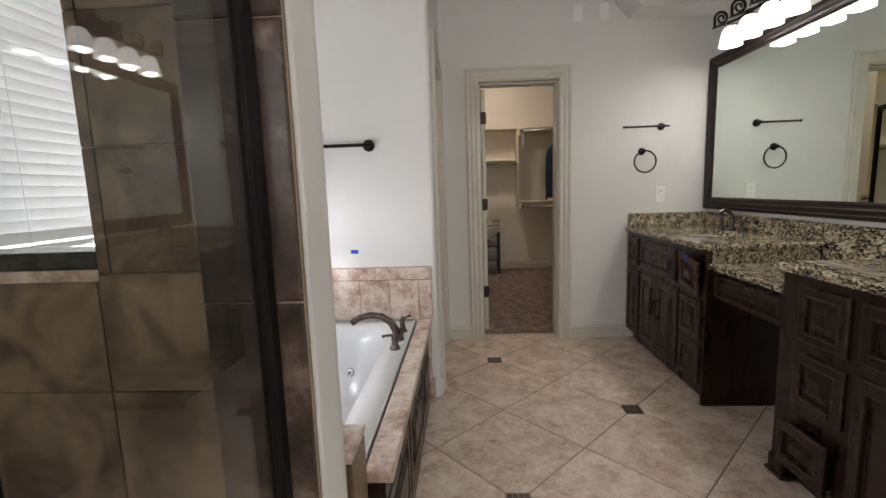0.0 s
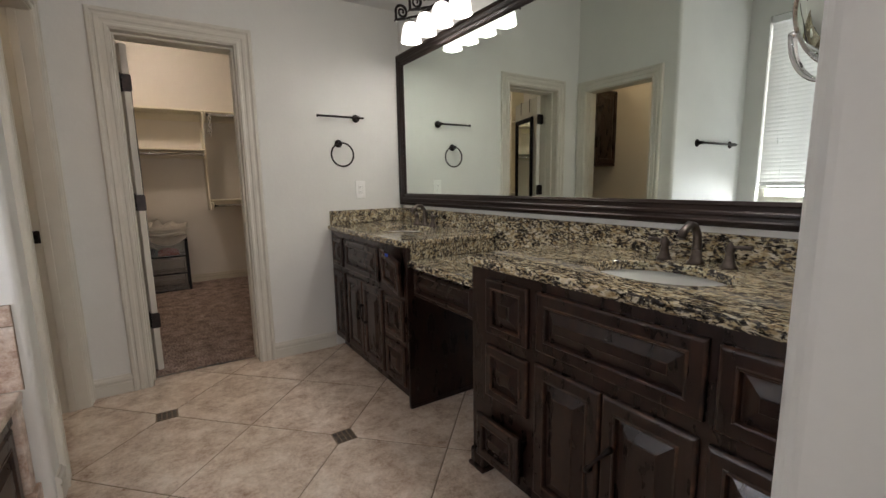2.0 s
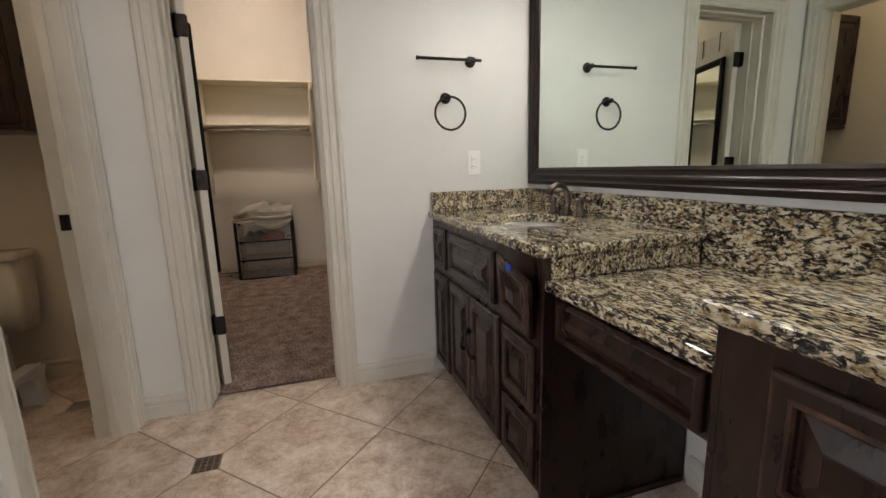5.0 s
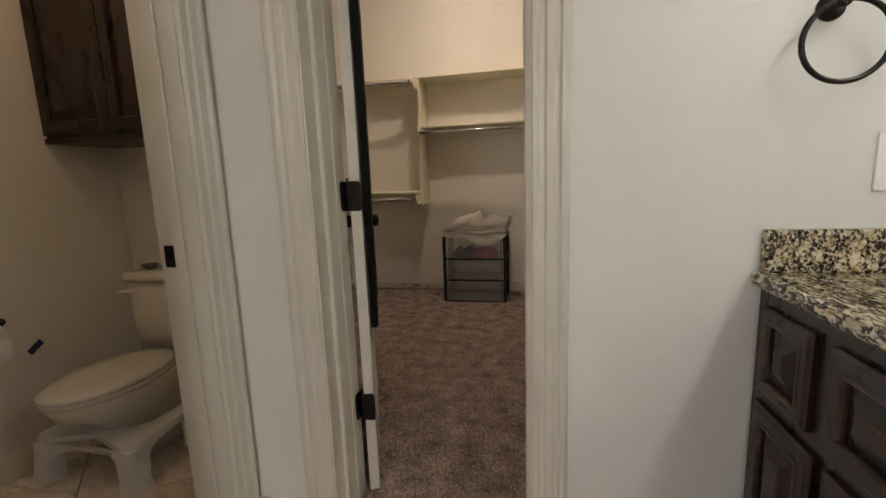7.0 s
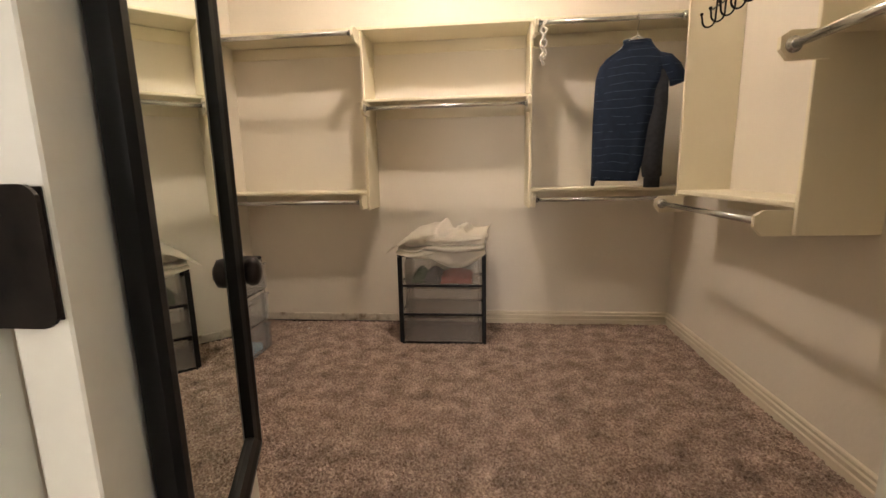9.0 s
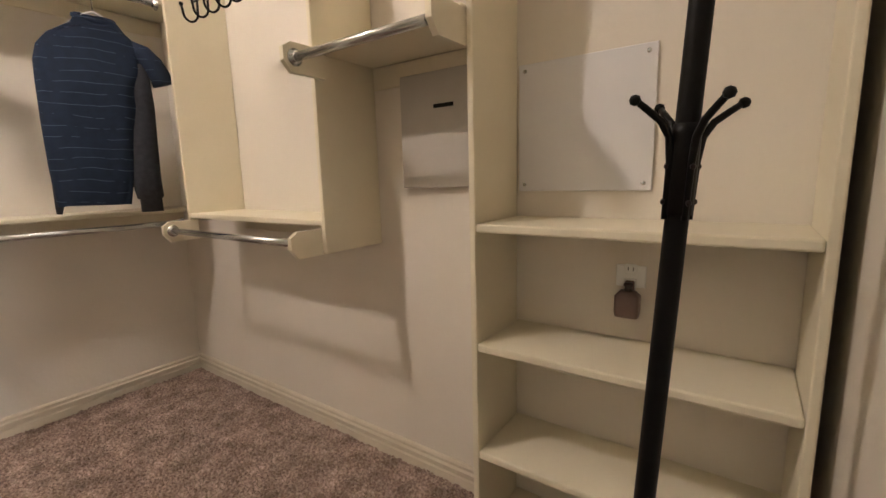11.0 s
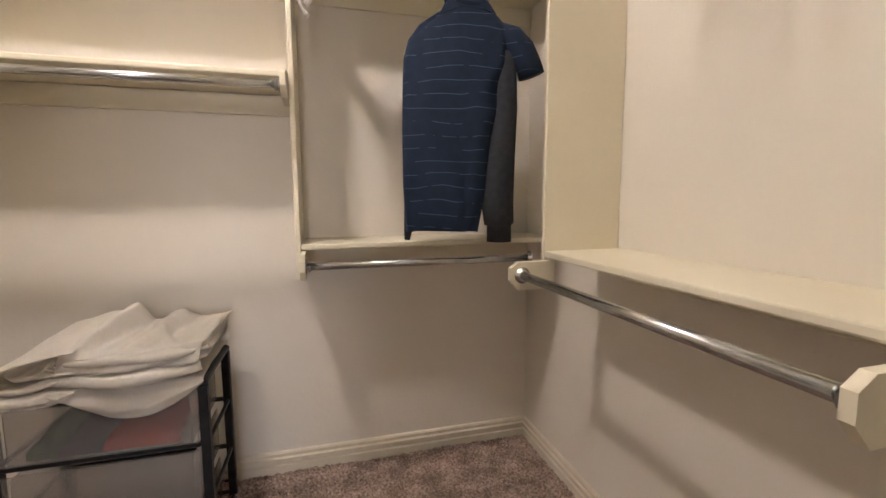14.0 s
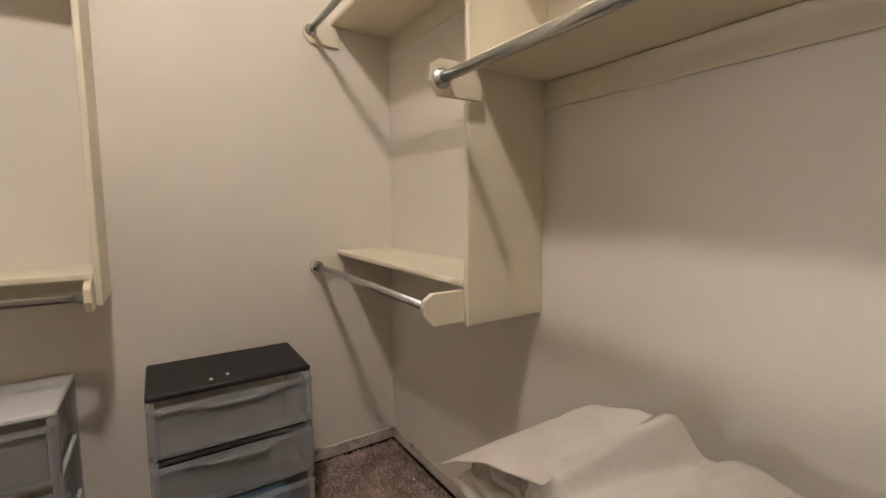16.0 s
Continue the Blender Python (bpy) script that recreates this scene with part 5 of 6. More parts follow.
# assumed fixture for the unseen toilet room lamp, base only
wl = thing("ceiling_lamp", (-0.6, 3.95, 2.7), "small ceiling lamp in the toilet room, assumed, out of view", "ceiling lamp")
part("base", one_lathe([(0.10, 0), (0.10, -0.02), (0.08, -0.03), (0.0, -0.03)], pose(-0.6, 3.95, 2.7), 24), BRONZE, wl)
wcab = thing("wall_cabinet", (-0.78, 4.8, 1.39), "dark wood wall cabinet hung above the toilet", "wall cabinet")
part("body", one_box((-1.095, 4.625, 1.40), (-0.34, 4.948, 2.28), 0.003), WOOD, wcab)
for a, b in ((-1.09, -0.72), (-0.715, -0.345)):
    dd = raised_panel((-b, 1.41), (-a, 2.27), 0.0, 0.055, WOOD, "door", wcab, worn=False, deep=0.018)
    for v in dd.data.vertices:
        x, y, z = v.co
        v.co = (-y, 4.624 + x, z)
    dd.data.update()
part("light_rail", one_box((-1.095, 4.615, 1.375), (-0.34, 4.945, 1.40), 0.003), WOOD, wcab)

tp = thing("paper_holder", (OUT_X, 4.23, 0.66), "dark bronze paper holder with a white roll", "paper holder")
rosette(tp, OUT_X, 4.305, 0.665, (1, 0, 0), 0.026)
part("bar", one_tube([(OUT_X + 0.05, 4.305, 0.665), (OUT_X + 0.075, 4.30, 0.668), (OUT_X + 0.080, 4.27, 0.645), (OUT_X + 0.080, 4.15, 0.630)], 0.0065, 8), BRONZE, tp)
part("paper_roll", one_lathe([(0.020, -0.052), (0.052, -0.052), (0.052, 0.052), (0.020, 0.052)], Matrix.Translation((OUT_X + 0.080, 4.222, 0.612)) @ pose(0, 0, 0, 90, 0, 0), 26), PAPER, tp)
part("sheet", one_box((OUT_X + 0.129, 4.170, 0.535), (OUT_X + 0.1325, 4.274, 0.615)), PAPER, tp)
m = Matrix.Translation((OUT_X + 0.001, 4.435, 0.505)) @ pose(0, 0, 0, 35, 0, 0)
tagged(part("tape_mark", one_box((-0.0005, -0.032, -0.014), (0.0012, 0.032, 0.014), 0, 1, m), DARKTAPE), "dark blue tape mark on the toilet room wall", "tape")

# ---- closet shelving ----
BK, FT = CL_Y1, 7.11
P1X, P2X, R1Y, R2Y, KY, RX = -0.05, 1.046, 6.715, 5.780, 5.195, 1.82
T = 0.019


def bracket(parent, place, flip=False):
    """A clipped-corner hook block for a rod; place(u out from the wall, v up, w across)."""
    pts = [(0.0, -0.045), (0.0, 0.045), (0.105, 0.045), (0.128, 0.026), (0.128, -0.012), (0.105, -0.045)]
    return part("bracket", polygon(pts, 0.018, place), SHELF, parent)


def flange(parent, at, axis):
    m = Matrix.Translation(at) @ Vector((0, 0, 1)).rotation_difference(Vector(axis)).to_matrix().to_4x4()
    part("flange", one_lathe([(0.026, 0.0), (0.026, 0.003), (0.019, 0.004), (0.019, 0.016), (0.016, 0.016)], m, 16), STEEL, parent, "zinc rod flange")


def rod(parent, p, q):
    part("rod", one_tube([p, q], 0.0135, 14), STEEL, parent, "zinc plated hanging rod")
    d = (Vector(q) - Vector(p)).normalized()
    flange(parent, p, d)
    flange(parent, q, -d)


def shelf(parent, lo, hi):
    return part("shelf", one_box(lo, hi, 0.005, 2), SHELF, parent)


def upright(parent, lo, hi):
    return part("upright", one_box(lo, hi, 0.004, 2), SHELF, parent)


back = thing("closet_shelving", (0.5, BK, 0), "cream painted built-in shelves and rods on the back wall", "closet shelving", "closet shelving")
upright(back, (P1X - T / 2, FT, 0.918), (P1X + T / 2, BK - 0.001, 2.078))
upright(back, (P2X - T / 2, FT, 0.918), (P2X + T / 2, BK - 0.001, 2.078))
shelf(back, (CL_X0 + 0.001, FT - 0.004, 2.079), (CL_X1 - 0.001, BK - 0.001, 2.100))
shelf(back, (P1X + T / 2 + 0.001, FT + 0.001, 1.632), (P2X - T / 2 - 0.001, BK - 0.001, 1.653))
shelf(back, (CL_X0 + 0.001, FT + 0.001, 1.026), (P1X - T / 2 - 0.001, BK - 0.001, 1.047))
shelf(back, (P2X + T / 2 + 0.001, FT + 0.001, 1.026), (CL_X1 - 0.001, BK - 0.001, 1.047))
# wall cleats
for x0, x1, z in ((P1X + 0.012, P2X - 0.012, 1.59), (CL_X0 + 0.002, P1X - 0.012, 0.985), (P2X + 0.012, CL_X1 - 0.002, 0.985), (P1X + 0.012, P2X - 0.012, 2.037), (P2X + 0.012, CL_X1 - 0.002, 2.037), (CL_X0 + 0.002, P1X - 0.012, 2.037)):
    part("cleat", one_box((x0, BK - 0.010, z - 0.04), (x1, BK - 0.001, z + 0.040), 0.002), SHELF, back)
for x, s, z in ((P1X, 1, 1.585), (P2X, -1, 1.585), (P1X, -1, 0.975), (P2X, 1, 0.975), (P1X, -1, 2.030), (P2X, 1, 2.030)):
    bracket(back, lambda u, v, w: (x + s * (T / 2 + w), FT + 0.03 - u * 1.25, z + v))
for z in (0.975, 2.030):
    bracket(back, lambda u, v, w: (CL_X0 + 0.001 + w, FT + 0.03 - u * 1.25, z + v))
ROD_Y = FT - 0.098
rod(back, (P1X + 0.029, ROD_Y, 1.580), (P2X - 0.029, ROD_Y, 1.580))
rod(back, (CL_X0 + 0.020, ROD_Y, 0.978), (P1X - 0.029, ROD_Y, 0.978))
rod(back, (P2X + 0.029, ROD_Y, 0.978), (RX + 0.1, ROD_Y, 0.978))
rod(back, (CL_X0 + 0.020, ROD_Y, 2.038), (P1X - 0.029, ROD_Y, 2.038))
rod(back, (P2X + 0.029, ROD_Y, 2.038), (RX + 0.1, ROD_Y, 2.038))

side = thing("closet_shelving", (CL_X1, 6.0, 0), "cream painted built-in shelves and rods on the side wall", "closet shelving", "closet shelving")
upright(side, (RX, R1Y, 1.0), (CL_X1 - 0.001, R1Y + T, 2.60))
upright(side, (RX, R2Y - T, 0.923), (CL_X1 - 0.001, R2Y, 2.60))
shelf(side, (RX + 0.001, R2Y + 0.001, 1.018), (CL_X1 - 0.001, R1Y - 0.001, 1.040))
shelf(side, (RX + 0.001, KY + 0.001, 1.578), (CL_X1 - 0.001, R2Y - T - 0.001, 1.600))
for y0, y1, z in ((R2Y + 0.002, R1Y - 0.002, 0.978), (KY + 0.002, R2Y - T - 0.002, 1.538)):
    part("cleat", one_box((CL_X1 - 0.010, y0, z - 0.04), (CL_X1 - 0.001, y1, z + 0.038), 0.002), SHELF, side)
bracket(side, lambda u, v, w: (RX + 0.03 - u * 1.2, R1Y - 0.001 - w, 0.965 + v))
bracket(side, lambda u, v, w: (RX + 0.03 - u * 1.2, R2Y + 0.001 + w, 0.965 + v))
bracket(side, lambda u, v, w: (RX + 0.03 - u * 1.2, R2Y - T - 0.001 - w, 1.545 + v))
bracket(side, lambda u, v, w: (RX + 0.03 - u * 1.2, KY + 0.001 + w, 1.545 + v))
ROD_X = RX - 0.085
rod(side, (ROD_X, R2Y + 0.020, 0.968), (ROD_X, R1Y - 0.020, 0.968))
rod(side, (ROD_X, KY + 0.020, 1.545), (ROD_X, R2Y - T - 0.020, 1.545))

shelf(side, (RX - 0.06, R2Y + 0.001, 2.578), (CL_X1 - 0.001, R1Y - 0.001, 2.600))

book = thing("bookcase", (CL_X1, 4.83, 0), "cream painted built-in open shelves, nearly empty", "bookcase")
KX, K0 = 1.84, 4.465
upright(book, (KX, KY - T, 0.0), (CL_X1 - 0.001, KY, 2.60))
upright(book, (KX, K0 - T, 0.0), (CL_X1 - 0.001, K0, 2.60))
for z in (1.050, 0.712, 0.382, 0.10):
    shelf(book, (KX + 0.001, K0 + 0.001, z - 0.024), (CL_X1 - 0.001, KY - T - 0.001, z))
part("kick_board", one_box((KX + 0.03, K0 + 0.001, 0.0), (KX + 0.045, KY - T - 0.001, 0.076)), SHELF, book)

far = thing("closet_shelving", (CL_X0, 5.7, 0), "cream painted shelf and rod beside the drawers", "closet shelving", "closet shelving")
LX, L0, L1 = -0.80, 5.10, 6.235
upright(far, (CL_X0 + 0.001, L1 - T, 0.945), (LX, L1, 2.60))
shelf(far, (CL_X0 + 0.001, L0 + 0.001, 1.030), (LX - 0.001, L1 - T - 0.001, 1.052))
part("cleat", one_box((CL_X0 + 0.001, L0 + 0.002, 0.95), (CL_X0 + 0.010, L1 - T - 0.002, 1.029), 0.002), SHELF, far)
bracket(far, lambda u, v, w: (LX - 0.03 + u * 0.8, L1 - T - 0.001 - w, 0.985 + v))
bracket(far, lambda u, v, w: (LX - 0.03 + u * 0.8, L0 + 0.001 + w, 0.985 + v))
rod(far, (LX + 0.04, L0 + 0.02, 0.985), (LX + 0.04, L1 - T - 0.02, 0.985))
shelf(far, (CL_X0 + 0.001, L0 + 0.001, 2.079), (LX - 0.001, L1 - T - 0.001, 2.100))

# ---- closet lamp ----
cl = thing("ceiling_lamp", (0.47, 6.30, CLOSET_Z), "lit opal dome ceiling lamp in the closet", "ceiling lamp")
part("base", one_lathe([(0.15, 0), (0.15, -0.02), (0.13, -0.03), (0.0, -0.03)], pose(0.47, 6.30, CLOSET_Z), 28), BRONZE, cl)
part("ring", one_lathe([(0.128, -0.030), (0.132, -0.034), (0.128, -0.040), (0.120, -0.036)], pose(0.47, 6.30, CLOSET_Z), 28), BRONZE, cl)

# ---- things on the side wall ----
box_ = thing("wiring_box", (2.09, 5.46, 1.14), "grey steel low-voltage wiring cabinet on the wall", "wall box")
part("cover", one_box((CL_X1 - 0.022, 5.30, 1.140), (CL_X1 - 0.001, 5.622, 1.525), 0.003), GREYSTEEL, box_)
part("logo_bar", one_box((CL_X1 - 0.0235, 5.395, 1.405), (CL_X1 - 0.0222, 5.475, 1.418)), BLACK, box_, "dark logo bar")
part("logo_line", one_box((CL_X1 - 0.0235, 5.40, 1.394), (CL_X1 - 0.0222, 5.47, 1.397)), GREYSTEEL, box_)
part("latch", one_lathe([(0.012, 0), (0.012, 0.006), (0.0, 0.008)], Matrix.Translation((CL_X1 - 0.022, 5.325, 1.33)) @ pose(0, 0, 0, 0, -90, 0), 14), STEEL, box_)
bd = thing("white_board", (2.095, 4.98, 1.125), "white acrylic cover panel screwed to the wall", "panel")
part("panel", one_box((CL_X1 - 0.009, 4.791, 1.126), (CL_X1 - 0.003, 5.168, 1.494), 0.002), BOARD, bd)
for y in (4.812, 5.148):
    for z in (1.146, 1.474):
        part("screw", one_lathe([(0.006, 0), (0.006, 0.002), (0.003, 0.0035), (0.0, 0.0035)], Matrix.Translation((CL_X1 - 0.009, y, z)) @ pose(0, 0, 0, 0, -90, 0), 12), STEEL, bd)
plate("wall_outlet", (CL_X1, 4.833, 0.893), 0.078, 0.062, (-1, 0, 0), "ivory duplex outlet between the shelves", "outlet", "duplex")
pl = thing("plug_in_freshener", (CL_X1 - 0.03, 4.833, 0.79), "mauve plug-in air freshener in the outlet", "air freshener")
part("body", loft([(rounded(CL_X1 - 0.035, 4.833, 0.020, 0.029, 0.008, 4), 0.787), (rounded(CL_X1 - 0.035, 4.833, 0.022, 0.031, 0.008, 4), 0.80), (rounded(CL_X1 - 0.035, 4.833, 0.022, 0.031, 0.008, 4), 0.845), (rounded(CL_X1 - 0.035, 4.833, 0.014, 0.020, 0.008, 4), 0.858)]), MAUVE, pl)
part("neck", one_lathe([(0.012, 0.856), (0.009, 0.868), (0.013, 0.873), (0.010, 0.879), (0.0, 0.88)], pose(CL_X1 - 0.03, 4.833, 0), 16), PEWTER, pl)
part("prong_block", one_box((CL_X1 - 0.022, 4.821, 0.855), (CL_X1 - 0.010, 4.845, 0.882), 0.003), MAUVE, pl)

# ---- wire hook rack hung from the open section ----
hk = thing("hook_rack", (1.88, 6.3, 2.05), "black wire hook rack hanging in the shelf section", "hook rack")
HX, HY = 1.790, 6.22
part("rail", one_tube([(HX, HY + 0.19, 1.915), (HX, HY - 0.19, 1.915)], 0.006, 8), BLACK, hk)
part("rail", one_tube([(HX, HY + 0.19, 1.872), (HX, HY - 0.19, 1.872)], 0.004, 8), BLACK, hk)
for k in range(5):
    y = HY - 0.156 + k * 0.078
    pts = [(HX + 0.002, y, 1.93), (HX - 0.002, y, 1.835)] + [(HX - 0.030 + 0.028 * math.cos(a), y + 0.006 * math.sin(a), 1.820 - 0.032 * math.sin(a)) for a in [math.pi * j / 10 for j in range(11)]] + [(HX - 0.062, y, 1.838)]
    h = part("hook", one_tube(pts, 0.0042, 7), BLACK, hk)
    part("ball", one_lathe([(0.0, -0.008), (0.006, -0.005), (0.008, 0.0), (0.006, 0.005), (0.0, 0.008)], pose(HX - 0.062, y, 1.842), 10), BLACK, h)
for y in (HY + 0.15, HY - 0.15):
    part("hanging_wire", one_tube([(HX, y, 1.915), (HX, y, 2.2), (HX, y, 2.579)], 0.0022, 7), BLACK, hk)

# ---- coat rack ----
cr = thing("coat_rack", (1.556, 4.718, 0), "black wooden coat rack with curved pegs", "coat rack")
CX, CY = 1.556, 4.718
part("pole", one_lathe([(0.018, 0.16), (0.019, 0.30), (0.0165, 0.5), (0.0160, 1.13), (0.0155, 1.75), (0.010, 1.80), (0.016, 1.83), (0.010, 1.87), (0.0, 1.88)], pose(CX, CY, 0), 20), BLACK, cr)
part("collar", one_lathe([(0.0130, 1.112), (0.0195, 1.114), (0.0195, 1.225), (0.0175, 1.240), (0.0130, 1.242)], pose(CX, CY, 0), 20), BLACK, cr)
for z0 in (1.217, 1.62):
    for k in range(4):
        a = radians(38 + 90 * k)
        c, s = math.cos(a), math.sin(a)
        pts = [(CX + c * d, CY + s * d, z0 + h) for d, h in ((0.0185, -0.11), (0.0195, -0.03), (0.024, 0.005), (0.038, 0.026), (0.058, 0.040), (0.076, 0.052))]
        peg = part("peg", one_tube(pts, [0.0046, 0.0052, 0.0055, 0.0053, 0.005, 0.0046], 10), BLACK, cr)
        part("knob", one_lathe([(0.0, -0.008), (0.006, -0.0055), (0.008, 0.0), (0.006, 0.0055), (0.0, 0.008)], pose(CX + c * 0.078, CY + s * 0.078, z0 + 0.053), 12), BLACK, peg)
        for h in (-0.085, -0.035):
            part("screw", one_lathe([(0.0042, 0.0), (0.0042, 0.002), (0.0022, 0.0036), (0.0, 0.004)], Matrix.Translation((CX + c * 0.023, CY + s * 0.023, z0 + h)) @ Vector((0, 0, 1)).rotation_difference(Vector((c, s, 0))).to_matrix().to_4x4(), 8), BRONZE, peg)
for k in range(4):
    a = radians(20 + 90 * k)
    c, s = math.cos(a), math.sin(a)
    pts = [(CX + c * d, CY + s * d, h) for d, h in ((0.02, 0.30), (0.05, 0.24), (0.11, 0.12), (0.17, 0.045), (0.215, 0.015))]
    part("leg", one_tube(pts, [0.009, 0.010, 0.010, 0.009, 0.009], 10), BLACK, cr)
cr.rotation_euler.x = radians(2.7)

# ---- closet door with hung mirror ----
door = thing("door_1", (0.435, 4.442, 0), "cream closet door standing open with black hinges", "door")
door["kind"] = "structure"
SW = Matrix.Translation((0.451, 4.440, 0)) @ pose(0, 0, 0, 0, 0, 90 + 21)   # u along the leaf, v away from the mirror face
DW, DT = 0.590, 0.036
bm = bmesh.new()
box(bm, (0, 0, 0.018), (DW, DT, 2.055), 0.002, 1, SW)
part("leaf", finish(bm), TRIM, door)
for s, v in ((-1, 0.0), (1, DT)):
    for u0, u1, z0, z1 in ((0.10, 0.49, 0.20, 0.95), (0.10, 0.49, 1.10, 1.93)):
        bm = bmesh.new()
        box(bm, (u0, min(v, v + s * 0.006), z0), (u1, max(v, v + s * 0.006), z1), 0.004, 1, SW)
        part("panel_moulding", finish(bm), TRIM, door)


def hinge_plate(x0, x1, z, y, side):
    """A leaf with its two outer corners rounded."""
    r, out = 0.012, []
    for cx, cz, a0, round_it in ((x1 - r, z + 0.05 - r, 0, side > 0), (x0 + r, z + 0.05 - r, 90, side < 0), (x0 + r, z - 0.05 + r, 180, side < 0), (x1 - r, z - 0.05 + r, 270, side > 0)):
        for k in range(5 if round_it else 1):
            a = radians(a0 + (22.5 * k if round_it else 45))
            out.append((cx + r * math.cos(a) * (1 if round_it else 1.414), cz + r * math.sin(a) * (1 if round_it else 1.414)))
    return polygon(out, 0.003, lambda u, v, w: (u, y + w, v))


for z in (0.356, 1.116, 1.83):
    h = part("hinge", one_box((-0.002, 0.003, z - 0.048), (0.0, 0.034, z + 0.048), 0.0006, 1, SW), BRONZE, door, "black hinge")
    part("hinge_leaf", polygon([(4.446, z - 0.05), (4.446, z + 0.05), (4.420, z + 0.05), (4.411, z + 0.046), (4.407, z + 0.037), (4.407, z - 0.037), (4.411, z - 0.046), (4.420, z - 0.05)], 0.003, lambda u, v, w: (DOOR_A + 0.0005 + w, u, v)), BRONZE, h)
    part("knuckle", one_tube([(0.4035, 4.447, z - 0.05), (0.4035, 4.447, z + 0.05)], 0.0085, 10), BRONZE, h)
    part("pin_cap", one_tube([(0.4035, 4.447, z + 0.051), (0.4035, 4.447, z + 0.060)], 0.0055, 8), BRONZE, h)
    part("hinge_leaf", hinge_plate(0.412, 0.459, z, 4.4235, 1), BRONZE, h)
for s, v in ((-1, 0.0), (1, DT)):
    m = SW @ Matrix.Translation((DW - 0.062, v, 0.985)) @ Vector((0, 0, 1)).rotation_difference(Vector((0, s, 0))).to_matrix().to_4x4()
    k = part("knob", one_lathe([(0.030, 0.0), (0.030, 0.006), (0.012, 0.010), (0.010, 0.022), (0.022, 0.028), (0.029, 0.040), (0.027, 0.051), (0.014, 0.058), (0.0, 0.059)], m, 22), BRONZE, door, "black door knob")
dm = thing("door_mirror", SW @ Vector((0.3, -0.02, 0.62)), "long black framed mirror hung over the closet door", "mirror")
U0, U1, Z0, Z1 = 0.075, 0.515, 0.625, 1.870
part("glass", one_box((U0 + 0.02, -0.016, Z0 + 0.02), (U1 - 0.02, -0.012, Z1 - 0.02), 0, 1, SW), MIRROR, dm, "mirror glass")
part("backing", one_box((U0 + 0.01, -0.0115, Z0 + 0.01), (U1 - 0.01, -0.0065, Z1 - 0.01), 0, 1, SW), BLACKPL, dm)
FP = [(0.0, 0.0), (0.0, 0.018), (0.006, 0.025), (0.018, 0.026), (0.028, 0.022), (0.044, 0.018), (0.048, 0.006), (0.048, 0.0)]
for p, q, s in (((U0, Z0), (U1, Z0), ((1, 1), (-1, 1))), ((U1, Z0), (U1, Z1), ((-1, 1), (-1, -1))), ((U1, Z1), (U0, Z1), ((-1, -1), (1, -1))), ((U0, Z1), (U0, Z0), ((1, -1), (1, 1)))):
    lines = [[SW @ Vector((r[0] + g[0] * i, -0.0065 - d, r[1] + g[1] * i)) for r, g in ((p, s[0]), (q, s[1]))] for i, d in FP]
    part("frame_rail", sweep(lines), BLACK, dm)
for u in (0.18, 0.41):
    part("hanging_strap", one_box((u - 0.005, -0.0055, Z1 - 0.03), (u + 0.005, -0.0035, 2.056), 0, 1, SW), BRONZE, dm)
    part("strap_hook", one_box((u - 0.005, -0.0055, 2.0565), (u + 0.005, DT + 0.004, 2.0585), 0, 1, SW), BRONZE, dm)

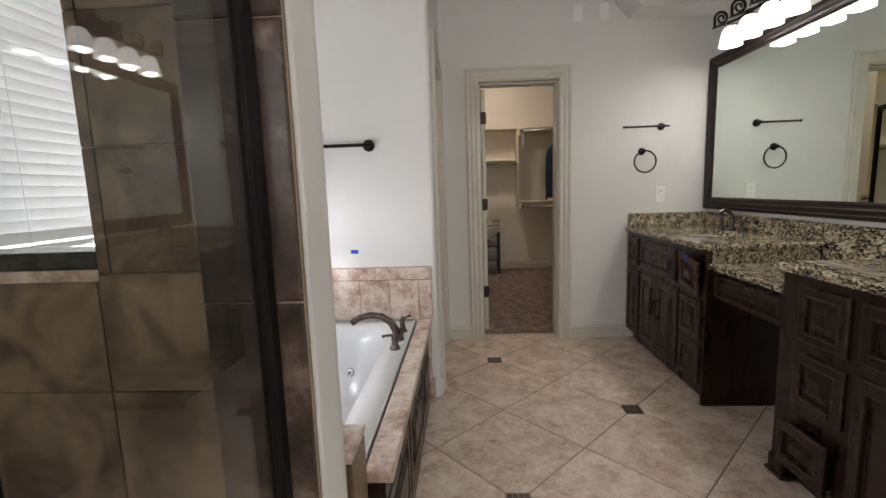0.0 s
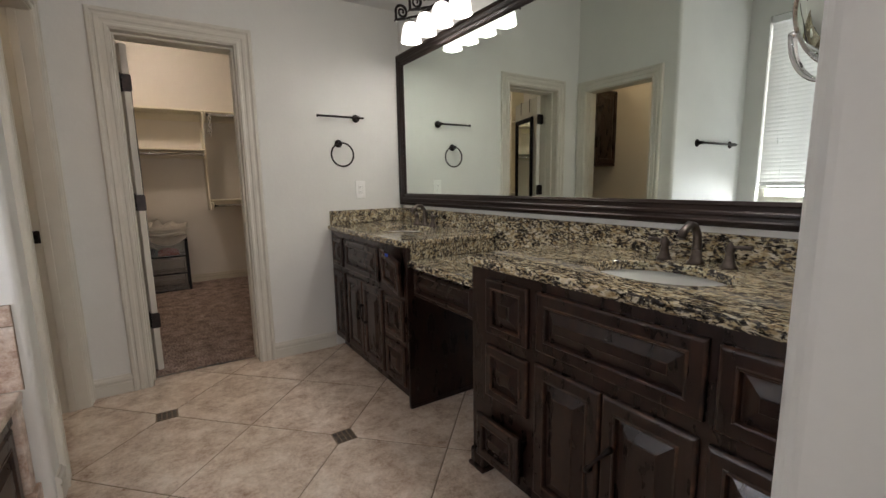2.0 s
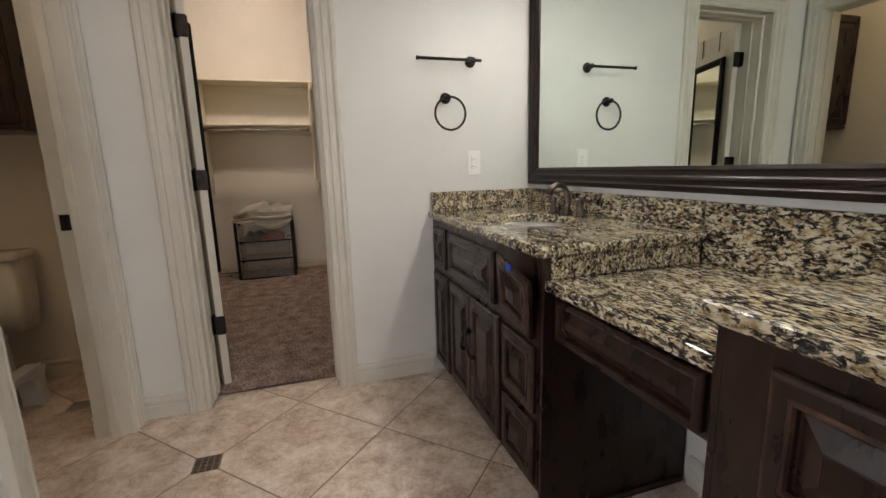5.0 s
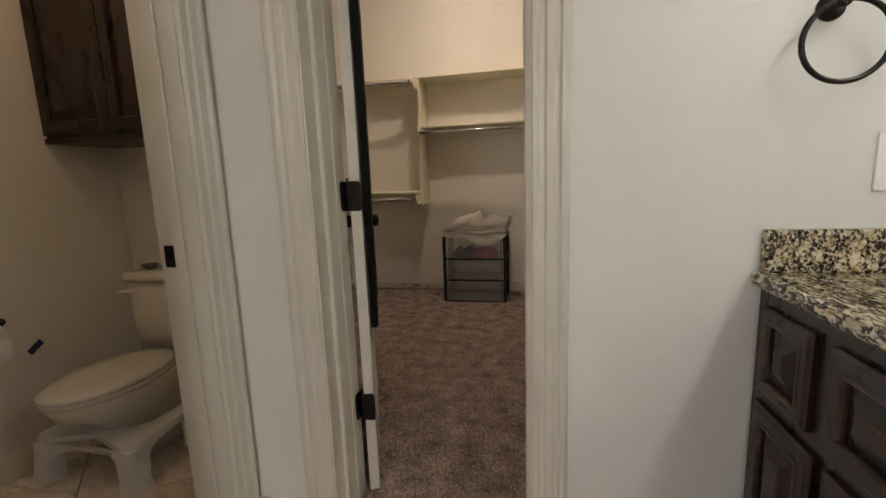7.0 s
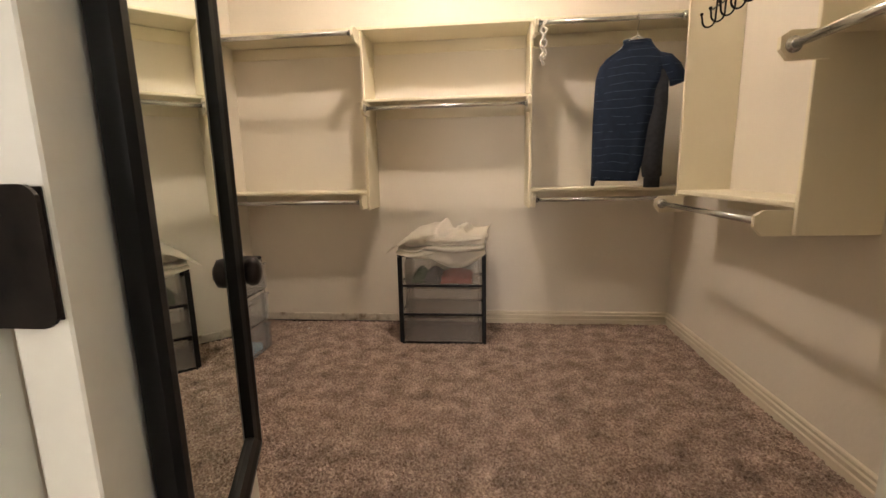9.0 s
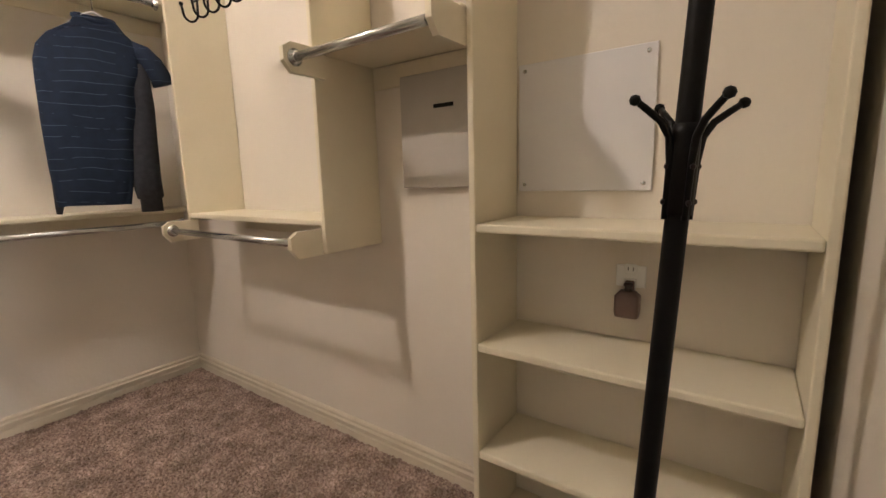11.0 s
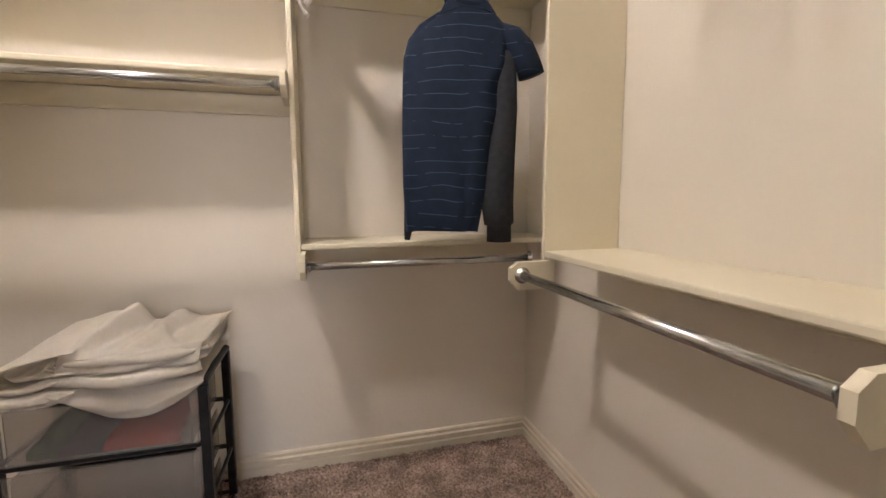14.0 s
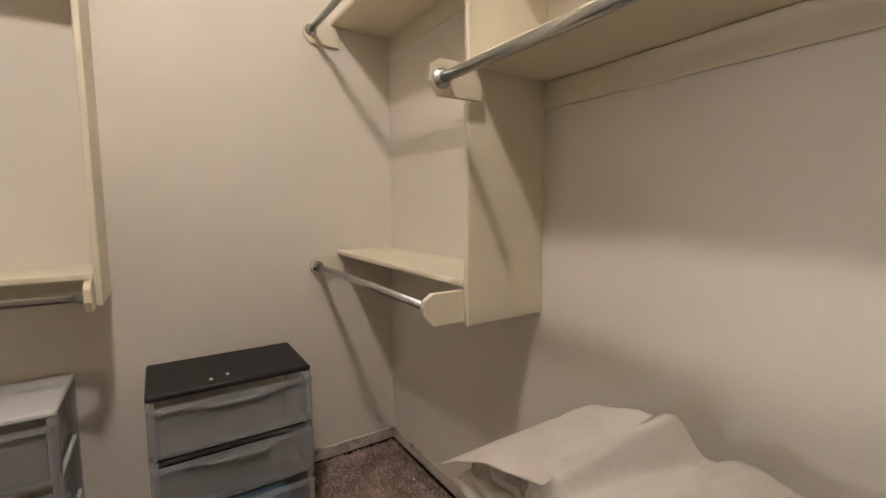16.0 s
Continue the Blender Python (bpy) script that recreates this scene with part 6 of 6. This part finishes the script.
# ---- drawer towers ----
def tower(name, m, w, d, h, frame_m, drawer_m, label, fill, curved):
    """Three drawers in a frame. Local: x across, y back from the front, z up."""
    t = thing(name, m.translation, label, "plastic drawers", "plastic drawer towers")
    post = 0.024 if curved else 0.029
    P = lambda nm, lo, hi, mt, par=t, bev=0.003: part(nm, one_box(lo, hi, bev, 1, m), mt, par)
    P("top", (0, 0, h - 0.022), (w, d, h), frame_m, t, 0.006)
    for x in (0, w - post):
        for y in (0.0, d - post):
            P("post", (x, y, 0), (x + post, y + post, h - 0.0225), drawer_m if curved else frame_m)
    zs = [0.004 + (h - 0.03) * k / 3 for k in range(4)]
    for k in range(3):
        z0, z1 = zs[k], zs[k + 1]
        for lo, hi in (((post, 0.0, z0), (w - post, 0.016, z0 + 0.015)), ((0.004, post, z0), (0.016, d - post, z0 + 0.015)), ((w - 0.016, post, z0), (w - 0.004, d - post, z0 + 0.015)), ((post, d - 0.016, z0), (w - post, d, z0 + 0.015))):
            P("rail", lo, hi, frame_m)
        a, b, c, e = post + 0.003, w - post - 0.003, z0 + 0.018, z1 - 0.012
        out = -0.006
        if curved:
            a, b, out = 0.004, w - 0.004, -0.020
        dr = P("drawer", (a, 0.001 + out, c), (b, 0.005 + out, e), drawer_m, t, 0.001)
        P("drawer_floor", (a + 0.02, 0.006 + out, c), (b - 0.02, d - 0.03, c + 0.003), drawer_m, t, 0)
        for x in (a + 0.02, b - 0.023):
            P("drawer_side", (x, 0.006 + out, c + 0.004), (x + 0.003, d - 0.03, e - 0.01), drawer_m, t, 0)
        if curved:
            lip = [m @ Vector((x, out - 0.004 - 0.010 * (1 if 0.33 * w < x < 0.67 * w else 0), e - 0.012 - (0.012 if 0.33 * w < x < 0.67 * w else 0))) for x in [a + (b - a) * j / 24 for j in range(25)]]
            part("lip", one_tube(lip, 0.007, 7), drawer_m, dr)
        for (x0, x1, z_lo, z_hi, fm) in fill[k]:
            n = 9
            bm = bmesh.new()
            vs = [[bm.verts.new(m @ Vector((x0 + (x1 - x0) * i / n, 0.014 + (d - 0.075) * j / n, c + 0.006 + (z_hi - z_lo) * (0.25 + 0.75 * math.sin(math.pi * (i + 0.5) / (n + 1)) * math.sin(math.pi * (j + 0.8) / (n + 1.4))) + 0.012 * noise.noise((i * 0.9, j * 0.9, x0 * 30))))) for j in range(n + 1)] for i in range(n + 1)]
            for i in range(n):
                for j in range(n):
                    bm.faces.new((vs[i][j], vs[i + 1][j], vs[i + 1][j + 1], vs[i][j + 1]))
            base = [vs[i][0] for i in range(n + 1)]
            low = [bm.verts.new(m @ Vector((x0 + (x1 - x0) * i / n, 0.012, c + 0.005))) for i in range(n + 1)]
            for i in range(n):
                bm.faces.new((low[i], low[i + 1], base[i + 1], base[i]))
            part("contents", finish(bm, True), fm, dr, "folded coloured fabric inside")
    return t


tower("drawer_tower", pose(0.165, 6.960, 0), 0.592, 0.355, 0.635, BLACKPL, SMOKE, "black framed three-drawer plastic tower with smoky drawers",
      [[], [], [(0.17, 0.30, 0, 0.085, SLATE), (0.09, 0.19, 0, 0.085, GREEN), (0.28, 0.50, 0, 0.080, RED)]], False)
tower("drawer_tower", pose(-0.725, 6.325, 0, 0, 0, 90), 0.535, 0.345, 0.645, BLACKPL, CLEAR, "clear plastic drawer tower with a black top",
      [[(0.05, 0.46, 0, 0.12, BLUEPL)], [], []], True)
tower("drawer_tower", pose(-0.74, 5.66, 0, 0, 0, 90), 0.450, 0.345, 0.660, WHITEPL, CLEAR, "white framed clear plastic drawer tower",
      [[], [], []], True)

# ---- heap of canvas on the tower ----
def sheet_of_canvas(fn, nu, nv, thick=0.007):
    bm = bmesh.new()
    grid = [[bm.verts.new(fn(2 * i / nu - 1, 2 * j / nv - 1)) for j in range(nv + 1)] for i in range(nu + 1)]
    for a, b in zip(grid, grid[1:]):
        for j in range(nv):
            bm.faces.new((a[j], b[j], b[j + 1], a[j + 1]))
    bmesh.ops.solidify(bm, geom=bm.faces[:], thickness=thick)
    return finish(bm, True)


def canvas_pad(x0, x1, front, z0, h, rise, seed):
    """A folded layer: two leaves joined by a rounded fold along the front."""
    def fn(p, q):
        u, back = (p + 1) / 2, 7.335
        pinch = 0.45 + 0.55 * math.sin(math.pi * min(1.0, max(0.0, 0.08 + 0.84 * u))) ** 0.6
        r = h * pinch / 2 * (1 + 0.35 * noise.noise((u * 5, seed, 0.0)))
        y0 = front + 0.020 * noise.noise((u * 3.2, seed, 4.0)) + 0.05 * (2 * u - 1) ** 4
        zc = z0 + h / 2 + 0.014 * noise.noise((u * 2.6, seed, 9.0)) + 0.030 * max(0.0, u - 0.55)
        if q < -0.25:
            k = (-0.25 - q) / 0.75
            y, z = y0 + r + k * (back - y0 - r), zc - r + rise * 0.8 * k
        elif q < 0.25:
            ang = (q + 0.25) / 0.5 * math.pi
            y, z = y0 + r - r * math.sin(ang), zc - r * math.cos(ang)
        else:
            k = (q - 0.25) / 0.75
            y, z = y0 + r + k * (back - y0 - r), zc + r + rise * k + 0.008 * noise.noise((u * 6, k * 3, seed))
        x = x0 + (x1 - x0) * u + 0.012 * noise.noise((q * 2.0, seed, u * 2))
        return (x, y, z)
    return fn


def canvas_drape(cx, half, z0, hang, front, seed):
    """The lowest layer, hanging over the front of the drawers in a sagging curve."""
    def fn(u, v):
        x = cx + half * u + 0.012 * noise.noise((v * 2, seed, u))
        wave = noise.noise((u * 2.4 + seed, v * 1.6, seed)) * 0.006
        if v < -0.35:
            a = (-0.35 - v) / 0.65
            y = front - 0.022 * math.sin(a * math.pi * 0.8) + 0.007 * noise.noise((u * 5, a * 2, seed))
            z = z0 - hang * a * max(0.06, math.cos(u * 1.5)) + wave * (1 - a) + 0.006 * math.sin(a * 9 + u * 2) * a
        else:
            k = (v + 0.35) / 1.35
            y, z = front + 0.33 * k, z0 + 0.002 + 0.012 * k + abs(wave)
        return (x, y, z)
    return fn


RIDGES = [(-0.60, 0.098, 0.22), (0.06, 0.060, 0.22), (0.90, 0.020, 0.20)]


def top_sheet(u, v):
    s = u - 0.22 * v + 0.10 * noise.noise((u * 1.3, v * 1.2, 2.0))
    h = 0.0
    for c, amp, w in RIDGES:
        d = (s - c) / w
        h += amp * math.exp(-(abs(d) * (1.5 if d > 0 else 0.80)) ** 2.4) * (0.10 + 0.90 * ((v + 1) / 2) ** 0.8)
    k = (v + 1) / 2
    h *= 1 - 0.75 * max(0.0, (k - 0.80) / 0.20) ** 2
    h += 0.010 * math.exp(-((u - 0.55 + 0.9 * k) / 0.07) ** 2) * math.sin(math.pi * k) - 0.008 * math.exp(-((u + 0.25 - 0.5 * k) / 0.05) ** 2) * (1 - k)
    x = 0.572 + 0.205 * u + 0.020 * (v + 1) / 2 * (u > 0) * u - 0.03 * (u > 0) * u ** 4 * (1 - v) / 2 + 0.012 * noise.noise((v * 2.2, u, 7.0))
    y = 7.168 + 0.168 * v + 0.012 * noise.noise((u * 3, v, 3.0))
    z = 0.744 + 0.010 * (v + 1) + h + 0.022 * max(0.0, u - 0.3) + 0.003 * noise.noise((u * 4, v * 3, 1.0))
    if v < -0.82:
        z -= 0.055 * ((-0.82 - v) / 0.18) ** 1.6
    return (x, y, z)


def side_flap(u, v):
    """A doubled flap falling from the crest to a point over the side."""
    a, k = (u + 1) / 2, (v + 1) / 2
    crest = Vector((0.435 - 0.02 * (1 - k), 7.00 + 0.32 * k, 0.762 + 0.052 * k))
    edge = Vector((0.095 + 0.085 * k, 6.985 + 0.30 * k, 0.664 + 0.045 * k))
    p = crest.lerp(edge, a)
    p.z += 0.030 * math.sin(math.pi * a) ** 1.2 - 0.02 * a * (1 - k) + 0.007 * noise.noise((a * 4, k * 3, 5.0))
    p.y -= 0.018 * math.sin(math.pi * a) * (1 - k)
    return p


heap = thing("canvas_cloth", (0.46, 7.18, 0.635), "crumpled pile of undyed canvas drop cloths on the drawers", "cloth")
part("drape", sheet_of_canvas(canvas_drape(0.55, 0.205, 0.648, 0.105, 7.008, 3.3), 60, 40, 0.005), CANVAS, heap)
part("drape", sheet_of_canvas(canvas_drape(0.29, 0.125, 0.646, 0.040, 7.006, 8.1), 40, 30, 0.005), CANVAS, heap)
for x0, x1, front, z0, h, rise, seed in ((0.335, 0.745, 6.972, 0.652, 0.036, 0.030, 3.7), (0.325, 0.765, 6.990, 0.690, 0.020, 0.030, 8.2), (0.350, 0.770, 6.984, 0.711, 0.022, 0.030, 13.4), (0.170, 0.420, 6.995, 0.656, 0.022, 0.02, 21.6), (0.215, 0.430, 7.005, 0.682, 0.018, 0.04, 30.1)):
    part("fold", sheet_of_canvas(canvas_pad(x0, x1, front, z0, h, rise, seed), 64, 48, 0.004), CANVAS, heap)
part("top_fold", sheet_of_canvas(top_sheet, 110, 56, 0.006), CANVAS, heap)
part("side_flap", sheet_of_canvas(side_flap, 60, 40, 0.009), CANVAS, heap)
heap.location.y -= 0.062

# ---- shirt on a hanger ----
sh = thing("shirt", (1.66, ROD_Y, 1.06), "navy striped polo over a charcoal long sleeve shirt on a hanger", "shirt")
SM = Matrix.Translation((1.655, ROD_Y, 1.9)) @ pose(0, 0, 0, 0, 1.5, 0) @ pose(0, 0, -1.9, 0, 0, -9)


def cloth_tube(rows, seed, n=44, wrinkle=0.006):
    """A flattened tube: rows of (z, centre x, half width, half depth)."""
    bm = bmesh.new()
    rings = []
    for z, x, w, d in rows:
        ring = []
        for k in range(n):
            a = 2 * math.pi * k / n
            wr = 1 + 0.22 * noise.noise((math.cos(a) * 2.2, math.sin(a) * 2.2 + seed, z * 5))
            px_, py_ = x + w * math.cos(a) * (abs(math.cos(a)) + 0.02) ** -0.25, d * math.sin(a) * wr + wrinkle * noise.noise((math.cos(a) * 6, z * 9, seed))
            ring.append(bm.verts.new(SM @ Vector((px_, py_, z + 0.010 * noise.noise((a, seed, 3.0))))))
        rings.append(ring)
    for a, b in zip(rings, rings[1:]):
        for j in range(n):
            bm.faces.new((a[j], a[(j + 1) % n], b[(j + 1) % n], b[j]))
    bm.faces.new(rings[0][::-1])
    bm.faces.new(rings[-1])
    return finish(bm, True)


def smooth_rows(rows, k=5):
    out = []
    for a, b in zip(rows, rows[1:]):
        out += [tuple(p + (q - p) * i / k for p, q in zip(a, b)) for i in range(k)]
    return out + [rows[-1]]


part("body", cloth_tube(smooth_rows([(1.088, -0.070, 0.134, 0.030), (1.13, -0.069, 0.140, 0.036), (1.25, -0.064, 0.154, 0.044), (1.45, -0.052, 0.172, 0.050), (1.62, -0.040, 0.184, 0.050), (1.70, -0.032, 0.190, 0.047), (1.765, -0.020, 0.186, 0.043), (1.815, -0.004, 0.164, 0.038), (1.85, 0.004, 0.124, 0.034), (1.885, 0.006, 0.076, 0.028), (1.90, 0.006, 0.050, 0.022)]), 1.0, wrinkle=0.012), NAVY, sh)
part("sleeve", one_tube([SM @ Vector(p) for p in ((0.120, 0.0, 1.815), (0.165, -0.002, 1.790), (0.205, -0.006, 1.745), (0.232, -0.008, 1.700), (0.246, -0.008, 1.660))], [0.030, 0.046, 0.050, 0.046, 0.048], 18), NAVY, sh)
part("long_sleeve", one_tube([SM @ Vector(p) for p in ((0.15, 0.012, 1.74), (0.150, 0.016, 1.55), (0.140, 0.018, 1.35), (0.138, 0.016, 1.20), (0.148, 0.014, 1.118), (0.148, 0.014, 1.112), (0.150, 0.014, 1.05))], [0.040, 0.052, 0.060, 0.062, 0.056, 0.046, 0.047], 18), CHARCOAL, sh, "charcoal inner sleeve with cuff")
part("long_sleeve", one_tube([SM @ Vector(p) for p in ((-0.16, 0.016, 1.5), (-0.19, 0.020, 1.2), (-0.196, 0.018, 1.09), (-0.200, 0.018, 1.052))], [0.025, 0.022, 0.016, 0.010], 14), CHARCOAL, sh)
collar = []
for k in range(17):
    a = math.pi * (0.12 + 1.76 * k / 16) + math.pi / 2
    collar.append(SM @ Vector((0.070 * math.cos(a), 0.030 * math.sin(a), 1.905 + 0.016 * math.sin(a))))
part("collar", one_tube(collar, [0.008] + [0.0115] * 15 + [0.008], 10), NAVY, sh)
part("collar_leaf", polygon([(-0.098, 1.846), (-0.080, 1.884), (-0.040, 1.908), (0.030, 1.912), (0.078, 1.892), (0.104, 1.856), (0.050, 1.872), (-0.030, 1.868)], 0.005, lambda u, v, w: SM @ Vector((u, -0.040 + w + 0.10 * (v - 1.85) + 0.9 * u * u, v))), NAVY, sh)
hg = thing("clothes_hanger", (1.655, ROD_Y, 1.93), "white plastic clothes hanger on the rod", "hanger")
part("shoulder_bar", one_tube([SM @ Vector(p) for p in ((-0.155, 0, 1.80), (-0.08, 0, 1.875), (-0.02, 0, 1.925), (0.0, 0, 1.935), (0.02, 0, 1.925), (0.08, 0, 1.875), (0.155, 0, 1.80))], 0.0075, 10), WHITEPL, hg)
part("hook", one_tube([(1.655, ROD_Y, 1.935), (1.655, ROD_Y, 1.985), (1.655, ROD_Y - 0.020, 2.012), (1.655, ROD_Y - 0.022, 2.045), (1.655, ROD_Y, 2.0575), (1.655, ROD_Y + 0.020, 2.045)], 0.0025, 7), STEEL, hg)

# white straps hanging beside the divider
bs = thing("hanging_straps", (P2X + 0.05, ROD_Y, 1.8), "white twisted straps hanging from the upper rod", "straps")
for k, (dx, z1) in enumerate(((0.0, 1.80), (0.018, 1.835))):
    pts = [(P2X + 0.052 + dx + 0.010 * math.sin(j * 1.3 + k * 2), ROD_Y - 0.005 + 0.008 * math.cos(j * 1.7 + k), 2.052 - (2.052 - z1) * j / 16) for j in range(17)]
    part("strap", one_tube(pts, [0.006 + 0.004 * (j % 3 == 1) for j in range(17)], 6), WHITECLOTH, bs)

# paper flecks left on the carpet and the drawer lid
for x, y, z, on in ((-0.595, 7.187, 0.016, "carpet"), (-0.715, 7.300, 0.016, "carpet"), (-0.785, 6.517, 0.6455, "black drawer lid"), (-0.808, 6.573, 0.6455, "black drawer lid")):
    tagged(part("paper_scrap", one_box((x, y, z), (x + 0.018, y + 0.010, z + 0.003), 0.001), WHITECLOTH), "tiny white scrap lying on the " + on, "scrap", "scraps")

# ---- tiles, piece by piece ----
def clip_poly(poly, a, b, c):
    """Keep the part of a polygon where a*x + b*y <= c."""
    out = []
    for (x0, y0), (x1, y1) in zip(poly, poly[1:] + poly[:1]):
        d0, d1 = a * x0 + b * y0 - c, a * x1 + b * y1 - c
        if d0 <= 0:
            out.append((x0, y0))
        if d0 * d1 < 0:
            f = d0 / (d0 - d1)
            out.append((x0 + (x1 - x0) * f, y0 + (y1 - y0) * f))
    return out


def tile_piece(name, poly, place, thick, material, parent, chamfer=0.0025):
    cx, cy = sum(p[0] for p in poly) / len(poly), sum(p[1] for p in poly) / len(poly)
    bm = bmesh.new()
    shrink = lambda p: (p[0] + (cx - p[0]) * chamfer / max(0.02, math.hypot(cx - p[0], cy - p[1])) * 1.4, p[1] + (cy - p[1]) * chamfer / max(0.02, math.hypot(cx - p[0], cy - p[1])) * 1.4)
    a = [bm.verts.new(place(u, v, 0)) for u, v in poly]
    b = [bm.verts.new(place(u, v, thick - chamfer * 0.6)) for u, v in poly]
    c = [bm.verts.new(place(*shrink(p), thick)) for p in poly]
    k = len(poly)
    for r, s in ((a, b), (b, c)):
        for i in range(k):
            bm.faces.new((r[i], r[(i + 1) % k], s[(i + 1) % k], s[i]))
    bm.faces.new(c)
    bmesh.ops.recalc_face_normals(bm, faces=bm.faces)
    return part(name, bm, material, parent)


floor_tiles = structure("floor_tile", one_box((OUT_X, -1.4, -0.008), (WALL_X, CL_Y0 - 0.055, -0.003)), GROUT, "diagonal beige travertine floor with mosaic insets", "floor")
A, B, O = Vector((0.3600, -0.3655)), Vector((0.3600, 0.3655)), Vector((0.813, 2.672))
rng = random.Random(2)
DOT = 0.052
# area by area, so that doorways and rooms cut the tiles
full = [(OUT_X, WALL_X, -1.4, DOOR_Y, False), (DOOR_A, DOOR_B, DOOR_Y + 0.0, CL_Y0 - 0.062, True), (OUT_X, NOOK_X, DOOR_Y, 4.95, True)]
for x0, x1, y0, y1, _ in full:
    for i in range(-12, 13):
        for j in range(-12, 13):
            v = [O + A * (i + p) + B * (j + q) for p, q in ((0, 0), (1, 0), (1, 1), (0, 1))]
            g = 0.0032
            mid = (v[0] + v[2]) / 2
            poly = [tuple(p + (mid - p).normalized() * g * 1.4) for p in v]
            for (p, q), c in zip(((0, 0), (1, 0), (1, 1), (0, 1)), v):
                if (i + p) % 2 == 0 and (j + q) % 2 == 1:
                    d = (mid - c).normalized()
                    poly = clip_poly(poly, -d.x, -d.y, -(d.x * c.x + d.y * c.y) - DOT)
            for a, b, c in ((-1, 0, -x0 - 0.002), (1, 0, x1 - 0.002), (0, -1, -y0 - 0.001), (0, 1, y1 - 0.001)):
                poly = clip_poly(poly, a, b, c) if poly else poly
            if len(poly) < 3:
                continue
            xs, ys = [p[0] for p in poly], [p[1] for p in poly]
            if (max(xs) - min(xs)) < 0.012 or (max(ys) - min(ys)) < 0.012:
                continue
            h = rng.uniform(-0.0006, 0.0006)
            tile_piece("tile", poly, lambda u, w, d: (u, w, -0.006 + d + (h if d > 0.004 else 0)), 0.006, FLOORTILE, floor_tiles)
for i, j in ((0, 1), (-2, 1), (0, -1), (2, -1), (0, -3)):
    c = O + A * i + B * j
    if c.x > 1.5 or c.x < 0.1:
        continue
    s = (2 * DOT - 0.010) / 4
    for a in range(4):
        for b in range(4):
            x, y = c.x - DOT + 0.005 + a * s, c.y - DOT + 0.005 + b * s
            tile_piece("mosaic_chip", [(x + 0.0021, y + 0.0021), (x + s - 0.0021, y + 0.0021), (x + s - 0.0021, y + s - 0.0021), (x + 0.0021, y + s - 0.0021)],
                       lambda u, w, d: (u, w, -0.005 + d), 0.005, MOSAIC, floor_tiles, 0.001)


def wall_tiles(name, label, u0, u1, rows, place, material, thick=0.012):
    """Rows of (z0, z1, width, offset) over a thin grout bed."""
    z0, z1 = min(r[0] for r in rows), max(r[1] for r in rows)
    bed = bmesh.new()
    vs = [bed.verts.new(place(u, z, w)) for w in (0, thick * 0.55) for u, z in ((u0, z0), (u1, z0), (u1, z1), (u0, z1))]
    for q in ((3, 2, 1, 0), (4, 5, 6, 7), (0, 1, 5, 4), (1, 2, 6, 5), (2, 3, 7, 6), (3, 0, 4, 7)):
        bed.faces.new([vs[k] for k in q])
    base = structure(name, finish(bed), GROUT, label, "wall tile")
    for za, zb, width, offset in rows:
        u = u0 - width + (offset % width)
        while u < u1:
            a, b = max(u, u0), min(u + width, u1)
            if b - a > 0.012:
                g = 0.0016
                tile_piece("tile", [(a + g, za + g), (b - g, za + g), (b - g, zb - g), (a + g, zb - g)], lambda p, q, d: place(p, q, 0.001 + d), thick, material, base)
            u += width
    return base


# tub surround
SUR = [(0.497, 0.735, 0.1755, 0.016), (0.737, 0.812, 0.351, 0.110)]
wall_tiles("tile_tub_back", "pink-beige travertine tub surround, two courses", OUT_X + 0.013, 0.058, SUR, py(TUB_Y, -1), WALLTILE)
wall_tiles("tile_tub_side", "pink-beige travertine tub surround under the window", 1.76, TUB_Y - 0.014, SUR, px(OUT_X, 1), WALLTILE)

# tiles on the shower side of the partition and of the rounded wall end
rows = [(0.0 + 0.285 * k - 0.055 + 0.0, 0.285 * (k + 1) - 0.055, 0.318, 0.19) for k in range(4)]
rows[0] = (0.0, 0.230, 0.318, 0.19)
wall_tiles("tile_shower_low", "brown stone shower tile below the opening", OUT_X + 0.002, -0.306, rows[:4], py(1.655, -1), SHOWERTILE)
high = [(1.086 + 0.285 * k, 1.086 + 0.285 * (k + 1), 0.318, 0.03) for k in range(6)]
wall_tiles("tile_shower_high", "brown stone shower tile beside the opening", SILL[0] + 0.002, -0.306, high, py(1.655, -1), SHOWERTILE)
ends = [(0.285 * k, 0.285 * (k + 1), 0.30, 0.0) for k in range(10)]
wall_tiles("tile_shower_end", "dark brown marble strip on the partition end", -0.019, 0.094, ends, py(1.150, -1), DARKTILE, 0.010)
